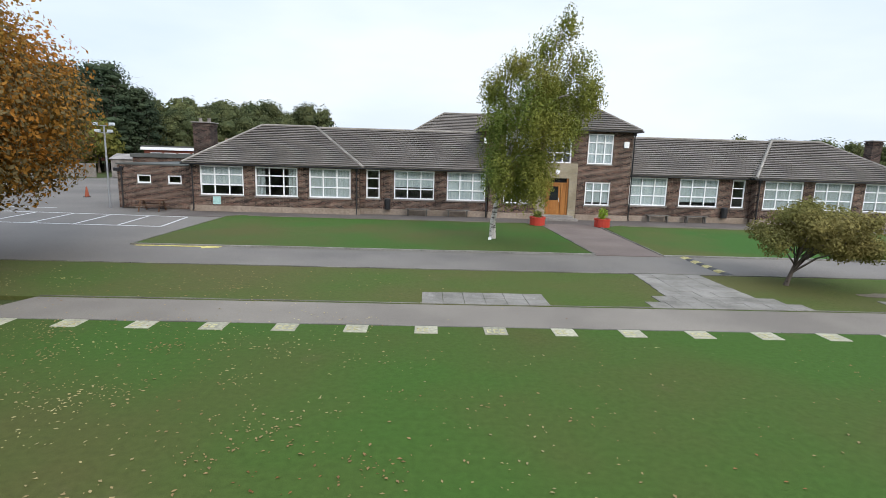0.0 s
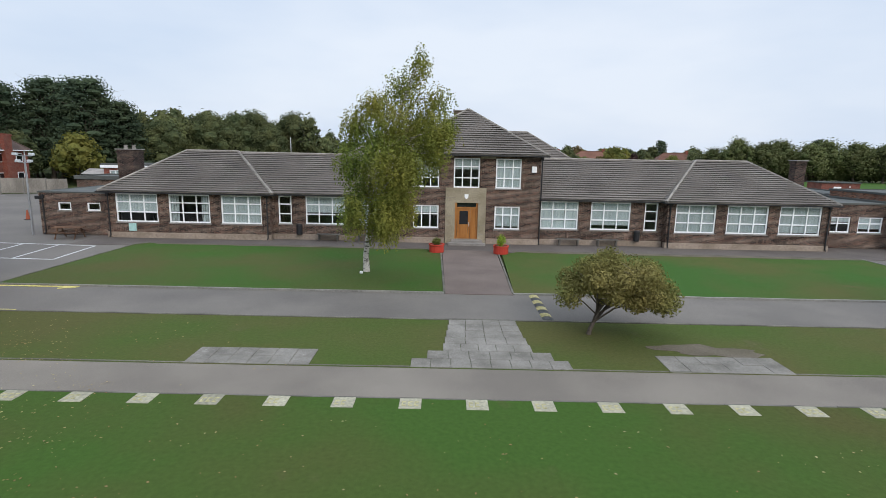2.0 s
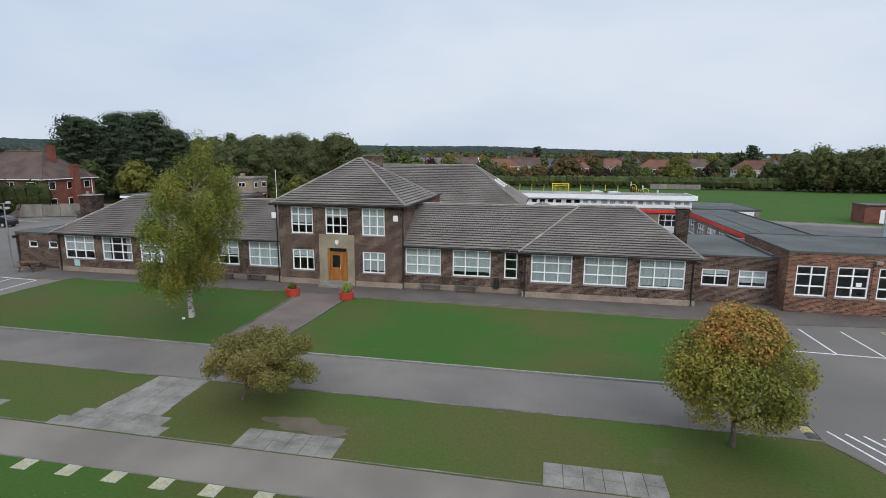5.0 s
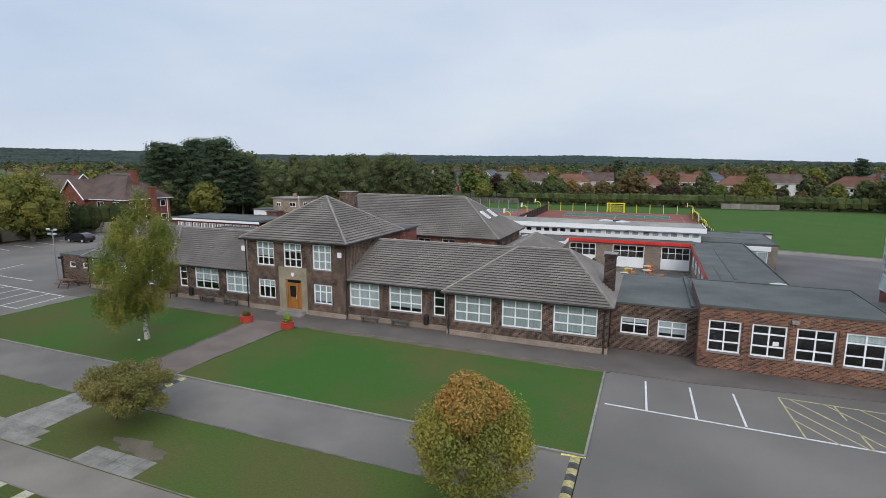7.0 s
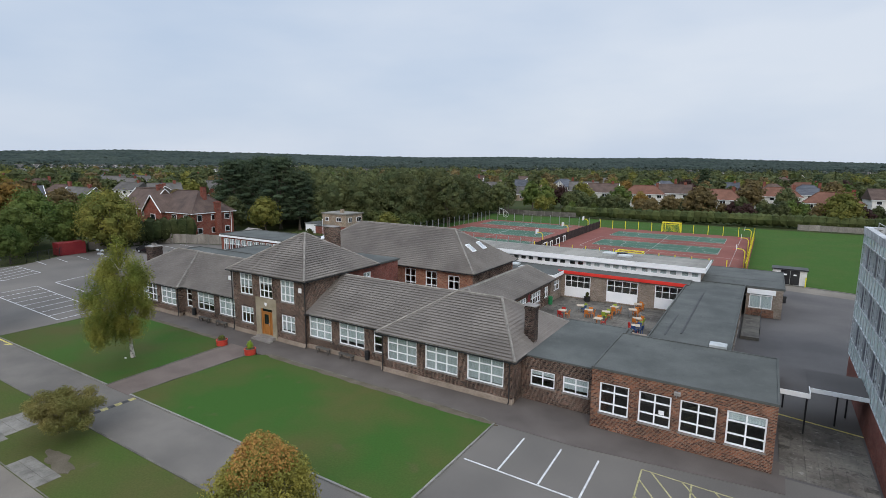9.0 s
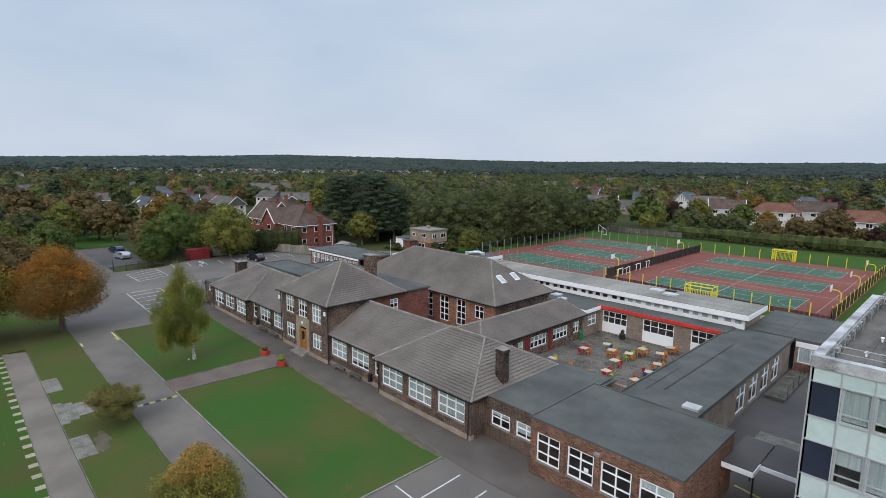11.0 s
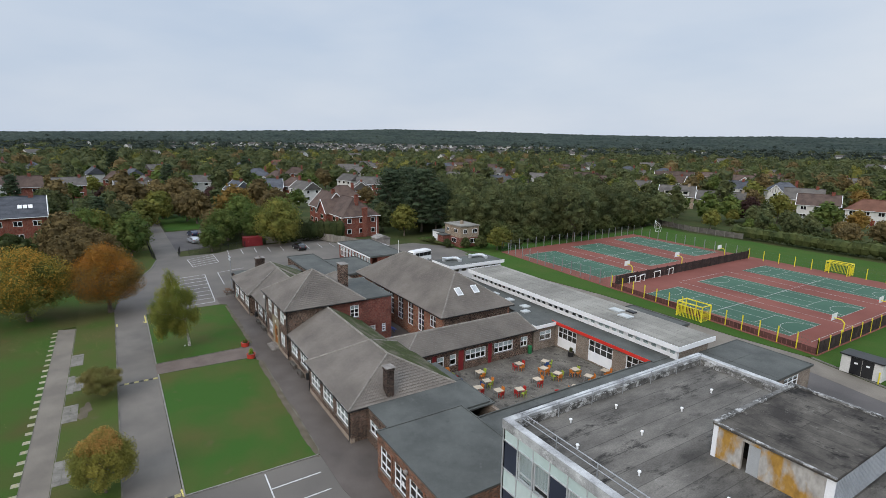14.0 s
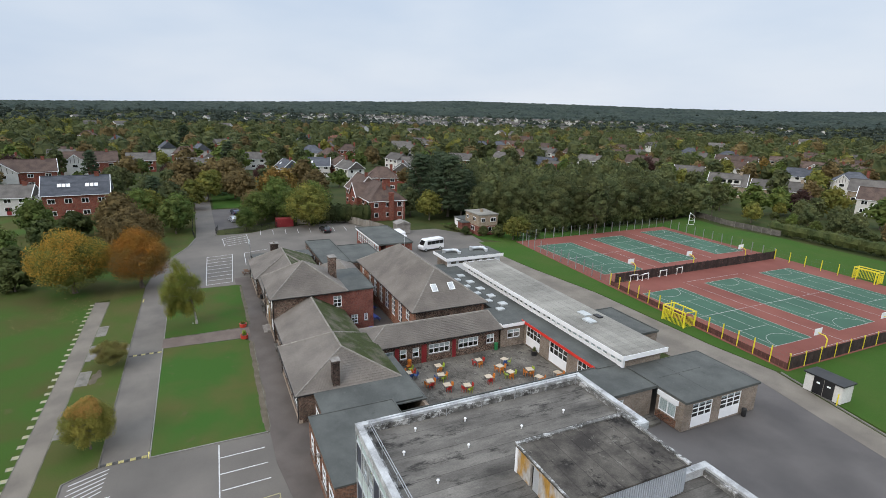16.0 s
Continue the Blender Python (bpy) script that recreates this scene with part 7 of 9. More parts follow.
def hedge(at, pts, w, h, label, leaf=LEAF_HEDGE, density=26, size=0.17):
    """A clipped but uneven hedge along a line."""
    rng = np.random.default_rng(int(abs(at[0] * 10 + at[1])))
    lobes = []
    for (ax, ay), (bx, by) in zip(pts, pts[1:]):
        d = math.hypot(bx - ax, by - ay)
        for i in range(int(d / (w * 0.5)) + 1):
            k = i * w * 0.5 / d
            lobes.append((ax + (bx - ax) * k - at[0], ay + (by - ay) * k - at[1], h * 0.48, w * 0.62, w * 0.62, h * rng.uniform(0.46, 0.56)))
    v, f = leaf_cloud(lobes, int(len(lobes) * density), size, rng, inner=0.85, core=0.85)
    ob = new("hedge", mesh_of("hedge", v, f, leaf))
    ob.location = at
    return tagged(ob, label, "hedge")


hedge((-59, 57, 0), [(-57, 51), (-59.5, 66)], 3.2, 4.2, "tall dark hedge beside the car park", density=60, size=0.26)
hedge((-56, 62, 0), [(-57.5, 57), (-54.6, 66.6)], 3.0, 5.6, "tall dark hedge before the brick house", density=150, size=0.2)
hedge((0, 163, 0), [(-8, 163.4), (20, 164)], 3.2, 3.8, "long dark green hedge along the playing field", density=46, size=0.24)
hedge((60, 165, 0), [(20, 164), (60, 168), (120, 166), (178, 156)], 3.4, 4.2, "long dark green hedge along the playing field", density=40, size=0.24)
hedge((-38, 83.6, 0), [(-44, 83.5), (-33, 85.5)], 1.0, 0.9, "low clipped green garden hedge", density=26, size=0.14)
hedge((-80, 38, 0), [(-110, 46.5), (-72, 43)], 1.6, 1.6, "garden hedge beyond the green", density=24, size=0.2)


# ---- fences round the car park and field ----
WOOD_DARK = mat("dark_weathered_board", (0.075, 0.068, 0.06), (0.13, 0.12, 0.105), big=1.0, fine=18, each=0.2)


def board_fence(at, pts, h, label, step=2.4, material=WOOD_GREY):
    t = thing("fence", at, label, "fence")
    for (ax, ay), (bx, by) in zip(pts, pts[1:]):
        d = math.hypot(bx - ax, by - ay)
        n = max(1, round(d / step))
        ux, uy = (bx - ax) / d, (by - ay) / d
        for i in range(n):
            p, q = i * d / n, (i + 1) * d / n
            s = Solid().prism([(ax + ux * k - uy * o, ay + uy * k + ux * o) for k, o in ((p + 0.06, -0.02), (q - 0.06, -0.02), (q - 0.06, 0.02), (p + 0.06, 0.02))], 0.05, h * random.uniform(0.96, 1.03))
            part("board_panel", s, material, t)
            part("post", Solid().box(ax + ux * p - 0.06, ax + ux * p + 0.06, ay + uy * p - 0.06, ay + uy * p + 0.06, -0.1, h + 0.08), KERB, t, "pale concrete post")
    return t


board_fence((-57, 55, 0), [(-58.2, 48), (-57.4, 60.3), (-52, 62.8), (-43.4, 66.7)], 1.9, "weathered timber board fence with concrete posts")
board_fence((-14, 161, 0), [(-33, 163), (-20, 160.2), (-5, 161.2)], 1.5, "low dark timber fence along the field", material=WOOD_DARK)
board_fence((10, 163, 0), [(52, 163), (66, 163)], 1.5, "pale timber fence panel at the field edge")


def rail_fence(at, pts, h, label, name="fence", step=2.0, bars=14):
    t = thing(name, at, label, "fence")
    for (ax, ay), (bx, by) in zip(pts, pts[1:]):
        d = math.hypot(bx - ax, by - ay)
        n = max(1, round(d / step))
        for i in range(n + 1):
            x, y = ax + (bx - ax) * i / n, ay + (by - ay) * i / n
            part("post", Solid().box(x - 0.035, x + 0.035, y - 0.035, y + 0.035, -0.1, h), DARK, t)
        s = Solid().tube((ax, ay, h - 0.1), (bx, by, h - 0.1), 0.025, n=5).tube((ax, ay, 0.15), (bx, by, 0.15), 0.025, n=5)
        m = int(d / 0.16)
        for i in range(m):
            x, y = ax + (bx - ax) * i / m, ay + (by - ay) * i / m
            s.tube((x, y, 0.12), (x, y, h - 0.05), 0.011, n=4, cap=False)
        part("railings", s, DARK, t)
    return t


rail_fence((-50, 33, 0), [(-52.2, 30.4), (-53.8, 37), (-57.0, 44.5), (-58.2, 48)], 1.5, "black metal railings along the car park")
rail_fence((-52.2, 28.5, 0), [(-52.2, 28.4), (-55.6, 29.0)], 1.7, "black metal gate standing open at the lane", name="metal_gate")
rail_fence((-50.9, 23.9, 0), [(-50.9, 23.9), (-55, 23.5), (-80, 23.4)], 1.3, "green-black railings beside the lane")
single("red_container", Solid().box(-58.6, -56.4, 42.6, 46.8, 0.0, 2.1, 0.04).box(-56.42, -56.36, 43.6, 44.5, 0.2, 1.9), MAROON, (-57.5, 44.7, 0), "dull red metal storage container by the fence", "container")


# ---- sports courts ----
COURT_LINE = mat("court_line_paint", (0.30, 0.30, 0.28), (0.42, 0.42, 0.40), big=2.5, fine=14, speck=0.25)
sheet("court_surface", [(-23.7, 92.6), (43.2, 88.9), (43.2, 139.6), (-24.7, 141.0)], 0.0, COURT_RED, "red painted sports court surface", "court")
for name, segs in (("near", [(15.4, 38.0, 93.4, 102.3), (15.0, 38.0, 108.8, 117.8), (14.4, 38.0, 125.0, 134.0)]), ("far", [(-18.4, 4.4, 94.8, 104.6), (-20.0, 2.6, 111.8, 121.6), (-21.4, 1.4, 129.2, 138.2)])):
    for k, (x0, x1, y0, y1) in enumerate(segs):
        sheet("court_%s_%d" % (name, k + 1), [(x0, y0), (x1, y0), (x1, y1), (x0, y1)], 0.008, COURT_GREEN, "green painted games court", "court", under=-0.02)
        xm, ym = (x0 + x1) / 2, (y0 + y1) / 2
        lines = [(x0, y0, x1, y0), (x0, y1, x1, y1), (x0, y0, x0, y1), (x1, y0, x1, y1), (xm, y0, xm, y1), (x0 + 5.4, y0 + 1.3, x0 + 5.4, y1 - 1.3), (x1 - 5.4, y0 + 1.3, x1 - 5.4, y1 - 1.3), (x0, y0 + 1.3, x1, y0 + 1.3), (x0, y1 - 1.3, x1, y1 - 1.3), (x0 + 5.4, ym, x1 - 5.4, ym)]
        for ex, sg in ((x0, 1), (x1, -1)):
            arc = [(ex + sg * 3.0 * math.sin(math.pi * i / 12), ym - 3.0 * math.cos(math.pi * i / 12)) for i in range(13)]
            lines += [(*p, *q) for p, q in zip(arc, arc[1:])]
        marks("court_lines_%s_%d" % (name, k + 1), lines, 0.06, 0.016, COURT_LINE, "white painted court lines")
marks("pitch_lines", [(26.7, 93.4, 26.2, 134.0), (-7.0, 94.8, -10.0, 138.2), (13.4, 105.4, 41.5, 105.4), (13.2, 121.4, 41.5, 121.4), (13.4, 106.4, 13.4, 120.2), (-19.4, 108.2, 4.4, 108.2), (-21.0, 125.4, 3.0, 125.4), (40.6, 93.4, 40.6, 134.4)], 0.06, 0.022, COURT_LINE, "faded white lines across the courts")


BOARD_RED = mat("red_brown_board", (0.075, 0.030, 0.026), (0.11, 0.045, 0.038), big=1, fine=14, each=0.15)


def court_fence(at, pts, h, label, post=YELLOW, step=3.1, boards=1.15, mesh_mat=SLAT, wires=0):
    t = thing("court_fence", at, label, "fence", "court fences")
    for (ax, ay), (bx, by) in zip(pts, pts[1:]):
        d = math.hypot(bx - ax, by - ay)
        n = max(1, round(d / step))
        ux, uy = (bx - ax) / d, (by - ay) / d
        for i in range(n + 1):
            x, y = ax + (bx - ax) * i / n, ay + (by - ay) * i / n
            part("post", Solid().box(x - 0.06, x + 0.06, y - 0.06, y + 0.06, -0.1, h), post, t)
            if boards and i < n:
                m = 4
                for j in range(m):
                    p, q = (i + (j + 0.04) / m) * d / n, (i + (j + 0.96) / m) * d / n
                    s = Solid().prism([(ax + ux * k - uy * o, ay + uy * k + ux * o) for k, o in ((p, -0.015), (q, -0.015), (q, 0.015), (p, 0.015))], 0.05, boards)
                    part("board", s, mesh_mat, t)
        if wires:
            s = Solid()
            for k in range(wires):
                z = 0.15 + (h - 0.25) * k / (wires - 1)
                s.tube((ax, ay, z), (bx, by, z), 0.008, n=4, cap=False)
            for k in range(int(d / 0.75)):
                x, y = ax + ux * k * 0.75, ay + uy * k * 0.75
                s.tube((x, y, 0.1), (x, y, h - 0.1), 0.006, n=4, cap=False)
            part("wire_mesh", s, GREEN_METAL, t)
    return t


court_fence((9, 115, 0), [(9.2, 92.9), (8.6, 138.0)], 1.9, "dark boarded fence between the courts", post=SLAT, boards=1.75)
court_fence((26, 91, 0), [(9.6, 91.4), (43.0, 89.2)], 2.2, "yellow posts with low red-brown boards along the courts", boards=0.85, mesh_mat=BOARD_RED, wires=5, step=2.4)
court_fence((43, 113, 0), [(43.0, 89.2), (43.0, 139.4)], 2.0, "yellow posts with dark boards at the court end", boards=1.7)
court_fence((24, 138, 0), [(8.7, 138.2), (43.0, 139.4)], 2.2, "yellow posts along the far side of the courts", boards=0, wires=4)
court_fence((-6, 91, 0), [(-23.4, 92.8), (9.2, 91.6)], 2.6, "grey steel mesh fence beside the far courts", post=GREY_METAL, boards=0, wires=7, step=2.6)
court_fence((-21.6, 113, 0), [(-23.4, 92.8), (-24.4, 140.6)], 2.6, "grey steel mesh fence beside the woods", post=GREY_METAL, boards=0, wires=7, step=2.6)
court_fence((-8, 136, 0), [(-24.4, 140.6), (8.5, 138.2)], 2.4, "grey steel mesh fence along the far courts", post=GREY_METAL, boards=0, wires=5, step=2.8)


def goal(x, y, turn, w, h, d, material, label, net=True, name="goal"):
    t = thing(name, (x, y, 0), label, "goal", "goals")
    t.rotation_euler = (0, 0, turn)
    s = Solid().tube((-w / 2, 0, 0), (-w / 2, 0, h), 0.06, n=8).tube((w / 2, 0, 0), (w / 2, 0, h), 0.06, n=8).tube((-w / 2, 0, h), (w / 2, 0, h), 0.06, n=8)
    part("goal_frame", s.mesh("goal_frame", material), None, t)
    b = Solid()
    for sx in (-w / 2, w / 2):
        b.tube((sx, 0, h), (sx, d, h * 0.55), 0.035, n=6).tube((sx, d, h * 0.55), (sx, d, 0), 0.035, n=6).tube((sx, d, 0.03), (sx, 0, 0.03), 0.035, n=6)
    b.tube((-w / 2, d, h * 0.55), (w / 2, d, h * 0.55), 0.03, n=6).tube((-w / 2, d, 0.03), (w / 2, d, 0.03), 0.03, n=6)
    part("stay", b.mesh("stay", material), None, t)
    if net:
        g = Solid()
        for i in range(15):
            gx = -w / 2 + w * i / 14
            g.tube((gx, d, 0), (gx, d, h * 0.55), 0.012, n=4, cap=False).tube((gx, d, h * 0.55), (gx, 0, h), 0.012, n=4, cap=False)
        for i in range(6):
            g.tube((-w / 2, d, h * 0.55 * i / 5), (w / 2, d, h * 0.55 * i / 5), 0.012, n=4, cap=False)
        part("net", g.mesh("net", material), None, t)
    return t




def goal_recess(x0, x1, y0, y1, h, back):
    """A steel goal box standing out of the court fence, its back and sides of yellow bars."""
    t = thing("goal_recess", ((x0 + x1) / 2, y0, 0), "yellow steel goal recess standing out of the court fence", "goal", "goal recesses")
    for x in (x0, x1):
        for y in (y0, y1):
            part("post", Solid().box(x - 0.07, x + 0.07, y - 0.07, y + 0.07, -0.05, h), YELLOW, t)
        part("side_rail", Solid().box(x - 0.05, x + 0.05, y0 + 0.07, y1 - 0.07, h - 0.14, h - 0.02), YELLOW, t)
        n = 8
        for k in range(n):
            y = y0 + 0.1 + (y1 - y0 - 0.2) * (k + 0.5) / n
            part("bar", Solid().box(x - 0.02, x + 0.02, y - 0.022, y + 0.022, 0.05, h * 0.72), YELLOW, t)
    for y in (y0, y1):
        part("top_rail", Solid().box(x0 + 0.07, x1 - 0.07, y - 0.06, y + 0.06, h - 0.16, h - 0.01), YELLOW, t)
    n = 16
    for k in range(n):
        x = x0 + 0.1 + (x1 - x0 - 0.2) * (k + 0.5) / n
        part("bar", Solid().box(x - 0.03, x + 0.03, back - 0.02, back + 0.02, 0.05, h * 0.72), YELLOW, t)
    part("middle_rail", Solid().box(x0 + 0.07, x1 - 0.07, back - 0.04, back + 0.04, h * 0.72, h * 0.72 + 0.1), YELLOW, t)


goal_recess(24.9, 28.8, 87.75, 89.9, 2.35, 87.78)
goal_recess(23.4, 27.6, 139.4, 141.0, 2.35, 140.97)
for i, (x, y) in enumerate(((9.6, 97.0), (9.8, 99.6), (9.4, 104.5), (9.2, 109.0))):
    goal(x, y, math.pi / 2 + 0.15 * (i % 2), 1.7, 1.3, 0.8, WHITE, "small white portable goal beside the boarded fence", name="portable_goal")
goal(-26.5, 153, -0.9, 6.5, 2.3, 1.4, WHITE, "white football goal at the wood's edge", net=False)


def hoop(x, y, turn, z=3.0):
    t = thing("basketball_hoop", (x, y, 0), "yellow post with a white basketball backboard", "basketball hoop", "basketball hoops")
    t.rotation_euler = (0, 0, turn)
    part("post", Solid().tube((0, 0, -0.1), (0, 0, 2.6), 0.075, n=8).tube((0, 0, 2.6), (0.35, 0, 2.95), 0.07, n=8).tube((0.35, 0, 2.95), (1.2, 0, 3.0), 0.06, n=8).mesh("post", YELLOW), None, t)
    b = part("backboard", Solid().box(1.2, 1.24, -0.75, 0.75, 2.7, 3.6).mesh("backboard", WHITE), None, t, "white backboard")
    part("rim", Solid().tube((1.24, -0.2, 2.85), (1.66, -0.2, 2.85), 0.02, n=6).tube((1.24, 0.2, 2.85), (1.66, 0.2, 2.85), 0.02, n=6).tube((1.66, -0.2, 2.85), (1.66, 0.2, 2.85), 0.02, n=6).mesh("rim", RED_PAINT), None, b)


for x, y, a in ((42.6, 97.0, math.pi), (42.6, 112.2, math.pi), (42.6, 128.0, math.pi), (8.6, 98.0, math.pi), (8.4, 113.5, math.pi), (8.2, 129.0, math.pi)):
    hoop(x, y, a)
shed = thing("sports_store", (48.4, 87.6, 0), "small rendered sports store with black double doors", "shed")
part("wall", Solid().box(46.4, 50.3, 86.6, 88.6, 0, 2.05, 0.02), RENDER_WHITE, shed)
part("flat_roof", Solid().box(46.25, 50.45, 86.4, 88.8, 2.05, 2.2, 0.02), DARK, shed)
for x in (47.35, 48.45):
    d = part("door", Solid().box(x, x + 1.05, 86.54, 86.59, 0.05, 1.98), DARK, shed, "black door")
    part("sign", Solid().box(x + 0.35, x + 0.7, 86.525, 86.54, 1.3, 1.5), WHITE, d)
part("bollard", Solid().tube((50.2, 86.2, -0.05), (50.2, 86.2, 1.3), 0.07, n=8), YELLOW, shed, "yellow post")

# trees along the far edge of the field
rnd = random.Random(52)
for i in range(30):
    x = -22 + 6.4 * i + rnd.uniform(-2, 2)
    y = 172 + rnd.uniform(-2, 12) + (0 if x < 60 else -8)
    k = rnd.choices(("oak", "green", "brown", "purple", "yellow", "shrub"), (5, 4, 2, 2, 1, 4))[0]
    plant_tree(k, x, y, rnd.uniform(0.55, 0.85) * (0.85 if k == "oak" else 1))
proto("willow", "willow_tree", LEAF_WILLOW, 6.2, 13.5, 0.6, 40, 4200, 0.26, 41, "tall grey-green willow at the field's edge", (97, 164, 0), squash=0.95, core=0.4, inner=0.35)
for x, y, q in ((104.5, 163, 0.96), (111, 166, 1.02), (118, 162, 0.95), (125, 165, 1.05), (132.5, 162, 1.0), (140, 160, 0.95), (148, 158, 1.0), (91.5, 168, 0.8), (101, 168, 0.9), (114, 170, 1.0), (128, 169, 0.9), (136, 166, 0.95)):
    plant_tree("willow", x, y, q * 1.22, q * 0.95)
for i in range(44):
    x = -24 + 2.7 * i + rnd.uniform(-1, 1)
    y = 176 + rnd.uniform(-3, 16)
    k = rnd.choices(("oak", "green", "brown", "purple", "yellow", "shrub"), (5, 2, 3, 2, 1, 5))[0]
    plant_tree(k, x, y, rnd.uniform(0.5, 0.8) * (0.72 if k == "oak" else 1.25 if k == "shrub" else 0.9))



# ---- houses ----
def house(at, w, d, h, rise, turn, roof, wall_mat, roof_mat, label, gable=False, cols=3, storeys=2, gable_front=False, timber=False, skylights=0, category="house", lite=False):
    """A house of its own: walls, roof, windows on all sides, door and chimney; its long side runs along its own x."""
    t = thing("house", at, label, category)
    t.rotation_euler = (0, 0, turn)
    P = lambda nm, s, m, par=None, lb="": part(nm, s.mesh(nm, m), None, par or t, lb)
    P("wall", Solid().box(-w / 2, w / 2, -d / 2, d / 2, -0.1, h), wall_mat)
    o, z0 = 0.4, h - 0.05
    A, B, C, D = (-w / 2 - o, -d / 2 - o, z0), (w / 2 + o, -d / 2 - o, z0), (w / 2 + o, d / 2 + o, z0), (-w / 2 - o, d / 2 + o, z0)
    r = 0.02 if gable else min(w, d) / 2
    R0, R1 = (-w / 2 - o + (r if not gable else 0), 0, z0 + rise), (w / 2 + o - (r if not gable else 0), 0, z0 + rise)
    rs = Solid().add([A, B, C, D, R0, R1], [(0, 1, 5, 4), (2, 3, 4, 5), (1, 2, 5), (3, 0, 4), (3, 2, 1, 0)])
    rf = P("roof", rs, roof_mat)
    cap = Solid().tube(R0, R1, 0.14, n=6)
    if not gable:
        for a, b in ((A, R0), (D, R0), (B, R1), (C, R1)):
            cap.tube(a, b, 0.11, n=5)
    P("ridge_tiles", cap, roof_mat, rf)
    P("gutter", Solid().box(-w / 2 - o - 0.08, w / 2 + o + 0.08, -d / 2 - o - 0.1, -d / 2 - o, z0 - 0.12, z0).box(-w / 2 - o - 0.08, w / 2 + o + 0.08, d / 2 + o, d / 2 + o + 0.1, z0 - 0.12, z0), WHITE, rf)
    if gable:
        if lite:
            g = Solid()
            for x in (-w / 2, w / 2):
                g.add([(x + k, y, z) for k in (-0.02, 0.02) for y, z in ((-d / 2, h - 0.06), (d / 2, h - 0.06), (0, h + rise * 0.9))], [(0, 1, 2), (5, 4, 3), (0, 3, 4, 1), (1, 4, 5, 2), (2, 5, 3, 0)])
            P("gable", g, wall_mat)
        for sx in () if lite else (-1, 1):
            x = sx * (w / 2)
            v = [(x, -d / 2, h - 0.06), (x, d / 2, h - 0.06), (x, 0, h + rise * 0.9)]
            g = Solid().add([(p[0] + k, p[1], p[2]) for k in (-0.02, 0.02) for p in v], [(0, 1, 2), (5, 4, 3), (0, 3, 4, 1), (1, 4, 5, 2), (2, 5, 3, 0)])
            P("gable", g, RENDER_WHITE if timber else wall_mat)
            for s2 in (-1, 1):
                P("bargeboard", Solid().tube((x + sx * 0.42, s2 * (d / 2 + o), h - 0.05), (x + sx * 0.42, 0, h + rise), 0.10, n=4), WHITE)
            if timber:
                for k in range(-2, 3):
                    y = k * d / 7
                    P("timber", Solid().box(x + sx * 0.02 - 0.03, x + sx * 0.02 + 0.03, y - 0.09, y + 0.09, h - 0.05, h + rise * (0.85 - abs(y) / d * 1.8)), DARK)
    if gable_front:
        gx, gw, gy = -w * 0.24, w * 0.40, -d / 2 - 1.1
        gr = rise * 0.78
        P("front_gable", Solid().add([(gx + sx * gw / 2, y, z) for y in (gy, 0.0) for sx, z in ((-1, -0.1), (1, -0.1), (1, h), (0, h + gr - 0.15), (-1, h))], [(0, 1, 2, 3, 4), (9, 8, 7, 6, 5), (1, 6, 7, 2), (0, 4, 9, 5), (2, 7, 8, 3), (3, 8, 9, 4)]), RENDER_WHITE if timber else wall_mat)
        for sx in (-1, 1):
            e = gx + sx * (gw / 2 + 0.35)
            P("gable_roof", Solid().add([(x, y, z + k) for k in (0.0, 0.14) for x, y, z in ((e, gy - 0.35, h - 0.25), (gx, gy - 0.35, h + gr), (gx, 0.0, h + gr), (e, 0.0, h - 0.25))], [(0, 1, 2, 3), (7, 6, 5, 4), (0, 4, 5, 1), (3, 2, 6, 7), (0, 3, 7, 4)]), roof_mat, rf)
            P("bargeboard", Solid().tube((e, gy - 0.38, h - 0.2), (gx, gy - 0.38, h + gr + 0.05), 0.11, n=4), WHITE)
        for k in range(storeys):
            P("window", Solid().box(gx - 0.9, gx + 0.9, gy - 0.05, gy + 0.02, k * h / storeys + 0.9, k * h / storeys + 2.1), UPVC)
            P("pane", Solid().box(gx - 0.8, gx + 0.8, gy - 0.065, gy - 0.04, k * h / storeys + 1.0, k * h / storeys + 2.0), DARKGLASS)
        if timber:
            for k in range(-2, 3):
                P("timber", Solid().box(gx + k * gw / 6 - 0.08, gx + k * gw / 6 + 0.08, gy - 0.04, gy + 0.01, h - 0.2, h + gr * (0.9 - abs(k) * 0.33)), DARK)
    sh = h / storeys
    if lite:
        for side in (-1, 1):
            fr, gl = Solid(), Solid()
            for st in range(storeys):
                for i in range(cols):
                    x, y, z = -w / 2 + w * (i + 0.5) / cols, side * d / 2, st * sh + 0.95
                    fr.box(x - 0.85, x + 0.85, y - 0.04, y + 0.04, z, z + 1.2)
                    gl.box(x - 0.75, x + 0.75, y - 0.055, y + 0.055, z + 0.1, z + 1.1)
            f = part("windows", fr.mesh("windows", UPVC), None, t, kind="stuff")
            part("panes", gl.mesh("panes", DARKGLASS), None, f, kind="stuff")
        P("chimney", Solid().box(w * 0.32 - 0.5, w * 0.32 + 0.5, -0.4, 0.4, h, h + rise + 0.9), HOUSE_BRICK)
        return t
    for st in range(storeys):
        z = st * sh + 0.95
        wh = min(1.25, sh - 1.25)
        for side in (-1, 1):
            for i in range(cols):
                x = -w / 2 + w * (i + 0.5) / cols
                y = side * d / 2
                f = P("window", Solid().box(x - 0.85, x + 0.85, y - 0.04, y + 0.04, z, z + wh), UPVC)
                P("pane", Solid().box(x - 0.75, x - 0.05, y - 0.055, y + 0.055, z + 0.09, z + wh - 0.09).box(x + 0.05, x + 0.75, y - 0.055, y + 0.055, z + 0.09, z + wh - 0.09), DARKGLASS, f)
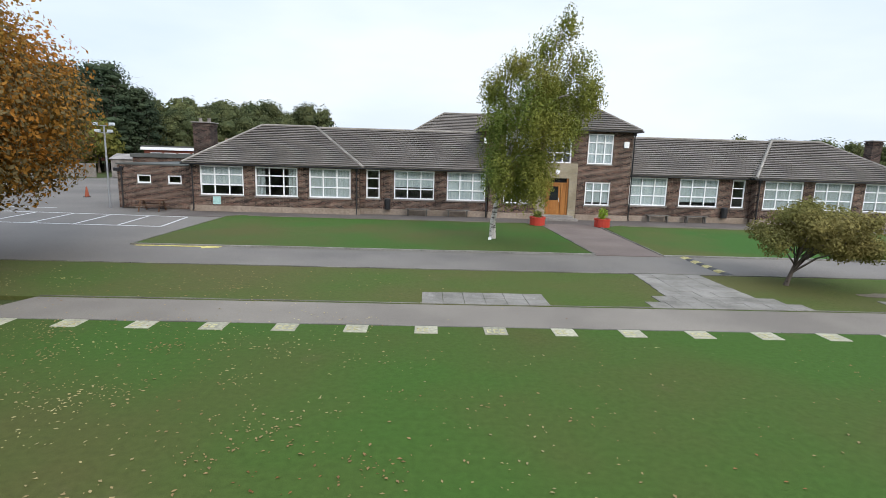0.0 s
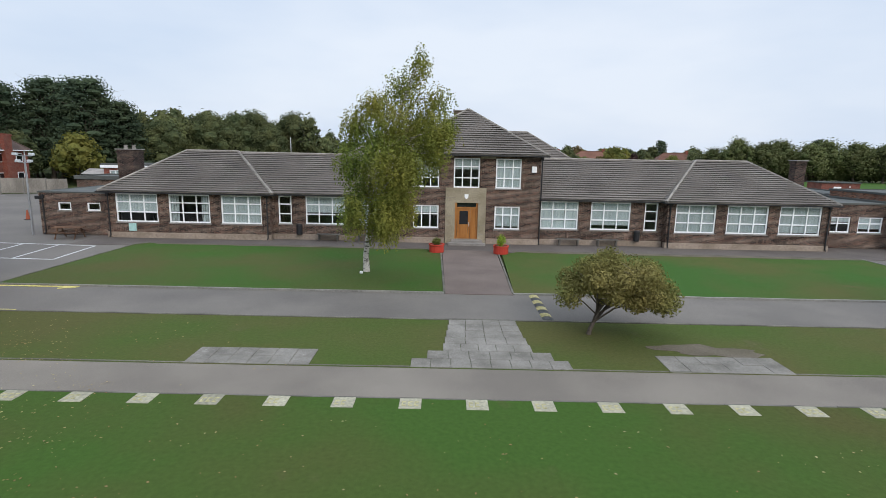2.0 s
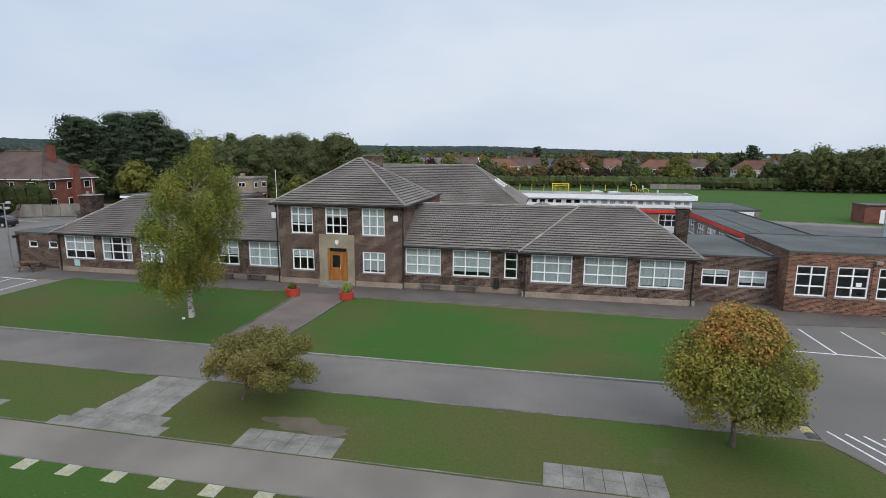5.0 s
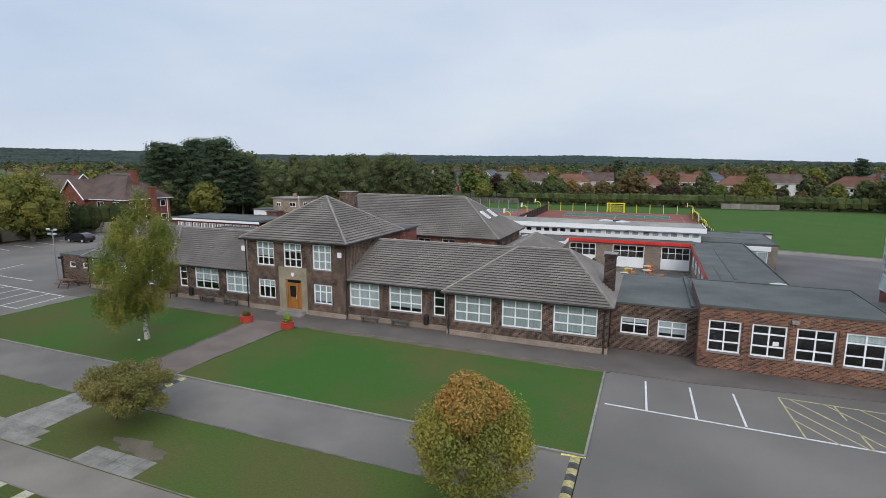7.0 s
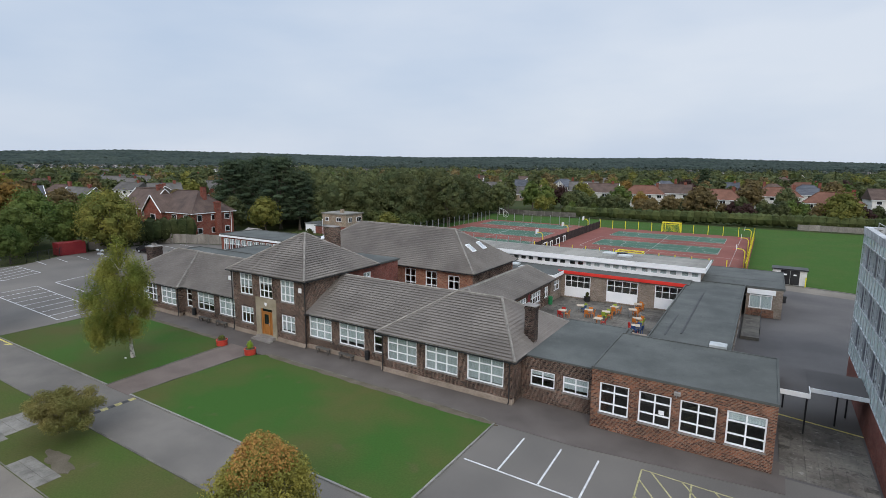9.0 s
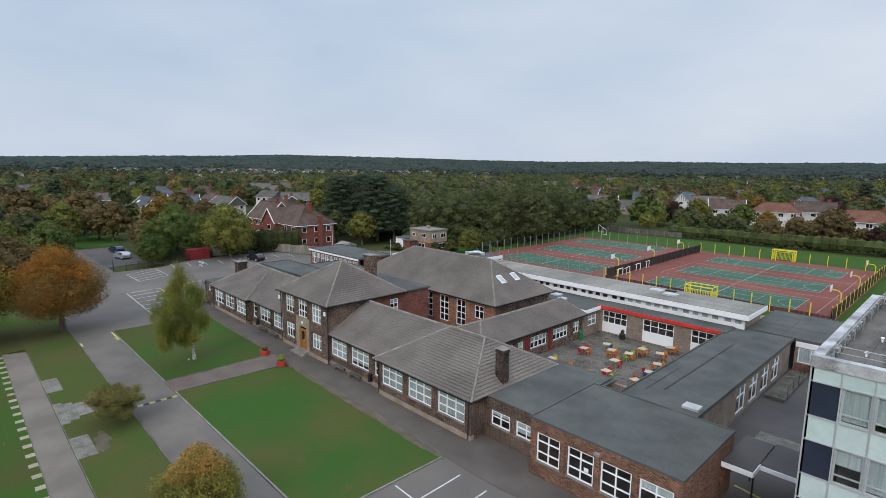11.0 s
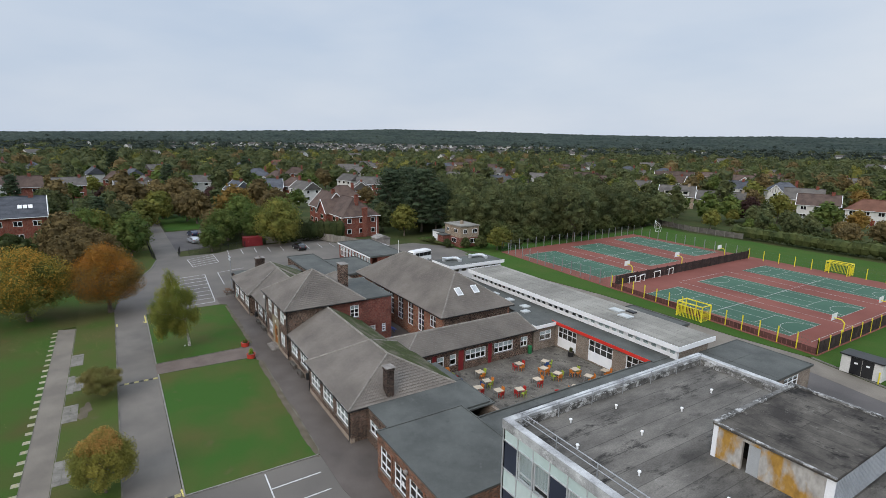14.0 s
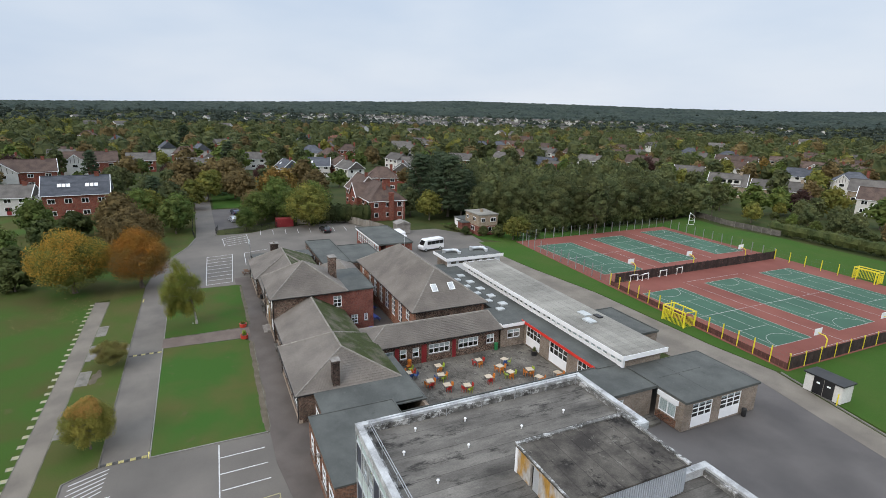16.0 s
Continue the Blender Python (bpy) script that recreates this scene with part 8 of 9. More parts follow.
        for side in (-1, 1):
            for i in range(max(1, cols - 1)):
                y = -d / 2 + d * (i + 0.5) / max(1, cols - 1)
                x = side * w / 2
                f = P("window", Solid().box(x - 0.04, x + 0.04, y - 0.6, y + 0.6, z, z + wh), UPVC)
                P("pane", Solid().box(x - 0.055, x + 0.055, y - 0.5, y + 0.5, z + 0.09, z + wh - 0.09), DARKGLASS, f)
    cx = w * 0.32
    P("chimney", Solid().box(cx - 0.5, cx + 0.5, -0.4, 0.4, h, h + rise + 0.9).box(cx - 0.56, cx + 0.56, -0.46, 0.46, h + rise + 0.75, h + rise + 0.9), HOUSE_BRICK if wall_mat is not BUFF_BRICK else BUFF_BRICK)
    P("door", Solid().box(-0.5, 0.5, -d / 2 - 0.05, -d / 2 + 0.02, 0, 2.05), MAROON)
    for k in range(skylights):
        x = -w * 0.25 + k * w * 0.42
        for j in range(3 if w > 14 else 1):
            xx = x + j * 1.0
            zz = z0 + rise * 0.5
            yy = -(d / 2 + o) * 0.5
            pn = P("skylight", Solid().box(xx - 0.4, xx + 0.4, -0.55, 0.55, 0.0, 0.12), WHITE, rf)
            pn.location = (0, yy, zz)
            pn.rotation_euler = (math.atan2(rise, d / 2 + o), 0, 0)
    return t


# named neighbours
house((-88.5, -3.6, 0), 14.5, 10, 6.2, 4.4, math.pi / 2 + 0.06, "gable", HOUSE_BRICK, SLATE, "red brick block with a slate roof and rooflights", gable=True, cols=4, skylights=2)
house((-97, -20, 0), 10, 8, 4.6, 3.0, 1.5, "gable", RENDER_WHITE, GREY_TILE, "white rendered house with a grey gable", gable=True)
rh = house((-64.6, 71.9, 0), 16.5, 10, 5.4, 4.4, 0.02, "hip", HOUSE_BRICK, BROWN_TILE, "red brick house with a brown hipped roof and white-trimmed gable", cols=4, gable_front=True)
part("side_chimney", Solid().box(8.25, 8.9, 0.2, 1.5, 0, 7.6).box(8.15, 9.0, 0.1, 1.6, 7.3, 7.5).mesh("side_chimney", HOUSE_BRICK), None, rh, "red brick chimney breast")
part("gutter", Solid().box(8.65, 8.76, -5.4, 5.4, 5.24, 5.36).mesh("gutter", WHITE), None, rh)
part("downpipe", Solid().box(8.25, 8.35, 4.3, 4.4, 0, 5.3).mesh("downpipe", WHITE), None, rh)
house((-80, 72, 0), 11, 8, 5.4, 4.4, 0.02, "hip", HOUSE_BRICK, BROWN_TILE, "red brick house wing with a brown roof", gable=True)
# buff flat-roofed house by the courts
bh = thing("caretaker_house", (-35.5, 89.3, 0), "buff brick flat-roofed house with white windows and a brick porch", "house")
part("wall", Solid().box(-38.8, -31.8, 86.9, 92.2, 0, 5.0), BUFF_BRICK, bh)
part("brick_base", Solid().box(-38.84, -31.76, 86.86, 92.24, 0, 2.3), SIDE_BRICK, bh)
flat_roof(bh, -38.8, -31.8, 86.9, 92.2, 5.15, FELT_PALE, over=0.2, lip=0.06)
part("porch", Solid().box(-38.9, -36.4, 84.8, 86.9, 0, 2.4), SIDE_BRICK, bh)
part("porch_roof", Solid().box(-39.1, -36.2, 84.6, 86.9, 2.4, 2.55), FELT, bh)
part("garage", Solid().box(-43.2, -39.0, 86.0, 90.5, 0, 2.6), WHITE, bh, "white garage")
part("garage_roof", Solid().box(-43.4, -38.9, 85.8, 90.7, 2.6, 2.75), FELT, bh)
for (a, b, z0, z1, face, ax) in ((87.6, 88.7, 3.3, 4.3, -31.8, "y"), (90.2, 91.7, 3.3, 4.3, -31.8, "y"), (89.6, 91.6, 0.9, 2.0, -31.8, "y"), (-37.9, -36.9, 3.4, 4.2, 86.9, "x"), (-34.6, -33.2, 3.4, 4.3, 86.9, "x"), (-35.6, -33.6, 0.9, 2.0, 86.86, "x")):
    s = Solid().box(face - 0.02, face + 0.05, a, b, z0, z1) if ax == "y" else Solid().box(a, b, face - 0.05, face + 0.02, z0, z1)
    f = part("window", s, UPVC, bh)
    m = (a + b) / 2
    for p, q in ((a + 0.08, m - 0.04), (m + 0.04, b - 0.08)):
        s = Solid().box(face + 0.04, face + 0.06, p, q, z0 + 0.08, z1 - 0.08) if ax == "y" else Solid().box(p, q, face - 0.06, face - 0.04, z0 + 0.08, z1 - 0.08)
        part("pane", s, DARKGLASS, f)
part("chimney", Solid().box(-35.6, -34.9, 89.2, 89.8, 5.1, 5.9), BUFF_BRICK, bh)

# streets of houses: a few built, then copied
HP = [house((-92, 228, 0), 12, 7.5, 5.0, 3.0, 0.7, "gable", RENDER_WHITE, GREY_TILE, "white rendered house with a grey tiled roof", gable=True),
      house((-100, 268, 0), 12, 9, 5.2, 3.6, 0.3, "hip", RENDER_WHITE, BROWN_TILE, "white rendered house with a brown hipped roof", gable=True, timber=True),
      house((58, 262, 0), 13, 10, 5.0, 4.0, 0.2, "hip", RENDER_WHITE, SLATE, "white rendered villa with a slate hipped roof"),
      house((30, 205, 0), 15, 8, 5.0, 3.4, 0.05, "hip", RENDER_WHITE, RED_TILE, "white rendered semi-detached pair with a red tiled roof", cols=4),
      house((-155, 84, 0), 11, 8, 5.0, 3.6, 0.4, "hip", HOUSE_BRICK, BROWN_TILE, "red brick house with a brown hipped roof"),
      house((-130, 104, 0), 11, 8, 5.0, 3.2, -0.4, "gable", HOUSE_BRICK, GREY_TILE, "brick house with a grey gabled roof", gable=True),
      house((-150, 60, 0), 10, 8, 4.6, 3.6, 0.2, "gable", RENDER_WHITE, SLATE, "white house with a blue-grey slate roof", gable=True, skylights=1),
      house((-85, 330, 0), 10, 8, 4.8, 2.6, 0.5, "gable", BUFF_BRICK, BROWN_TILE, "buff brick house with a low brown gable", gable=True)]
LP = [house((-240, 150, 0), 12, 7.5, 5.0, 3.0, 0.35, "gable", RENDER_WHITE, GREY_TILE, "white rendered house with a grey tiled roof", gable=True, lite=True),
      house((-230, 250, 0), 12, 9, 5.2, 3.6, 0.3, "hip", RENDER_WHITE, BROWN_TILE, "white rendered house with a brown hipped roof", gable=True, timber=True, lite=True),
      house((-150, 330, 0), 13, 10, 5.0, 4.0, 0.2, "hip", RENDER_WHITE, SLATE, "white rendered villa with a slate hipped roof", lite=True),
      house((60, 330, 0), 15, 8, 5.0, 3.4, 0.05, "hip", RENDER_WHITE, RED_TILE, "white rendered semi-detached pair with a red tiled roof", cols=4, lite=True),
      house((-260, 60, 0), 11, 8, 5.0, 3.6, 0.4, "hip", HOUSE_BRICK, BROWN_TILE, "red brick house with a brown hipped roof", lite=True),
      house((-250, 100, 0), 11, 8, 5.0, 3.2, -0.4, "gable", HOUSE_BRICK, GREY_TILE, "brick house with a grey gabled roof", gable=True, lite=True),
      house((-270, 10, 0), 10, 8, 4.6, 3.6, 0.2, "gable", RENDER_WHITE, SLATE, "white house with a blue-grey slate roof", gable=True, skylights=1, lite=True),
      house((-20, 350, 0), 10, 8, 4.8, 2.6, 0.5, "gable", BUFF_BRICK, BROWN_TILE, "buff brick house with a low brown gable", gable=True, lite=True)]
HP += [house((-60, 212, 0), 13, 8.5, 4.4, 4.2, 0.55, "gable", BUFF_BRICK, GREY_TILE, "chalet house with a steep grey roof and a white dormer", gable=True, gable_front=False, storeys=1, cols=3),
       house((-115, 290, 0), 20, 10, 5.6, 4.0, 0.6, "gable", HOUSE_BRICK, BROWN_TILE, "red brick villa with white timbered gables", gable=True, gable_front=True, timber=True, cols=4),
       house((-46, 268, 0), 14, 11, 5.2, 4.0, 0.5, "hip", RENDER_WHITE, SLATE, "white house with a slate roof and a timbered gable", gable_front=True, timber=True),
       house((-51, 231, 0), 20, 8, 2.8, 3.4, 0.45, "gable", BUFF_BRICK, GREY_TILE, "long bungalow with a low grey tiled roof", gable=True, storeys=1, cols=4)]
part("dormer", Solid().box(-4.6, 4.6, -3.9, -0.8, 5.0, 6.7).mesh("dormer", RENDER_WHITE), None, HP[8], "white dormer")
part("dormer_roof", Solid().box(-4.8, 4.8, -4.2, -0.6, 6.7, 6.9).mesh("dormer_roof", GREY_TILE), None, HP[8])
for i in range(4):
    part("dormer_window", Solid().box(-4.2 + 2.2 * i, -2.6 + 2.2 * i, -3.95, -3.88, 5.4, 6.5).mesh("dormer_window", DARKGLASS), None, HP[8])
LP += [house((-300, 180, 0), 13, 8.5, 4.4, 4.2, 0.55, "gable", BUFF_BRICK, GREY_TILE, "chalet house with a steep grey roof", gable=True, storeys=1, lite=True),
       house((-308, 277, 0), 20, 10, 5.6, 4.0, 0.9, "gable", HOUSE_BRICK, BROWN_TILE, "red brick villa with white timbered gables", gable=True, gable_front=True, timber=True, cols=4, lite=True),
       house((-266, 201, 0), 14, 11, 5.2, 4.2, 1.0, "hip", RENDER_WHITE, SLATE, "white house with a slate roof and a timbered gable", gable_front=True, timber=True, lite=True),
       house((-88, 364, 0), 26, 9, 2.8, 3.4, 0.4, "gable", BUFF_BRICK, BROWN_TILE, "long bungalow with a low brown tiled roof", gable=True, storeys=1, cols=5, lite=True)]
spots = [(1, -14, 224, 0.4), (7, -126, 344, 0.5), (7, -117, 352, 0.5), (7, -108, 360, 0.5), (7, -99, 368, 0.5), (5, -152, 304, 0.6), (6, -218, 346, 0.7), (3, -294, 448, 0.7), (0, -238, 430, 0.7), (2, -214, 488, 0.6),
         (9, -182, -15, 1.7), (9, -149, -30, 1.75), (5, -192, 3, 1.6), (0, -191, 50, 1.45), (2, -222, 84, 1.3), (6, -157, 74, 1.35), (4, -234, 108, 1.3), (0, -141, 84, 0.2), (5, -153, 118, 1.2), (8, -262, 152, 1.2), (5, -282, 178, 1.1),
         (10, -248, 206, 1.1), (10, -244, 218, 1.05), (9, -246, 232, 1.0), (5, -206, 228, 1.0), (4, -199, 246, 1.0), (11, -258, -50, 1.8), (8, -30, 250, 0.4), (10, 4, 262, 0.3), (9, -75, 300, 0.5), (11, -140, 262, 0.6), (9, -200, 292, 0.8),
         (3, 62, 204, -0.05), (3, 96, 208, -0.1), (3, 128, 206, 0.1), (3, 2, 226, 0.2), (1, 12, 236, 0.1), (3, 48, 240, 0), (1, 80, 236, 0.2), (2, 112, 242, 0), (1, -135, 240, 0.6),
         (7, -70, 326, 0.5), (1, -170, 262, 0.7), (4, -186, 196, 0.8), (5, -170, 178, 0.5), (1, -212, 205, 0.6), (0, -200, 228, 0.3), (0, -150, 220, 0.4), (5, -118, 176, 0.4), (5, -168, 150, 1.1),
         (4, -110, 88, 1.3), (5, -164, 24, 1.5), (4, -222, 20, 1.5), (5, -215, -30, 1.6), (4, -150, -52, 0.2), (0, -118, -56, 0.0), (5, -190, 30, 0.1), (4, -185, -40, 0.3), (0, -176, 118, 0.2), (4, -205, 90, 0.3), (3, 160, 210, 0.1), (2, 170, 250, 0.2)]
taken = [(x, y) for _, x, y, _ in spots] + [(o.location.x, o.location.y) for o in HP + LP] + [(-88, -3), (-97, -20), (-64.6, 71.9), (-82, 72), (-36, 89)]
for k, x, y, a in spots:
    near = math.hypot(x - 50, y - 20) < 215
    copy_thing((HP if near else LP)[k], pose(x, y, 0, 0, 0, math.degrees(a)))
rnd = random.Random(77)
for _ in range(900):
    az, r = rnd.uniform(35, 200), rnd.uniform(170, 480)
    x, y = 40 + r * math.cos(radians(az)), 40 + r * math.sin(radians(az))
    if (x > -95 and y < 190) or (x > -60 and y < 240 and x < 180) or any((x - p) ** 2 + (y - q) ** 2 < 21 ** 2 for p, q in taken) or len(taken) > 138:
        continue
    taken.append((x, y))
    copy_thing(LP[rnd.choice((0, 1, 2, 3, 4, 5, 5, 4, 6, 7))], pose(x, y, 0, 0, 0, rnd.choice((10, 100, 25, 190)) + rnd.uniform(-15, 15)))

# ---- garden trees among the houses ----
def on_lawn(x, y):
    """True on the open garden before a house."""
    for p, q in taken:
        ux, uy = 70 - p, 10 - q
        k = math.hypot(ux, uy)
        a, b = ((x - p) * ux + (y - q) * uy) / k, ((x - p) * uy - (y - q) * ux) / k
        if q > 185 and 0 < a < 17 and abs(b) < 6.5:
            return True
    return False


rnd = random.Random(78)
mid = []
for _ in range(9000):
    az, r = rnd.uniform(28, 205), 95 + 235 * math.sqrt(rnd.random())
    x, y = 40 + r * math.cos(radians(az)), 40 + r * math.sin(radians(az))
    if (-62 < x < 190 and y < 169) or (x > -64 and y < 164) or (-120 < x < -48 and 20 < y < 47) or (-96 < x < -60 and -24 < y < 14) or (-90 < x < -52 and 60 < y < 82):
        continue
    if any((x - p) ** 2 + (y - q) ** 2 < 9.5 ** 2 for p, q in taken) or any((x - p) ** 2 + (y - q) ** 2 < 7.6 ** 2 for p, q in mid):
        continue
    if on_lawn(x, y):
        continue
    mid.append((x, y))
    if len(mid) > 500:
        break
for x, y in mid:
    k = rnd.choices(("oak", "green", "yellow", "brown", "rust", "purple", "pine", "shrub", "poplar"), (40, 20, 11, 14, 3, 4, 3, 5, 3))[0]
    s = rnd.uniform(0.82, 1.28) * (0.76 if k in ("oak", "pine", "poplar") else 1.0)
    far = math.hypot(x - 40, y - 30) > 165 or (x < -110 and y < 130)
    plant_tree(LITE.get(k, k) if far else k, x, y, s, s * rnd.uniform(0.85, 1.1))


# ---- far woods to the horizon ----
def far_woods(name, leaf, n, seed, label, r0, r1, size):
    rng = np.random.default_rng(seed)
    az = np.radians(rng.uniform(20, 212, n))
    r = np.sqrt(rng.uniform(r0 ** 2, r1 ** 2, n)) if r1 < 900 else r0 + (r1 - r0) * rng.random(n) ** 1.25
    vs, fs = [], []
    nu, nv = (7, 4) if r0 < 500 else (6, 3)
    c = 0
    for a, q in zip(az, r):
        x, y = 40 + q * math.cos(a), 40 + q * math.sin(a)
        if q < 560 and any((x - p) ** 2 + (y - w) ** 2 < 8.5 ** 2 for p, w in taken):
            continue
        s = size * rng.uniform(0.6, 1.25)
        hh = s * (rng.uniform(0.85, 1.3) if q < 700 else rng.uniform(0.75, 0.95))
        g = hill(math.hypot(x, y - 40), math.atan2(y - 40, x)) - 0.2
        if q > 700:
            hh *= rng.uniform(0.7, 1.25)
        wob = rng.uniform(0.72, 1.15, (nv + 1, nu))
        for j in range(nv + 1):
            for i in range(nu):
                ph = math.pi * j / nv
                k = wob[j, i]
                vs.append((x + s * k * math.cos(2 * math.pi * i / nu + j * 0.4) * math.sin(ph) , y + s * k * math.sin(2 * math.pi * i / nu + j * 0.4) * math.sin(ph), g + hh * (0.95 + k * math.cos(ph))))
        fs += [(c + j * nu + i, c + (j + 1) * nu + i, c + (j + 1) * nu + (i + 1) % nu, c + j * nu + (i + 1) % nu) for j in range(nv) for i in range(nu)]
        c += nu * (nv + 1)
        # loose clumps that break the outline
        m = 48 if q < 700 else 9
        d = rng.normal(size=(m, 3))
        d /= np.linalg.norm(d, axis=1)[:, None]
        d[:, 2] = np.abs(d[:, 2])
        p = np.array([x, y, g + hh * 0.95]) + d * np.array([s, s, hh]) * rng.uniform(0.88, 1.2, m)[:, None]
        nr = d + rng.normal(size=(m, 3)) * 0.5
        t = np.cross(nr, rng.normal(size=(m, 3)))
        t /= np.linalg.norm(t, axis=1)[:, None]
        b = np.cross(nr / np.linalg.norm(nr, axis=1)[:, None], t)
        e = s * (0.15 if q < 700 else 0.30)
        quad = np.stack([p - t * e, p - b * e * 0.7, p + t * e, p + b * e * 0.7], 1).reshape(-1, 3)
        vs += [tuple(z) for z in quad]
        fs += [(c + 4 * i, c + 4 * i + 1, c + 4 * i + 2, c + 4 * i + 3) for i in range(m)]
        c += 4 * m
    ob = new(name, mesh_of(name, vs, fs, leaf))
    return tagged(ob, label, "woodland", kind="stuff")


far_woods("far_oak_woods", LEAF_OAK, 2700, 1, "dark green trees among distant suburbs", 265, 760, 4.6)
far_woods("far_green_woods", LEAF_HEDGE, 1000, 2, "mid green trees among distant suburbs", 265, 760, 4.2)
far_woods("far_brown_woods", LEAF_BROWN, 430, 3, "brown autumn trees among distant suburbs", 265, 760, 4.4)
far_woods("far_yellow_woods", LEAF_YELLOW, 520, 4, "yellowing trees among distant suburbs", 265, 760, 4.2)
# the blue cast of far air is painted into the canopy colour
HAZE_CANOPY = mat("haze_tinted_canopy", (0.015, 0.026, 0.022), (0.036, 0.048, 0.037), big=0.012, fine=0.08, rough=0.9, bump=0.0, spec=0.1, speck=0.35)


def wooded_hills():
    """The crowns of far woods closing over the plain and the hills, seen as one uneven canopy."""
    rng = np.random.default_rng(17)
    az = np.radians(np.arange(14.0, 222.0, 0.16))
    rs = [1950.0]
    while rs[-1] < 3900:
        rs.append(rs[-1] * 1.0105)
    verts = []
    for j, r in enumerate(rs):
        for i, a in enumerate(az):
            q = r * (1 + 0.004 * rng.uniform(-1, 1))
            x, y = q * math.cos(a), 40 + q * math.sin(a)
            clear = noise.noise((x / 210.0, y / 210.0, 3.0)) + 0.5 * noise.noise((x / 70.0, y / 70.0, 8.0))
            lift = 8.5 + 6.0 * noise.noise((x / 26.0, y / 26.0, 0.0)) + rng.uniform(-1.6, 2.2)
            edge = min(1.0, j / 4.0) * (1.0 if clear > -0.34 or r > 2300 else 0.0)
            verts.append((x, y, hill(q, a) - 0.6 + lift * edge))
    n = len(az)
    faces = [(j * n + i, (j + 1) * n + i, (j + 1) * n + i + 1, j * n + i + 1) for j in range(len(rs) - 1) for i in range(n - 1)]
    ob = new("wooded_hills", mesh_of("wooded_hills", verts, faces, HAZE_CANOPY))
    return tagged(ob, "dark wooded hills along the horizon, haze-blue put into their colour", "woodland", kind="stuff")


wooded_hills()
# these woods carry the haze-tinted leaf colour
far_woods("far_pine_woods", LEAF_FAR_HAZE, 5200, 5, "dark wooded plain below the hills, haze tint in its leaf colour", 720, 2500, 6.4)
far_woods("horizon_woods", LEAF_OAK, 2600, 6, "green woods toward the horizon", 680, 1700, 5.4)


def far_houses(n, seed):
    """Small pale houses of the distant town, past counting."""
    rng = np.random.default_rng(seed)
    wallv, wallf, roofv, rooff = [], [], [], []
    for _ in range(n):
        az, q = radians(rng.uniform(60, 200)), rng.uniform(480, 1500)
        if rng.random() < 0.72:
            az, q = radians(rng.normal(154, 9)), rng.uniform(760, 1750)
        x, y, a = 40 + q * math.cos(az), 40 + q * math.sin(az), rng.uniform(0, 3.14)
        w, d, h, ri = rng.uniform(5, 8), rng.uniform(4, 5), rng.uniform(5, 6.5), rng.uniform(2.5, 3.5)
        z = 1.5
        R = lambda u, v2, zz: (x + u * math.cos(a) - v2 * math.sin(a), y + u * math.sin(a) + v2 * math.cos(a), zz)
        k = len(wallv)
        wallv += [R(-w, -d, -0.2), R(w, -d, -0.2), R(w, d, -0.2), R(-w, d, -0.2), R(-w, -d, h + z), R(w, -d, h + z), R(w, d, h + z), R(-w, d, h + z), R(-w, 0, h + z + ri), R(w, 0, h + z + ri)]
        wallf += [(k, k + 1, k + 5, k + 4), (k + 2, k + 3, k + 7, k + 6), (k + 1, k + 2, k + 6, k + 9, k + 5), (k + 3, k, k + 4, k + 8, k + 7)]
        k = len(roofv)
        roofv += [R(-w - 0.3, -d - 0.4, h + z - 0.1), R(w + 0.3, -d - 0.4, h + z - 0.1), R(w + 0.3, 0, h + z + ri + 0.1), R(-w - 0.3, 0, h + z + ri + 0.1), R(w + 0.3, d + 0.4, h + z - 0.1), R(-w - 0.3, d + 0.4, h + z - 0.1)]
        rooff += [(k, k + 1, k + 2, k + 3), (k + 3, k + 2, k + 4, k + 5)]
    t = thing("distant_town", (-400, 500, 0), "pale houses of the distant town among trees", "houses", kind="stuff")
    part("walls", mesh_of("walls", [(x + 400, y - 500, z) for x, y, z in wallv], wallf, RENDER_WHITE), None, t, kind="stuff")
    part("roofs", mesh_of("roofs", [(x + 400, y - 500, z) for x, y, z in roofv], rooff, GREY_TILE), None, t, kind="stuff")


far_houses(420, 9)


# ---- courtyard ----
yard = tagged(new("courtyard_paving"), "stained grey slab courtyard with patches of moss", "paving", kind="structure")
yard.location = (31, 54, -0.03)
random.seed(21)
for i in range(15):
    for j in range(20):
        slab_object("slab", yard, 24.35 + 0.93 * i, 25.28 + 0.93 * i, 44.1 + 0.955 * j, 45.055 + 0.955 * j, 0.0, YARDSLAB)
sheet("courtyard_bed", [(24.3, 44.0), (38.4, 44.0), (38.4, 63.3), (24.3, 63.3)], -0.03, KERB_DARK, "dark joints of the courtyard paving", "paving")
sheet("hall_court", [(12.3, 43.0), (17.8, 43.0), (17.8, 50.1), (2.8, 50.1), (2.8, 46.6), (12.3, 46.6)], -0.02, APRON, "dark asphalt court beside the hall", "asphalt")

CHAIR_COL = {"red": mat("red_plastic", (0.36, 0.025, 0.02), rough=0.4, bump=0.0, speck=0.05), "orange": mat("orange_plastic", (0.50, 0.16, 0.03), rough=0.4, bump=0.0, speck=0.05),
             "lime": mat("lime_plastic", (0.26, 0.33, 0.04), rough=0.4, bump=0.0, speck=0.05), "blue": mat("blue_plastic", (0.03, 0.07, 0.20), rough=0.4, bump=0.0, speck=0.05)}
TABLETOP = mat("pale_laminate", (0.40, 0.33, 0.24), (0.48, 0.40, 0.30), big=1.5, fine=10, rough=0.4, bump=0.0, speck=0.06, each=0.08)


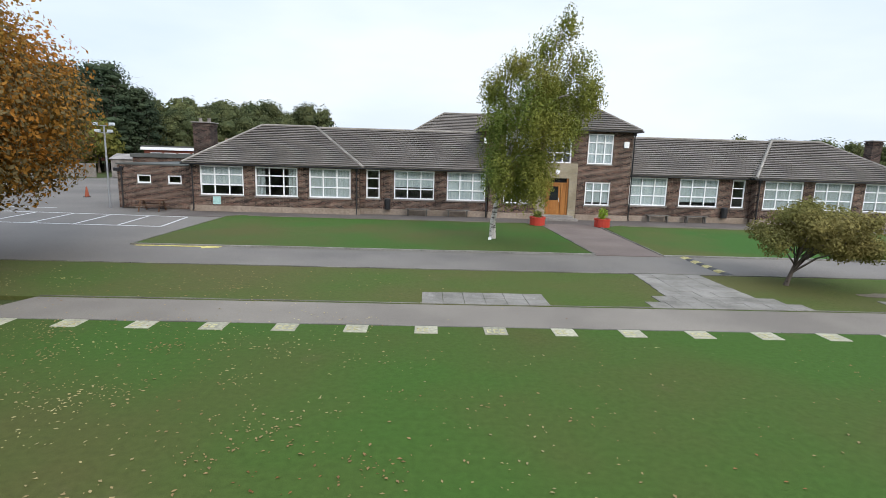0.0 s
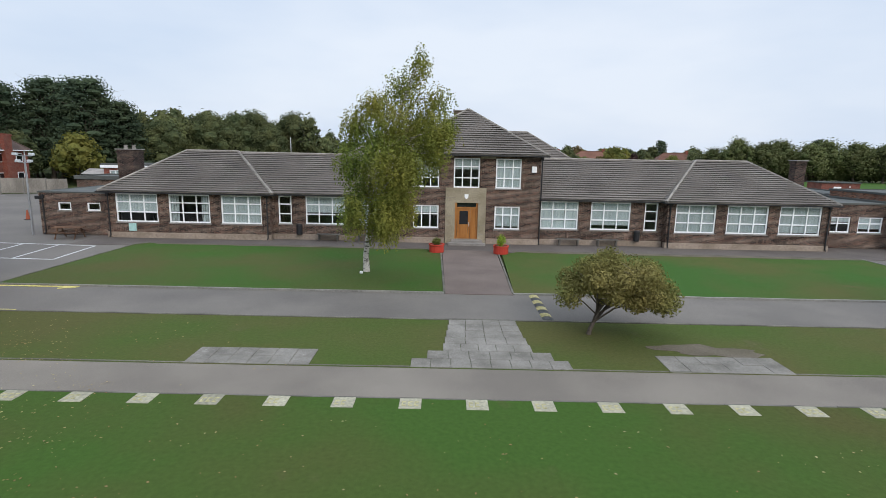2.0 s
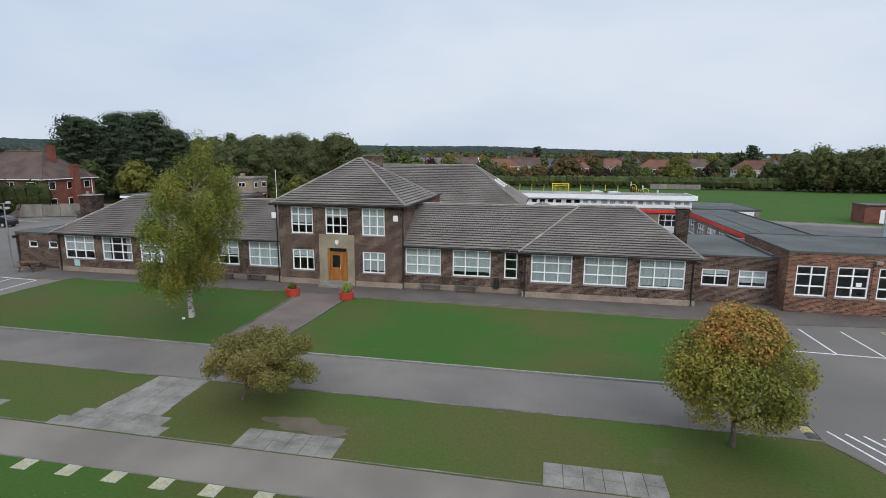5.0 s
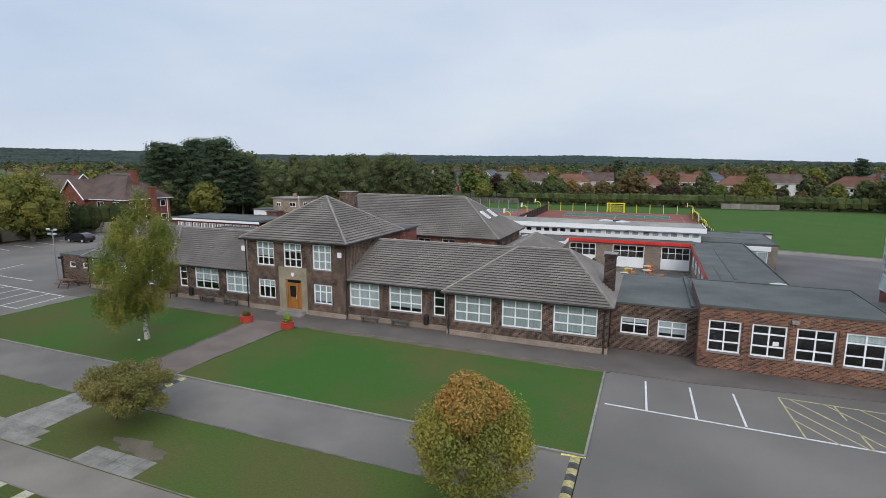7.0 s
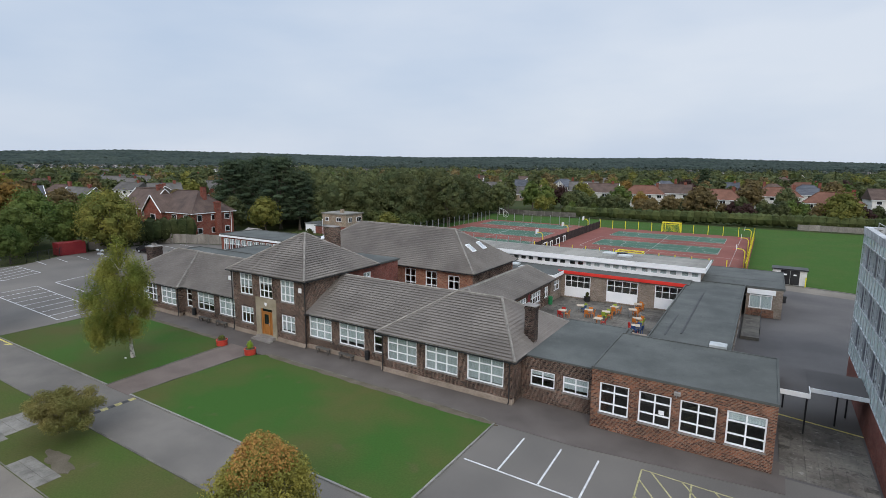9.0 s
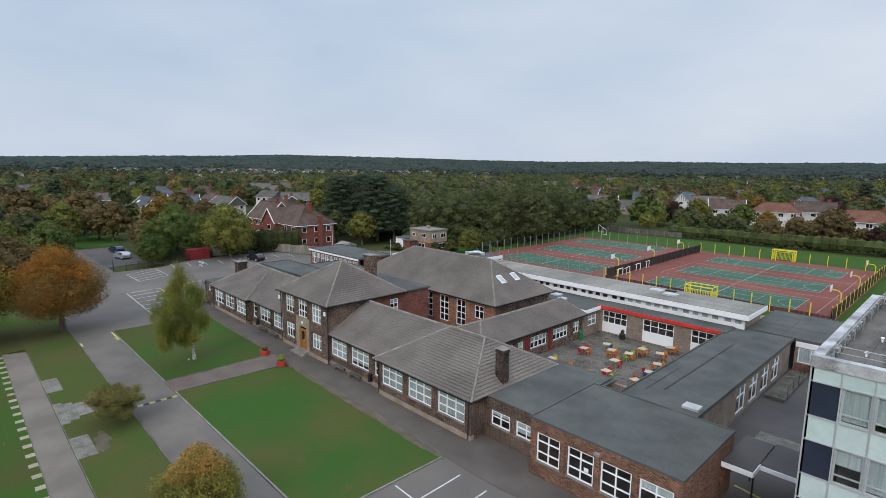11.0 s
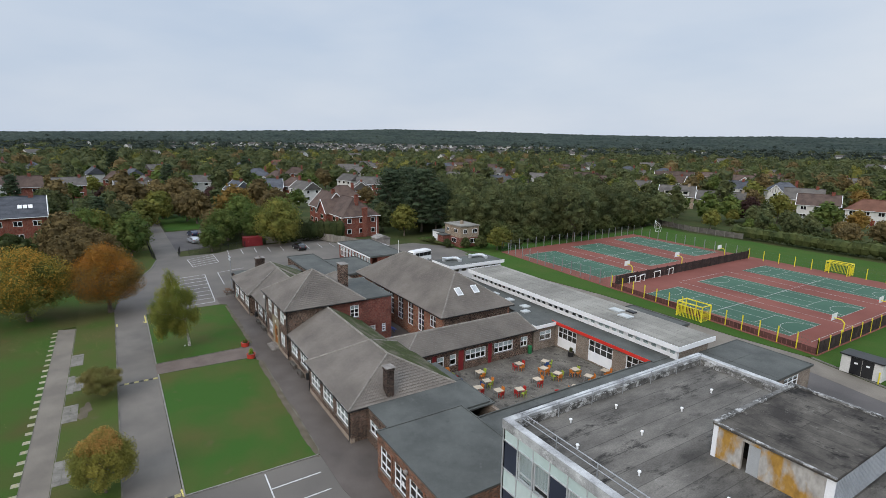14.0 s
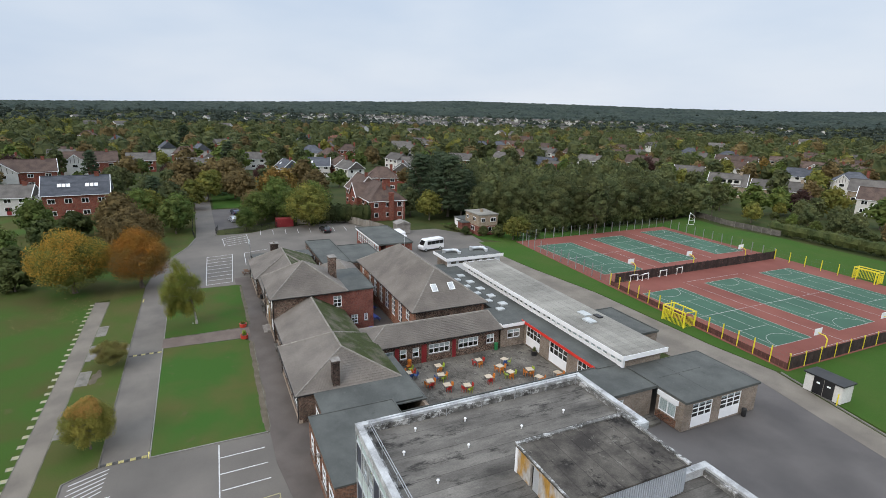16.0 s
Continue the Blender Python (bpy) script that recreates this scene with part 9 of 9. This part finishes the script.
def patio_chair(colour, at):
    m = CHAIR_COL[colour]
    t = thing("patio_chair", at, "%s plastic chair in the courtyard" % colour, "chair", "%s courtyard chairs" % colour)
    part("seat", Solid().box(-0.22, 0.22, -0.21, 0.21, 0.42, 0.46, 0.015).mesh("seat", m), None, t)
    s = Solid().box(-0.21, 0.21, -0.02, 0.02, 0.0, 0.40, 0.012).mesh("backrest", m)
    b = part("backrest", s, None, t)
    b.location, b.rotation_euler = (0, 0.21, 0.46), (-0.18, 0, 0)
    leg = Solid().tube((0, 0, 0), (0, 0, 0.43), 0.022, 0.028, n=6).mesh("leg", m)
    for x, y in ((-0.19, -0.18), (0.19, -0.18), (-0.19, 0.18), (0.19, 0.18)):
        l = part("leg", leg, None, t)
        l.location = (x, y, 0)
    return t


def patio_table(at):
    t = thing("patio_table", at, "small square pale-topped table in the courtyard", "table", "courtyard tables")
    part("tabletop", Solid().box(-0.4, 0.4, -0.4, 0.4, 0.70, 0.74, 0.015).mesh("tabletop", TABLETOP), None, t)
    leg = Solid().tube((0, 0, 0), (0, 0, 0.70), 0.024, n=6).mesh("leg", GREY_METAL)
    for x in (-0.34, 0.34):
        for y in (-0.34, 0.34):
            part("leg", leg, None, t).location = (x, y, 0)
    return t


table0 = patio_table((27.1, 49.7, 0))
chairs0 = {c: patio_chair(c, (25.4 + 0.8 * i, 46.6, 0)) for i, c in enumerate(("orange", "lime", "red", "blue"))}
rnd = random.Random(40)
tables = [(29.2, 49.1), (27.4, 45.8), (30.0, 47.4), (31.5, 48.8), (32.4, 50.8), (27.6, 54.8), (31.6, 53.9), (29.9, 56.4), (31.6, 56.8), (28.6, 57.8), (31.9, 59.2), (33.8, 59.2), (33.8, 61.8), (34.9, 56.1), (35.3, 50.8), (35.3, 53.5)]
for i, (x, y) in enumerate([(27.1, 49.7)] + tables):
    a0 = rnd.uniform(-25, 25)
    if i:
        copy_thing(table0, pose(x, y, 0, 0, 0, a0))
    for k in range(rnd.choice((2, 3, 4, 3))):
        a = radians(a0 + 90 * k + rnd.uniform(-12, 12))
        c = rnd.choice(("red", "orange", "orange", "red", "orange", "lime", "blue"))
        r = rnd.uniform(0.38, 0.55)
        copy_thing(chairs0[c], pose(x + r * math.sin(a), y - r * math.cos(a) * -1, 0, 0, 0, -math.degrees(a)))


def bin_thing(x, y, material, label, h=0.85, r=0.22, z=0.0):
    t = thing("litter_bin", (x, y, z), label, "bin")
    part("bin_body", Solid().lathe((x, y, z), [(r * 0.85, 0), (r, 0.05), (r, h * 0.75), (r * 1.08, h * 0.78), (r * 1.08, h * 0.86)], 14), material, t)
    part("lid", Solid().lathe((x, y, z + h * 0.86), [(r * 1.08, 0), (r * 0.9, h * 0.1), (r * 0.3, h * 0.14)], 14), material, t)


bin_thing(24.75, 58.9, mat("green_plastic", (0.02, 0.16, 0.06), rough=0.4, bump=0.0), "green plastic litter bin beside the wall", 1.0, 0.25)
bin_thing(24.8, 47.0, CHAIR_COL["orange"], "orange plastic litter bin beside the wall", 0.9, 0.24)
bin_thing(18.95, 33.38, DARK, "dark litter bin fixed to the brick wall", 0.75, 0.2, 0.35)
bin_thing(-4.0, 33.38, DARK, "dark litter bin fixed to the brick wall", 0.75, 0.2, 0.35)
bin_thing(47.6, 74.9, DARK, "black litter bin beside the classroom", 0.9, 0.24, -0.045)


def planter(x, y, pot_mat, label, leaf=LEAF_GREEN, r=0.42, h=0.5, seed=0, plant_h=0.5):
    t = thing("planter", (x, y, -0.02), label, "planter")
    part("pot", Solid().lathe((x, y, -0.02), [(r * 0.9, 0), (r, 0.03), (r, h - 0.1), (r * 1.07, h - 0.08), (r * 1.07, h), (r * 0.9, h), (r * 0.88, h - 0.08)], 18), pot_mat, t)
    part("soil", Solid().lathe((x, y, h - 0.12), [(r * 0.87, 0), (r * 0.87, 0.05)], 14), EARTH, t)
    v, f = leaf_cloud([(0, 0, h + plant_h * 0.4, r * 0.62, r * 0.62, plant_h * 0.55)], 420, 0.05, np.random.default_rng(seed), inner=0.4)
    part("plant", mesh_of("plant", v, f, leaf), None, t)


POT_RED = mat("red_glazed_pot", (0.36, 0.035, 0.022), (0.46, 0.055, 0.035), rough=0.45, bump=0.05, speck=0.12)
planter(5.4, 29.9, POT_RED, "round red planter with a small golden plant", LEAF_YELLOW, 0.46, 0.52, 1, 0.4)
planter(9.35, 29.75, POT_RED, "round red planter with a bright green shrub", leaf_mat("lime_shrub_leaf", (0.20, 0.32, 0.03), (0.30, 0.42, 0.05)), 0.46, 0.52, 2, 0.75)
planter(27.9, 62.6, DARK, "dark courtyard planter with a shrub", LEAF_HEDGE, 0.35, 0.6, 3, 0.6)
planter(16.6, 49.7, DARK, "dark pot beside the hall wall", LEAF_HEDGE, 0.28, 0.5, 4, 0.3)


def bench(x, y):
    t = thing("bench", (x, y, 0), "low dark timber bench against the brick wall", "bench", "benches")
    for k in range(3):
        part("slat", Solid().box(x - 0.8, x + 0.8, y - 0.2 + 0.14 * k, y - 0.09 + 0.14 * k, 0.42, 0.46, 0.008), WOOD_DARK, t)
    for sx in (-0.62, 0.62):
        part("leg", Solid().box(x + sx - 0.05, x + sx + 0.05, y - 0.19, y + 0.19, 0.36, 0.42).box(x + sx - 0.04, x + sx + 0.04, y - 0.18, y - 0.08, -0.02, 0.36).box(x + sx - 0.04, x + sx + 0.04, y + 0.08, y + 0.18, -0.02, 0.36), WOOD_DARK, t)


for x in (14.3, 16.9, -2.0, 0.7):
    bench(x, 33.2)


def picnic_table(x, y, turn):
    t = thing("picnic_table", (x, y, -0.05), "brown timber picnic table with attached benches", "picnic table", "picnic tables")
    t.rotation_euler = (0, 0, turn)
    for k in range(5):
        part("plank", Solid().box(-0.9, 0.9, -0.36 + 0.148 * k, -0.23 + 0.148 * k, 0.72, 0.76, 0.006).mesh("plank", WOOD_BROWN), None, t)
    for sy in (-0.72, 0.58):
        part("bench_plank", Solid().box(-0.9, 0.9, sy, sy + 0.14, 0.42, 0.46, 0.006).mesh("bench_plank", WOOD_BROWN), None, t)
    for sx in (-0.6, 0.6):
        part("leg_frame", Solid().tube((sx, -0.2, 0.72), (sx, -0.62, 0.0), 0.045, n=4).tube((sx, 0.2, 0.72), (sx, 0.62, 0.0), 0.045, n=4).tube((sx, -0.7, 0.40), (sx, 0.7, 0.40), 0.04, n=4).mesh("leg_frame", WOOD_BROWN), None, t)


picnic_table(-19.0, 32.4, 0.1)
BLUE_P = mat("blue_painted_timber", (0.04, 0.08, 0.34), (0.06, 0.11, 0.42), rough=0.6, speck=0.1)
for x, y, a in ((5.5, 48.0, 0.2), (9.7, 47.3, 0.15), (14.2, 45.9, 0.3)):
    t = thing("picnic_table", (x, y, -0.02), "blue painted picnic table beside the hall", "picnic table", "blue picnic tables")
    t.rotation_euler = (0, 0, a)
    for k in range(5):
        part("plank", Solid().box(-0.9, 0.9, -0.36 + 0.148 * k, -0.23 + 0.148 * k, 0.72, 0.76).mesh("plank", BLUE_P), None, t)
    for sy in (-0.72, 0.58):
        part("bench_plank", Solid().box(-0.9, 0.9, sy, sy + 0.14, 0.42, 0.46).mesh("bench_plank", BLUE_P), None, t)
    for sx in (-0.6, 0.6):
        part("leg_frame", Solid().tube((sx, -0.2, 0.72), (sx, -0.62, 0.0), 0.045, n=4).tube((sx, 0.2, 0.72), (sx, 0.62, 0.0), 0.045, n=4).tube((sx, -0.7, 0.40), (sx, 0.7, 0.40), 0.04, n=4).mesh("leg_frame", BLUE_P), None, t)
# slatted pergola behind the link roof
pg = thing("pergola", (16.4, 41.6, 0), "slatted weathered pergola over a passage", "pergola")
for i in range(12):
    part("slat", Solid().box(13.3 + 0.55 * i, 13.42 + 0.55 * i, 40.6, 42.6, 2.5, 2.6), SILL, pg)
part("beam", Solid().box(13.2, 19.6, 42.5, 42.6, 2.38, 2.5), SILL, pg)
for x in (13.6, 16.4, 19.3):
    part("post", Solid().box(x, x + 0.1, 42.5, 42.6, 0, 2.38), SILL, pg)

nb = single("notice_board", Solid().box(-15.35, -14.85, 32.93, 32.99, 0.45, 0.95, 0.01), mat("pale_teal_sign", (0.35, 0.55, 0.52), rough=0.4), (-15.1, 32.96, 0.45), "small pale teal sign on the brick wall", "sign")


# ---- vehicles ----
def wheel(parent, x, y, r=0.31, w=0.2):
    t = part("wheel", Solid().add([], []).tube((x, y - w / 2, r), (x, y + w / 2, r), r, n=16).mesh("wheel", RUBBER), None, parent)
    part("rim", Solid().tube((x, y - w / 2 - 0.012, r), (x, y + w / 2 + 0.012, r), r * 0.62, n=12).mesh("rim", ALU), None, t)


def car(at, turn, paint, label):
    t = thing("car", at, label, "car")
    t.rotation_euler = (0, 0, turn)
    prof = [(-2.0, 0.28), (-2.05, 0.55), (-1.98, 0.85), (-1.45, 0.95), (-0.95, 1.38), (0.65, 1.45), (1.45, 1.30), (1.85, 0.95), (1.98, 0.7), (1.95, 0.28)]
    v, n = [], len(prof)
    for y, k in ((-0.86, 0.0), (-0.80, 0.05), (0.80, 0.05), (0.86, 0.0)):
        for x, z in prof:
            inset = 0.14 * max(0.0, (z - 0.9)) / 0.5
            yy = y * (1 - inset)
            v.append((x, yy, z + k * 0.3))
    f = [(k * n + i, k * n + (i + 1) % n, (k + 1) * n + (i + 1) % n, (k + 1) * n + i) for k in range(3) for i in range(n)] + [tuple(range(n - 1, -1, -1)), tuple(range(3 * n, 4 * n))]
    bevel(part("body", mesh_of("body", v, f, paint), None, t), 0.05, 2)
    for sy in (-1, 1):
        part("side_window", Solid().prism([(-1.15, sy * 0.775 - 0.03), (1.3, sy * 0.775 - 0.03), (1.3, sy * 0.775 + 0.03), (-1.15, sy * 0.775 + 0.03)], 0.98, 1.28).mesh("side_window", DARKGLASS), None, t)
        for x in (-1.28, 1.22):
            wheel(t, x, sy * 0.76)
        part("headlight", Solid().box(-2.06, -1.95, sy * 0.62 - 0.15, sy * 0.62 + 0.15, 0.62, 0.76).mesh("headlight", ALU), None, t)
        part("tail_light", Solid().box(1.88, 1.99, sy * 0.66 - 0.1, sy * 0.66 + 0.1, 0.7, 0.95).mesh("tail_light", MAROON), None, t)
    part("windscreen", Solid().add([(-1.46, -0.68, 0.99), (-1.46, 0.68, 0.99), (-0.98, 0.62, 1.37), (-0.98, -0.62, 1.37), (-1.40, -0.66, 0.97), (-1.40, 0.66, 0.97), (-0.92, 0.6, 1.36), (-0.92, -0.6, 1.36)], [(0, 1, 2, 3), (7, 6, 5, 4), (0, 4, 5, 1), (1, 5, 6, 2), (2, 6, 7, 3), (3, 7, 4, 0)]).mesh("windscreen", DARKGLASS), None, t)
    return t


car((-47.9, 53.0, -0.05), 0.15, CARPAINT, "black hatchback parked in the car park bays")
car((-67.5, 33.2, -0.05), 0.25, mat("silver_car_paint", (0.42, 0.44, 0.47), (0.48, 0.5, 0.53), rough=0.25, metal=0.4, bump=0.0, spec=0.5, speck=0.03), "silver saloon parked beside the lane")
car((-77, 34.2, -0.05), 0.2, mat("navy_car_paint", (0.014, 0.022, 0.05), (0.02, 0.03, 0.065), rough=0.2, bump=0.0, spec=0.6), "dark blue car parked beside the lane")
sheet("lane_parking", [(-86, 28.3), (-58, 28.6), (-60, 36.0), (-86, 37.0)], -0.045, YARD, "worn asphalt parking strip beside the lane", "asphalt")


def minibus(at, turn):
    t = thing("minibus", at, "white minibus with dark side windows parked behind the hall", "minibus")
    t.rotation_euler = (0, 0, turn)
    prof = [(-2.75, 0.4), (-2.8, 1.0), (-2.45, 1.35), (-2.0, 2.35), (-1.7, 2.55), (2.7, 2.6), (2.8, 2.4), (2.82, 0.4)]
    n = len(prof)
    v = [(x, y * (0.95 if z > 2.2 else 1), z) for y in (-1.0, 1.0) for x, z in prof]
    bevel(part("body", mesh_of("body", v, [(i, (i + 1) % n, n + (i + 1) % n, n + i) for i in range(n)] + [tuple(range(n - 1, -1, -1)), tuple(range(n, 2 * n))], VANPAINT), None, t), 0.08, 2)
    for sy in (-1, 1):
        for k in range(4):
            part("side_window", Solid().box(-1.5 + 1.05 * k, -0.52 + 1.05 * k, sy * 0.985 - 0.03, sy * 0.985 + 0.03, 1.45, 2.2).mesh("side_window", DARKGLASS), None, t)
        for x in (-1.9, 1.8):
            wheel(t, x, sy * 0.9, 0.36, 0.24)
    part("windscreen", Solid().add([(-2.48, -0.85, 1.36), (-2.48, 0.85, 1.36), (-2.04, 0.8, 2.32), (-2.04, -0.8, 2.32), (-2.40, -0.85, 1.34), (-2.40, 0.85, 1.34), (-1.98, 0.8, 2.28), (-1.98, -0.8, 2.28)], [(0, 1, 2, 3), (7, 6, 5, 4), (0, 4, 5, 1), (1, 5, 6, 2), (2, 6, 7, 3), (3, 7, 4, 0)]).mesh("windscreen", DARKGLASS), None, t)


minibus((-23.8, 70.8, -0.05), 1.75)
single("garden_shed", Solid().box(-42.8, -39.8, 68.8, 72.2, 0, 2.4).add([(-43, 68.6, 2.4), (-39.6, 68.6, 2.4), (-39.6, 72.4, 2.4), (-43, 72.4, 2.4), (-43, 70.5, 3.1), (-39.6, 70.5, 3.1)], [(0, 1, 5, 4), (2, 3, 4, 5), (1, 2, 5), (3, 0, 4)]), SILL, (-41.3, 70.5, 0), "pale grey shed beside the service yard", "shed")
single("white_lorry", Solid().box(-36, -32, 66, 68, 0.35, 2.3, 0.05).box(-32, -30.6, 66.1, 67.9, 0.35, 1.8, 0.08).tube((-35, 66, 0.35), (-35, 66.3, 0.35), 0.4, n=12).tube((-31.5, 66, 0.35), (-31.5, 66.3, 0.35), 0.4, n=12).tube((-35, 67.7, 0.35), (-35, 68, 0.35), 0.4, n=12).tube((-31.5, 67.7, 0.35), (-31.5, 68, 0.35), 0.4, n=12), VANPAINT, (-33.5, 67, -0.05), "small white van parked in the service yard", "van")


# ---- poles, cameras, cones ----
def lamp_mast(x, y, h, heads, label):
    t = thing("floodlight_mast", (x, y, -0.05), label, "floodlight mast")
    part("pole", Solid().tube((x, y, -0.05), (x, y, h), 0.07, 0.05, n=8), GREY_METAL, t)
    for z, w in ((h, 0.55), (h - 0.45, 0.4)):
        part("cross_arm", Solid().box(x - w, x + w, y - 0.025, y + 0.025, z - 0.05, z), GREY_METAL, t)
        for k in range(heads // 2):
            hx = x - w + 2 * w * k / max(1, heads // 2 - 1)
            part("lamp_head", Solid().box(hx - 0.15, hx + 0.15, y - 0.18, y + 0.06, z, z + 0.17, 0.03), ALU, t)


lamp_mast(-22.3, 33.5, 5.3, 4, "grey mast with four white floodlights in the car park")
single("flagpole", Solid().tube((-12.2, 60.2, 0), (-12.2, 60.2, 7.4), 0.05, 0.03, n=8).lathe((-12.2, 60.2, 7.4), [(0.03, 0), (0.07, 0.05), (0.02, 0.11)], 8), WHITE, (-12.2, 60.2, 0), "white flagpole behind the hall", "flagpole")
cone = thing("traffic_cone", (-28.4, 40.8, -0.05), "faded red-orange traffic cone on the asphalt", "traffic cone")
part("cone_base", Solid().box(-28.6, -28.2, 40.6, 41.0, -0.05, 0.0, 0.01), RUBBER, cone)
part("cone_body", Solid().lathe((-28.4, 40.8, 0.0), [(0.17, 0), (0.13, 0.25), (0.09, 0.5), (0.04, 0.78)], 12), mat("faded_cone_plastic", (0.20, 0.05, 0.03), (0.30, 0.08, 0.04)), cone)


# ---- fallen leaves on the front lawn ----
def fallen(n, seed):
    rng = np.random.default_rng(seed)
    vs = []
    drifts = [(rng.normal(-8.5, 4.0), rng.normal(5.5, 3.2), rng.uniform(0.15, 0.9)) for _ in range(130)]
    for _ in range(n):
        if rng.random() < 0.60:
            cx, cy, spread = drifts[int(rng.integers(len(drifts)))]
            x, y = rng.normal(cx, spread), rng.normal(cy, spread * 0.7)
        elif rng.random() < 0.72:
            x, y = rng.normal(-13, 6), rng.normal(13.5, 3.5)
        else:
            x, y = rng.uniform(-12, 22), rng.uniform(0.5, 9.0)
        if y > 15.7 or x > 30:
            continue
        a, s = rng.uniform(0, 6.28), 0.015 + 0.027 * rng.random() ** 1.8
        c, d = math.cos(a) * s, math.sin(a) * s
        t = rng.uniform(0.002, 0.016)
        vs.append([(x - c, y - d, 0.01), (x + d * 0.55, y - c * 0.55, 0.01 + t), (x + c, y + d, 0.014), (x - d * 0.55, y + c * 0.55, 0.01 + t * 0.6)])
    v = [p for q in vs for p in q]
    ob = new("fallen_leaves", mesh_of("fallen_leaves", v, [(4 * i, 4 * i + 1, 4 * i + 2, 4 * i + 3) for i in range(len(vs))], LEAF_FALLEN))
    return tagged(ob, "curled tan autumn leaves scattered on the grass", "leaves", kind="stuff")


fallen(5200, 14)


# ---- grass blades near the camera's start ----
def grass(name, x0, x1, y0, y1, n, seed, leaf, h=0.05):
    rng = np.random.default_rng(seed)
    x, y = rng.uniform(x0, x1, n), rng.uniform(y0, y1, n)
    a, hh = rng.uniform(0, 6.28, n), h * rng.uniform(0.5, 1.3, n)
    w = 0.012
    lx, ly = rng.normal(0, 0.02, n), rng.normal(0, 0.02, n)
    v = np.stack([np.stack([x - w * np.cos(a), y - w * np.sin(a), np.full(n, -0.002)], 1), np.stack([x + w * np.cos(a), y + w * np.sin(a), np.full(n, -0.002)], 1), np.stack([x + lx, y + ly, hh], 1)], 1).reshape(-1, 3)
    ob = new(name, mesh_of(name, v, [(3 * i, 3 * i + 1, 3 * i + 2) for i in range(n)], leaf))
    return tagged(ob, "short mown grass blades", "grass", kind="stuff")
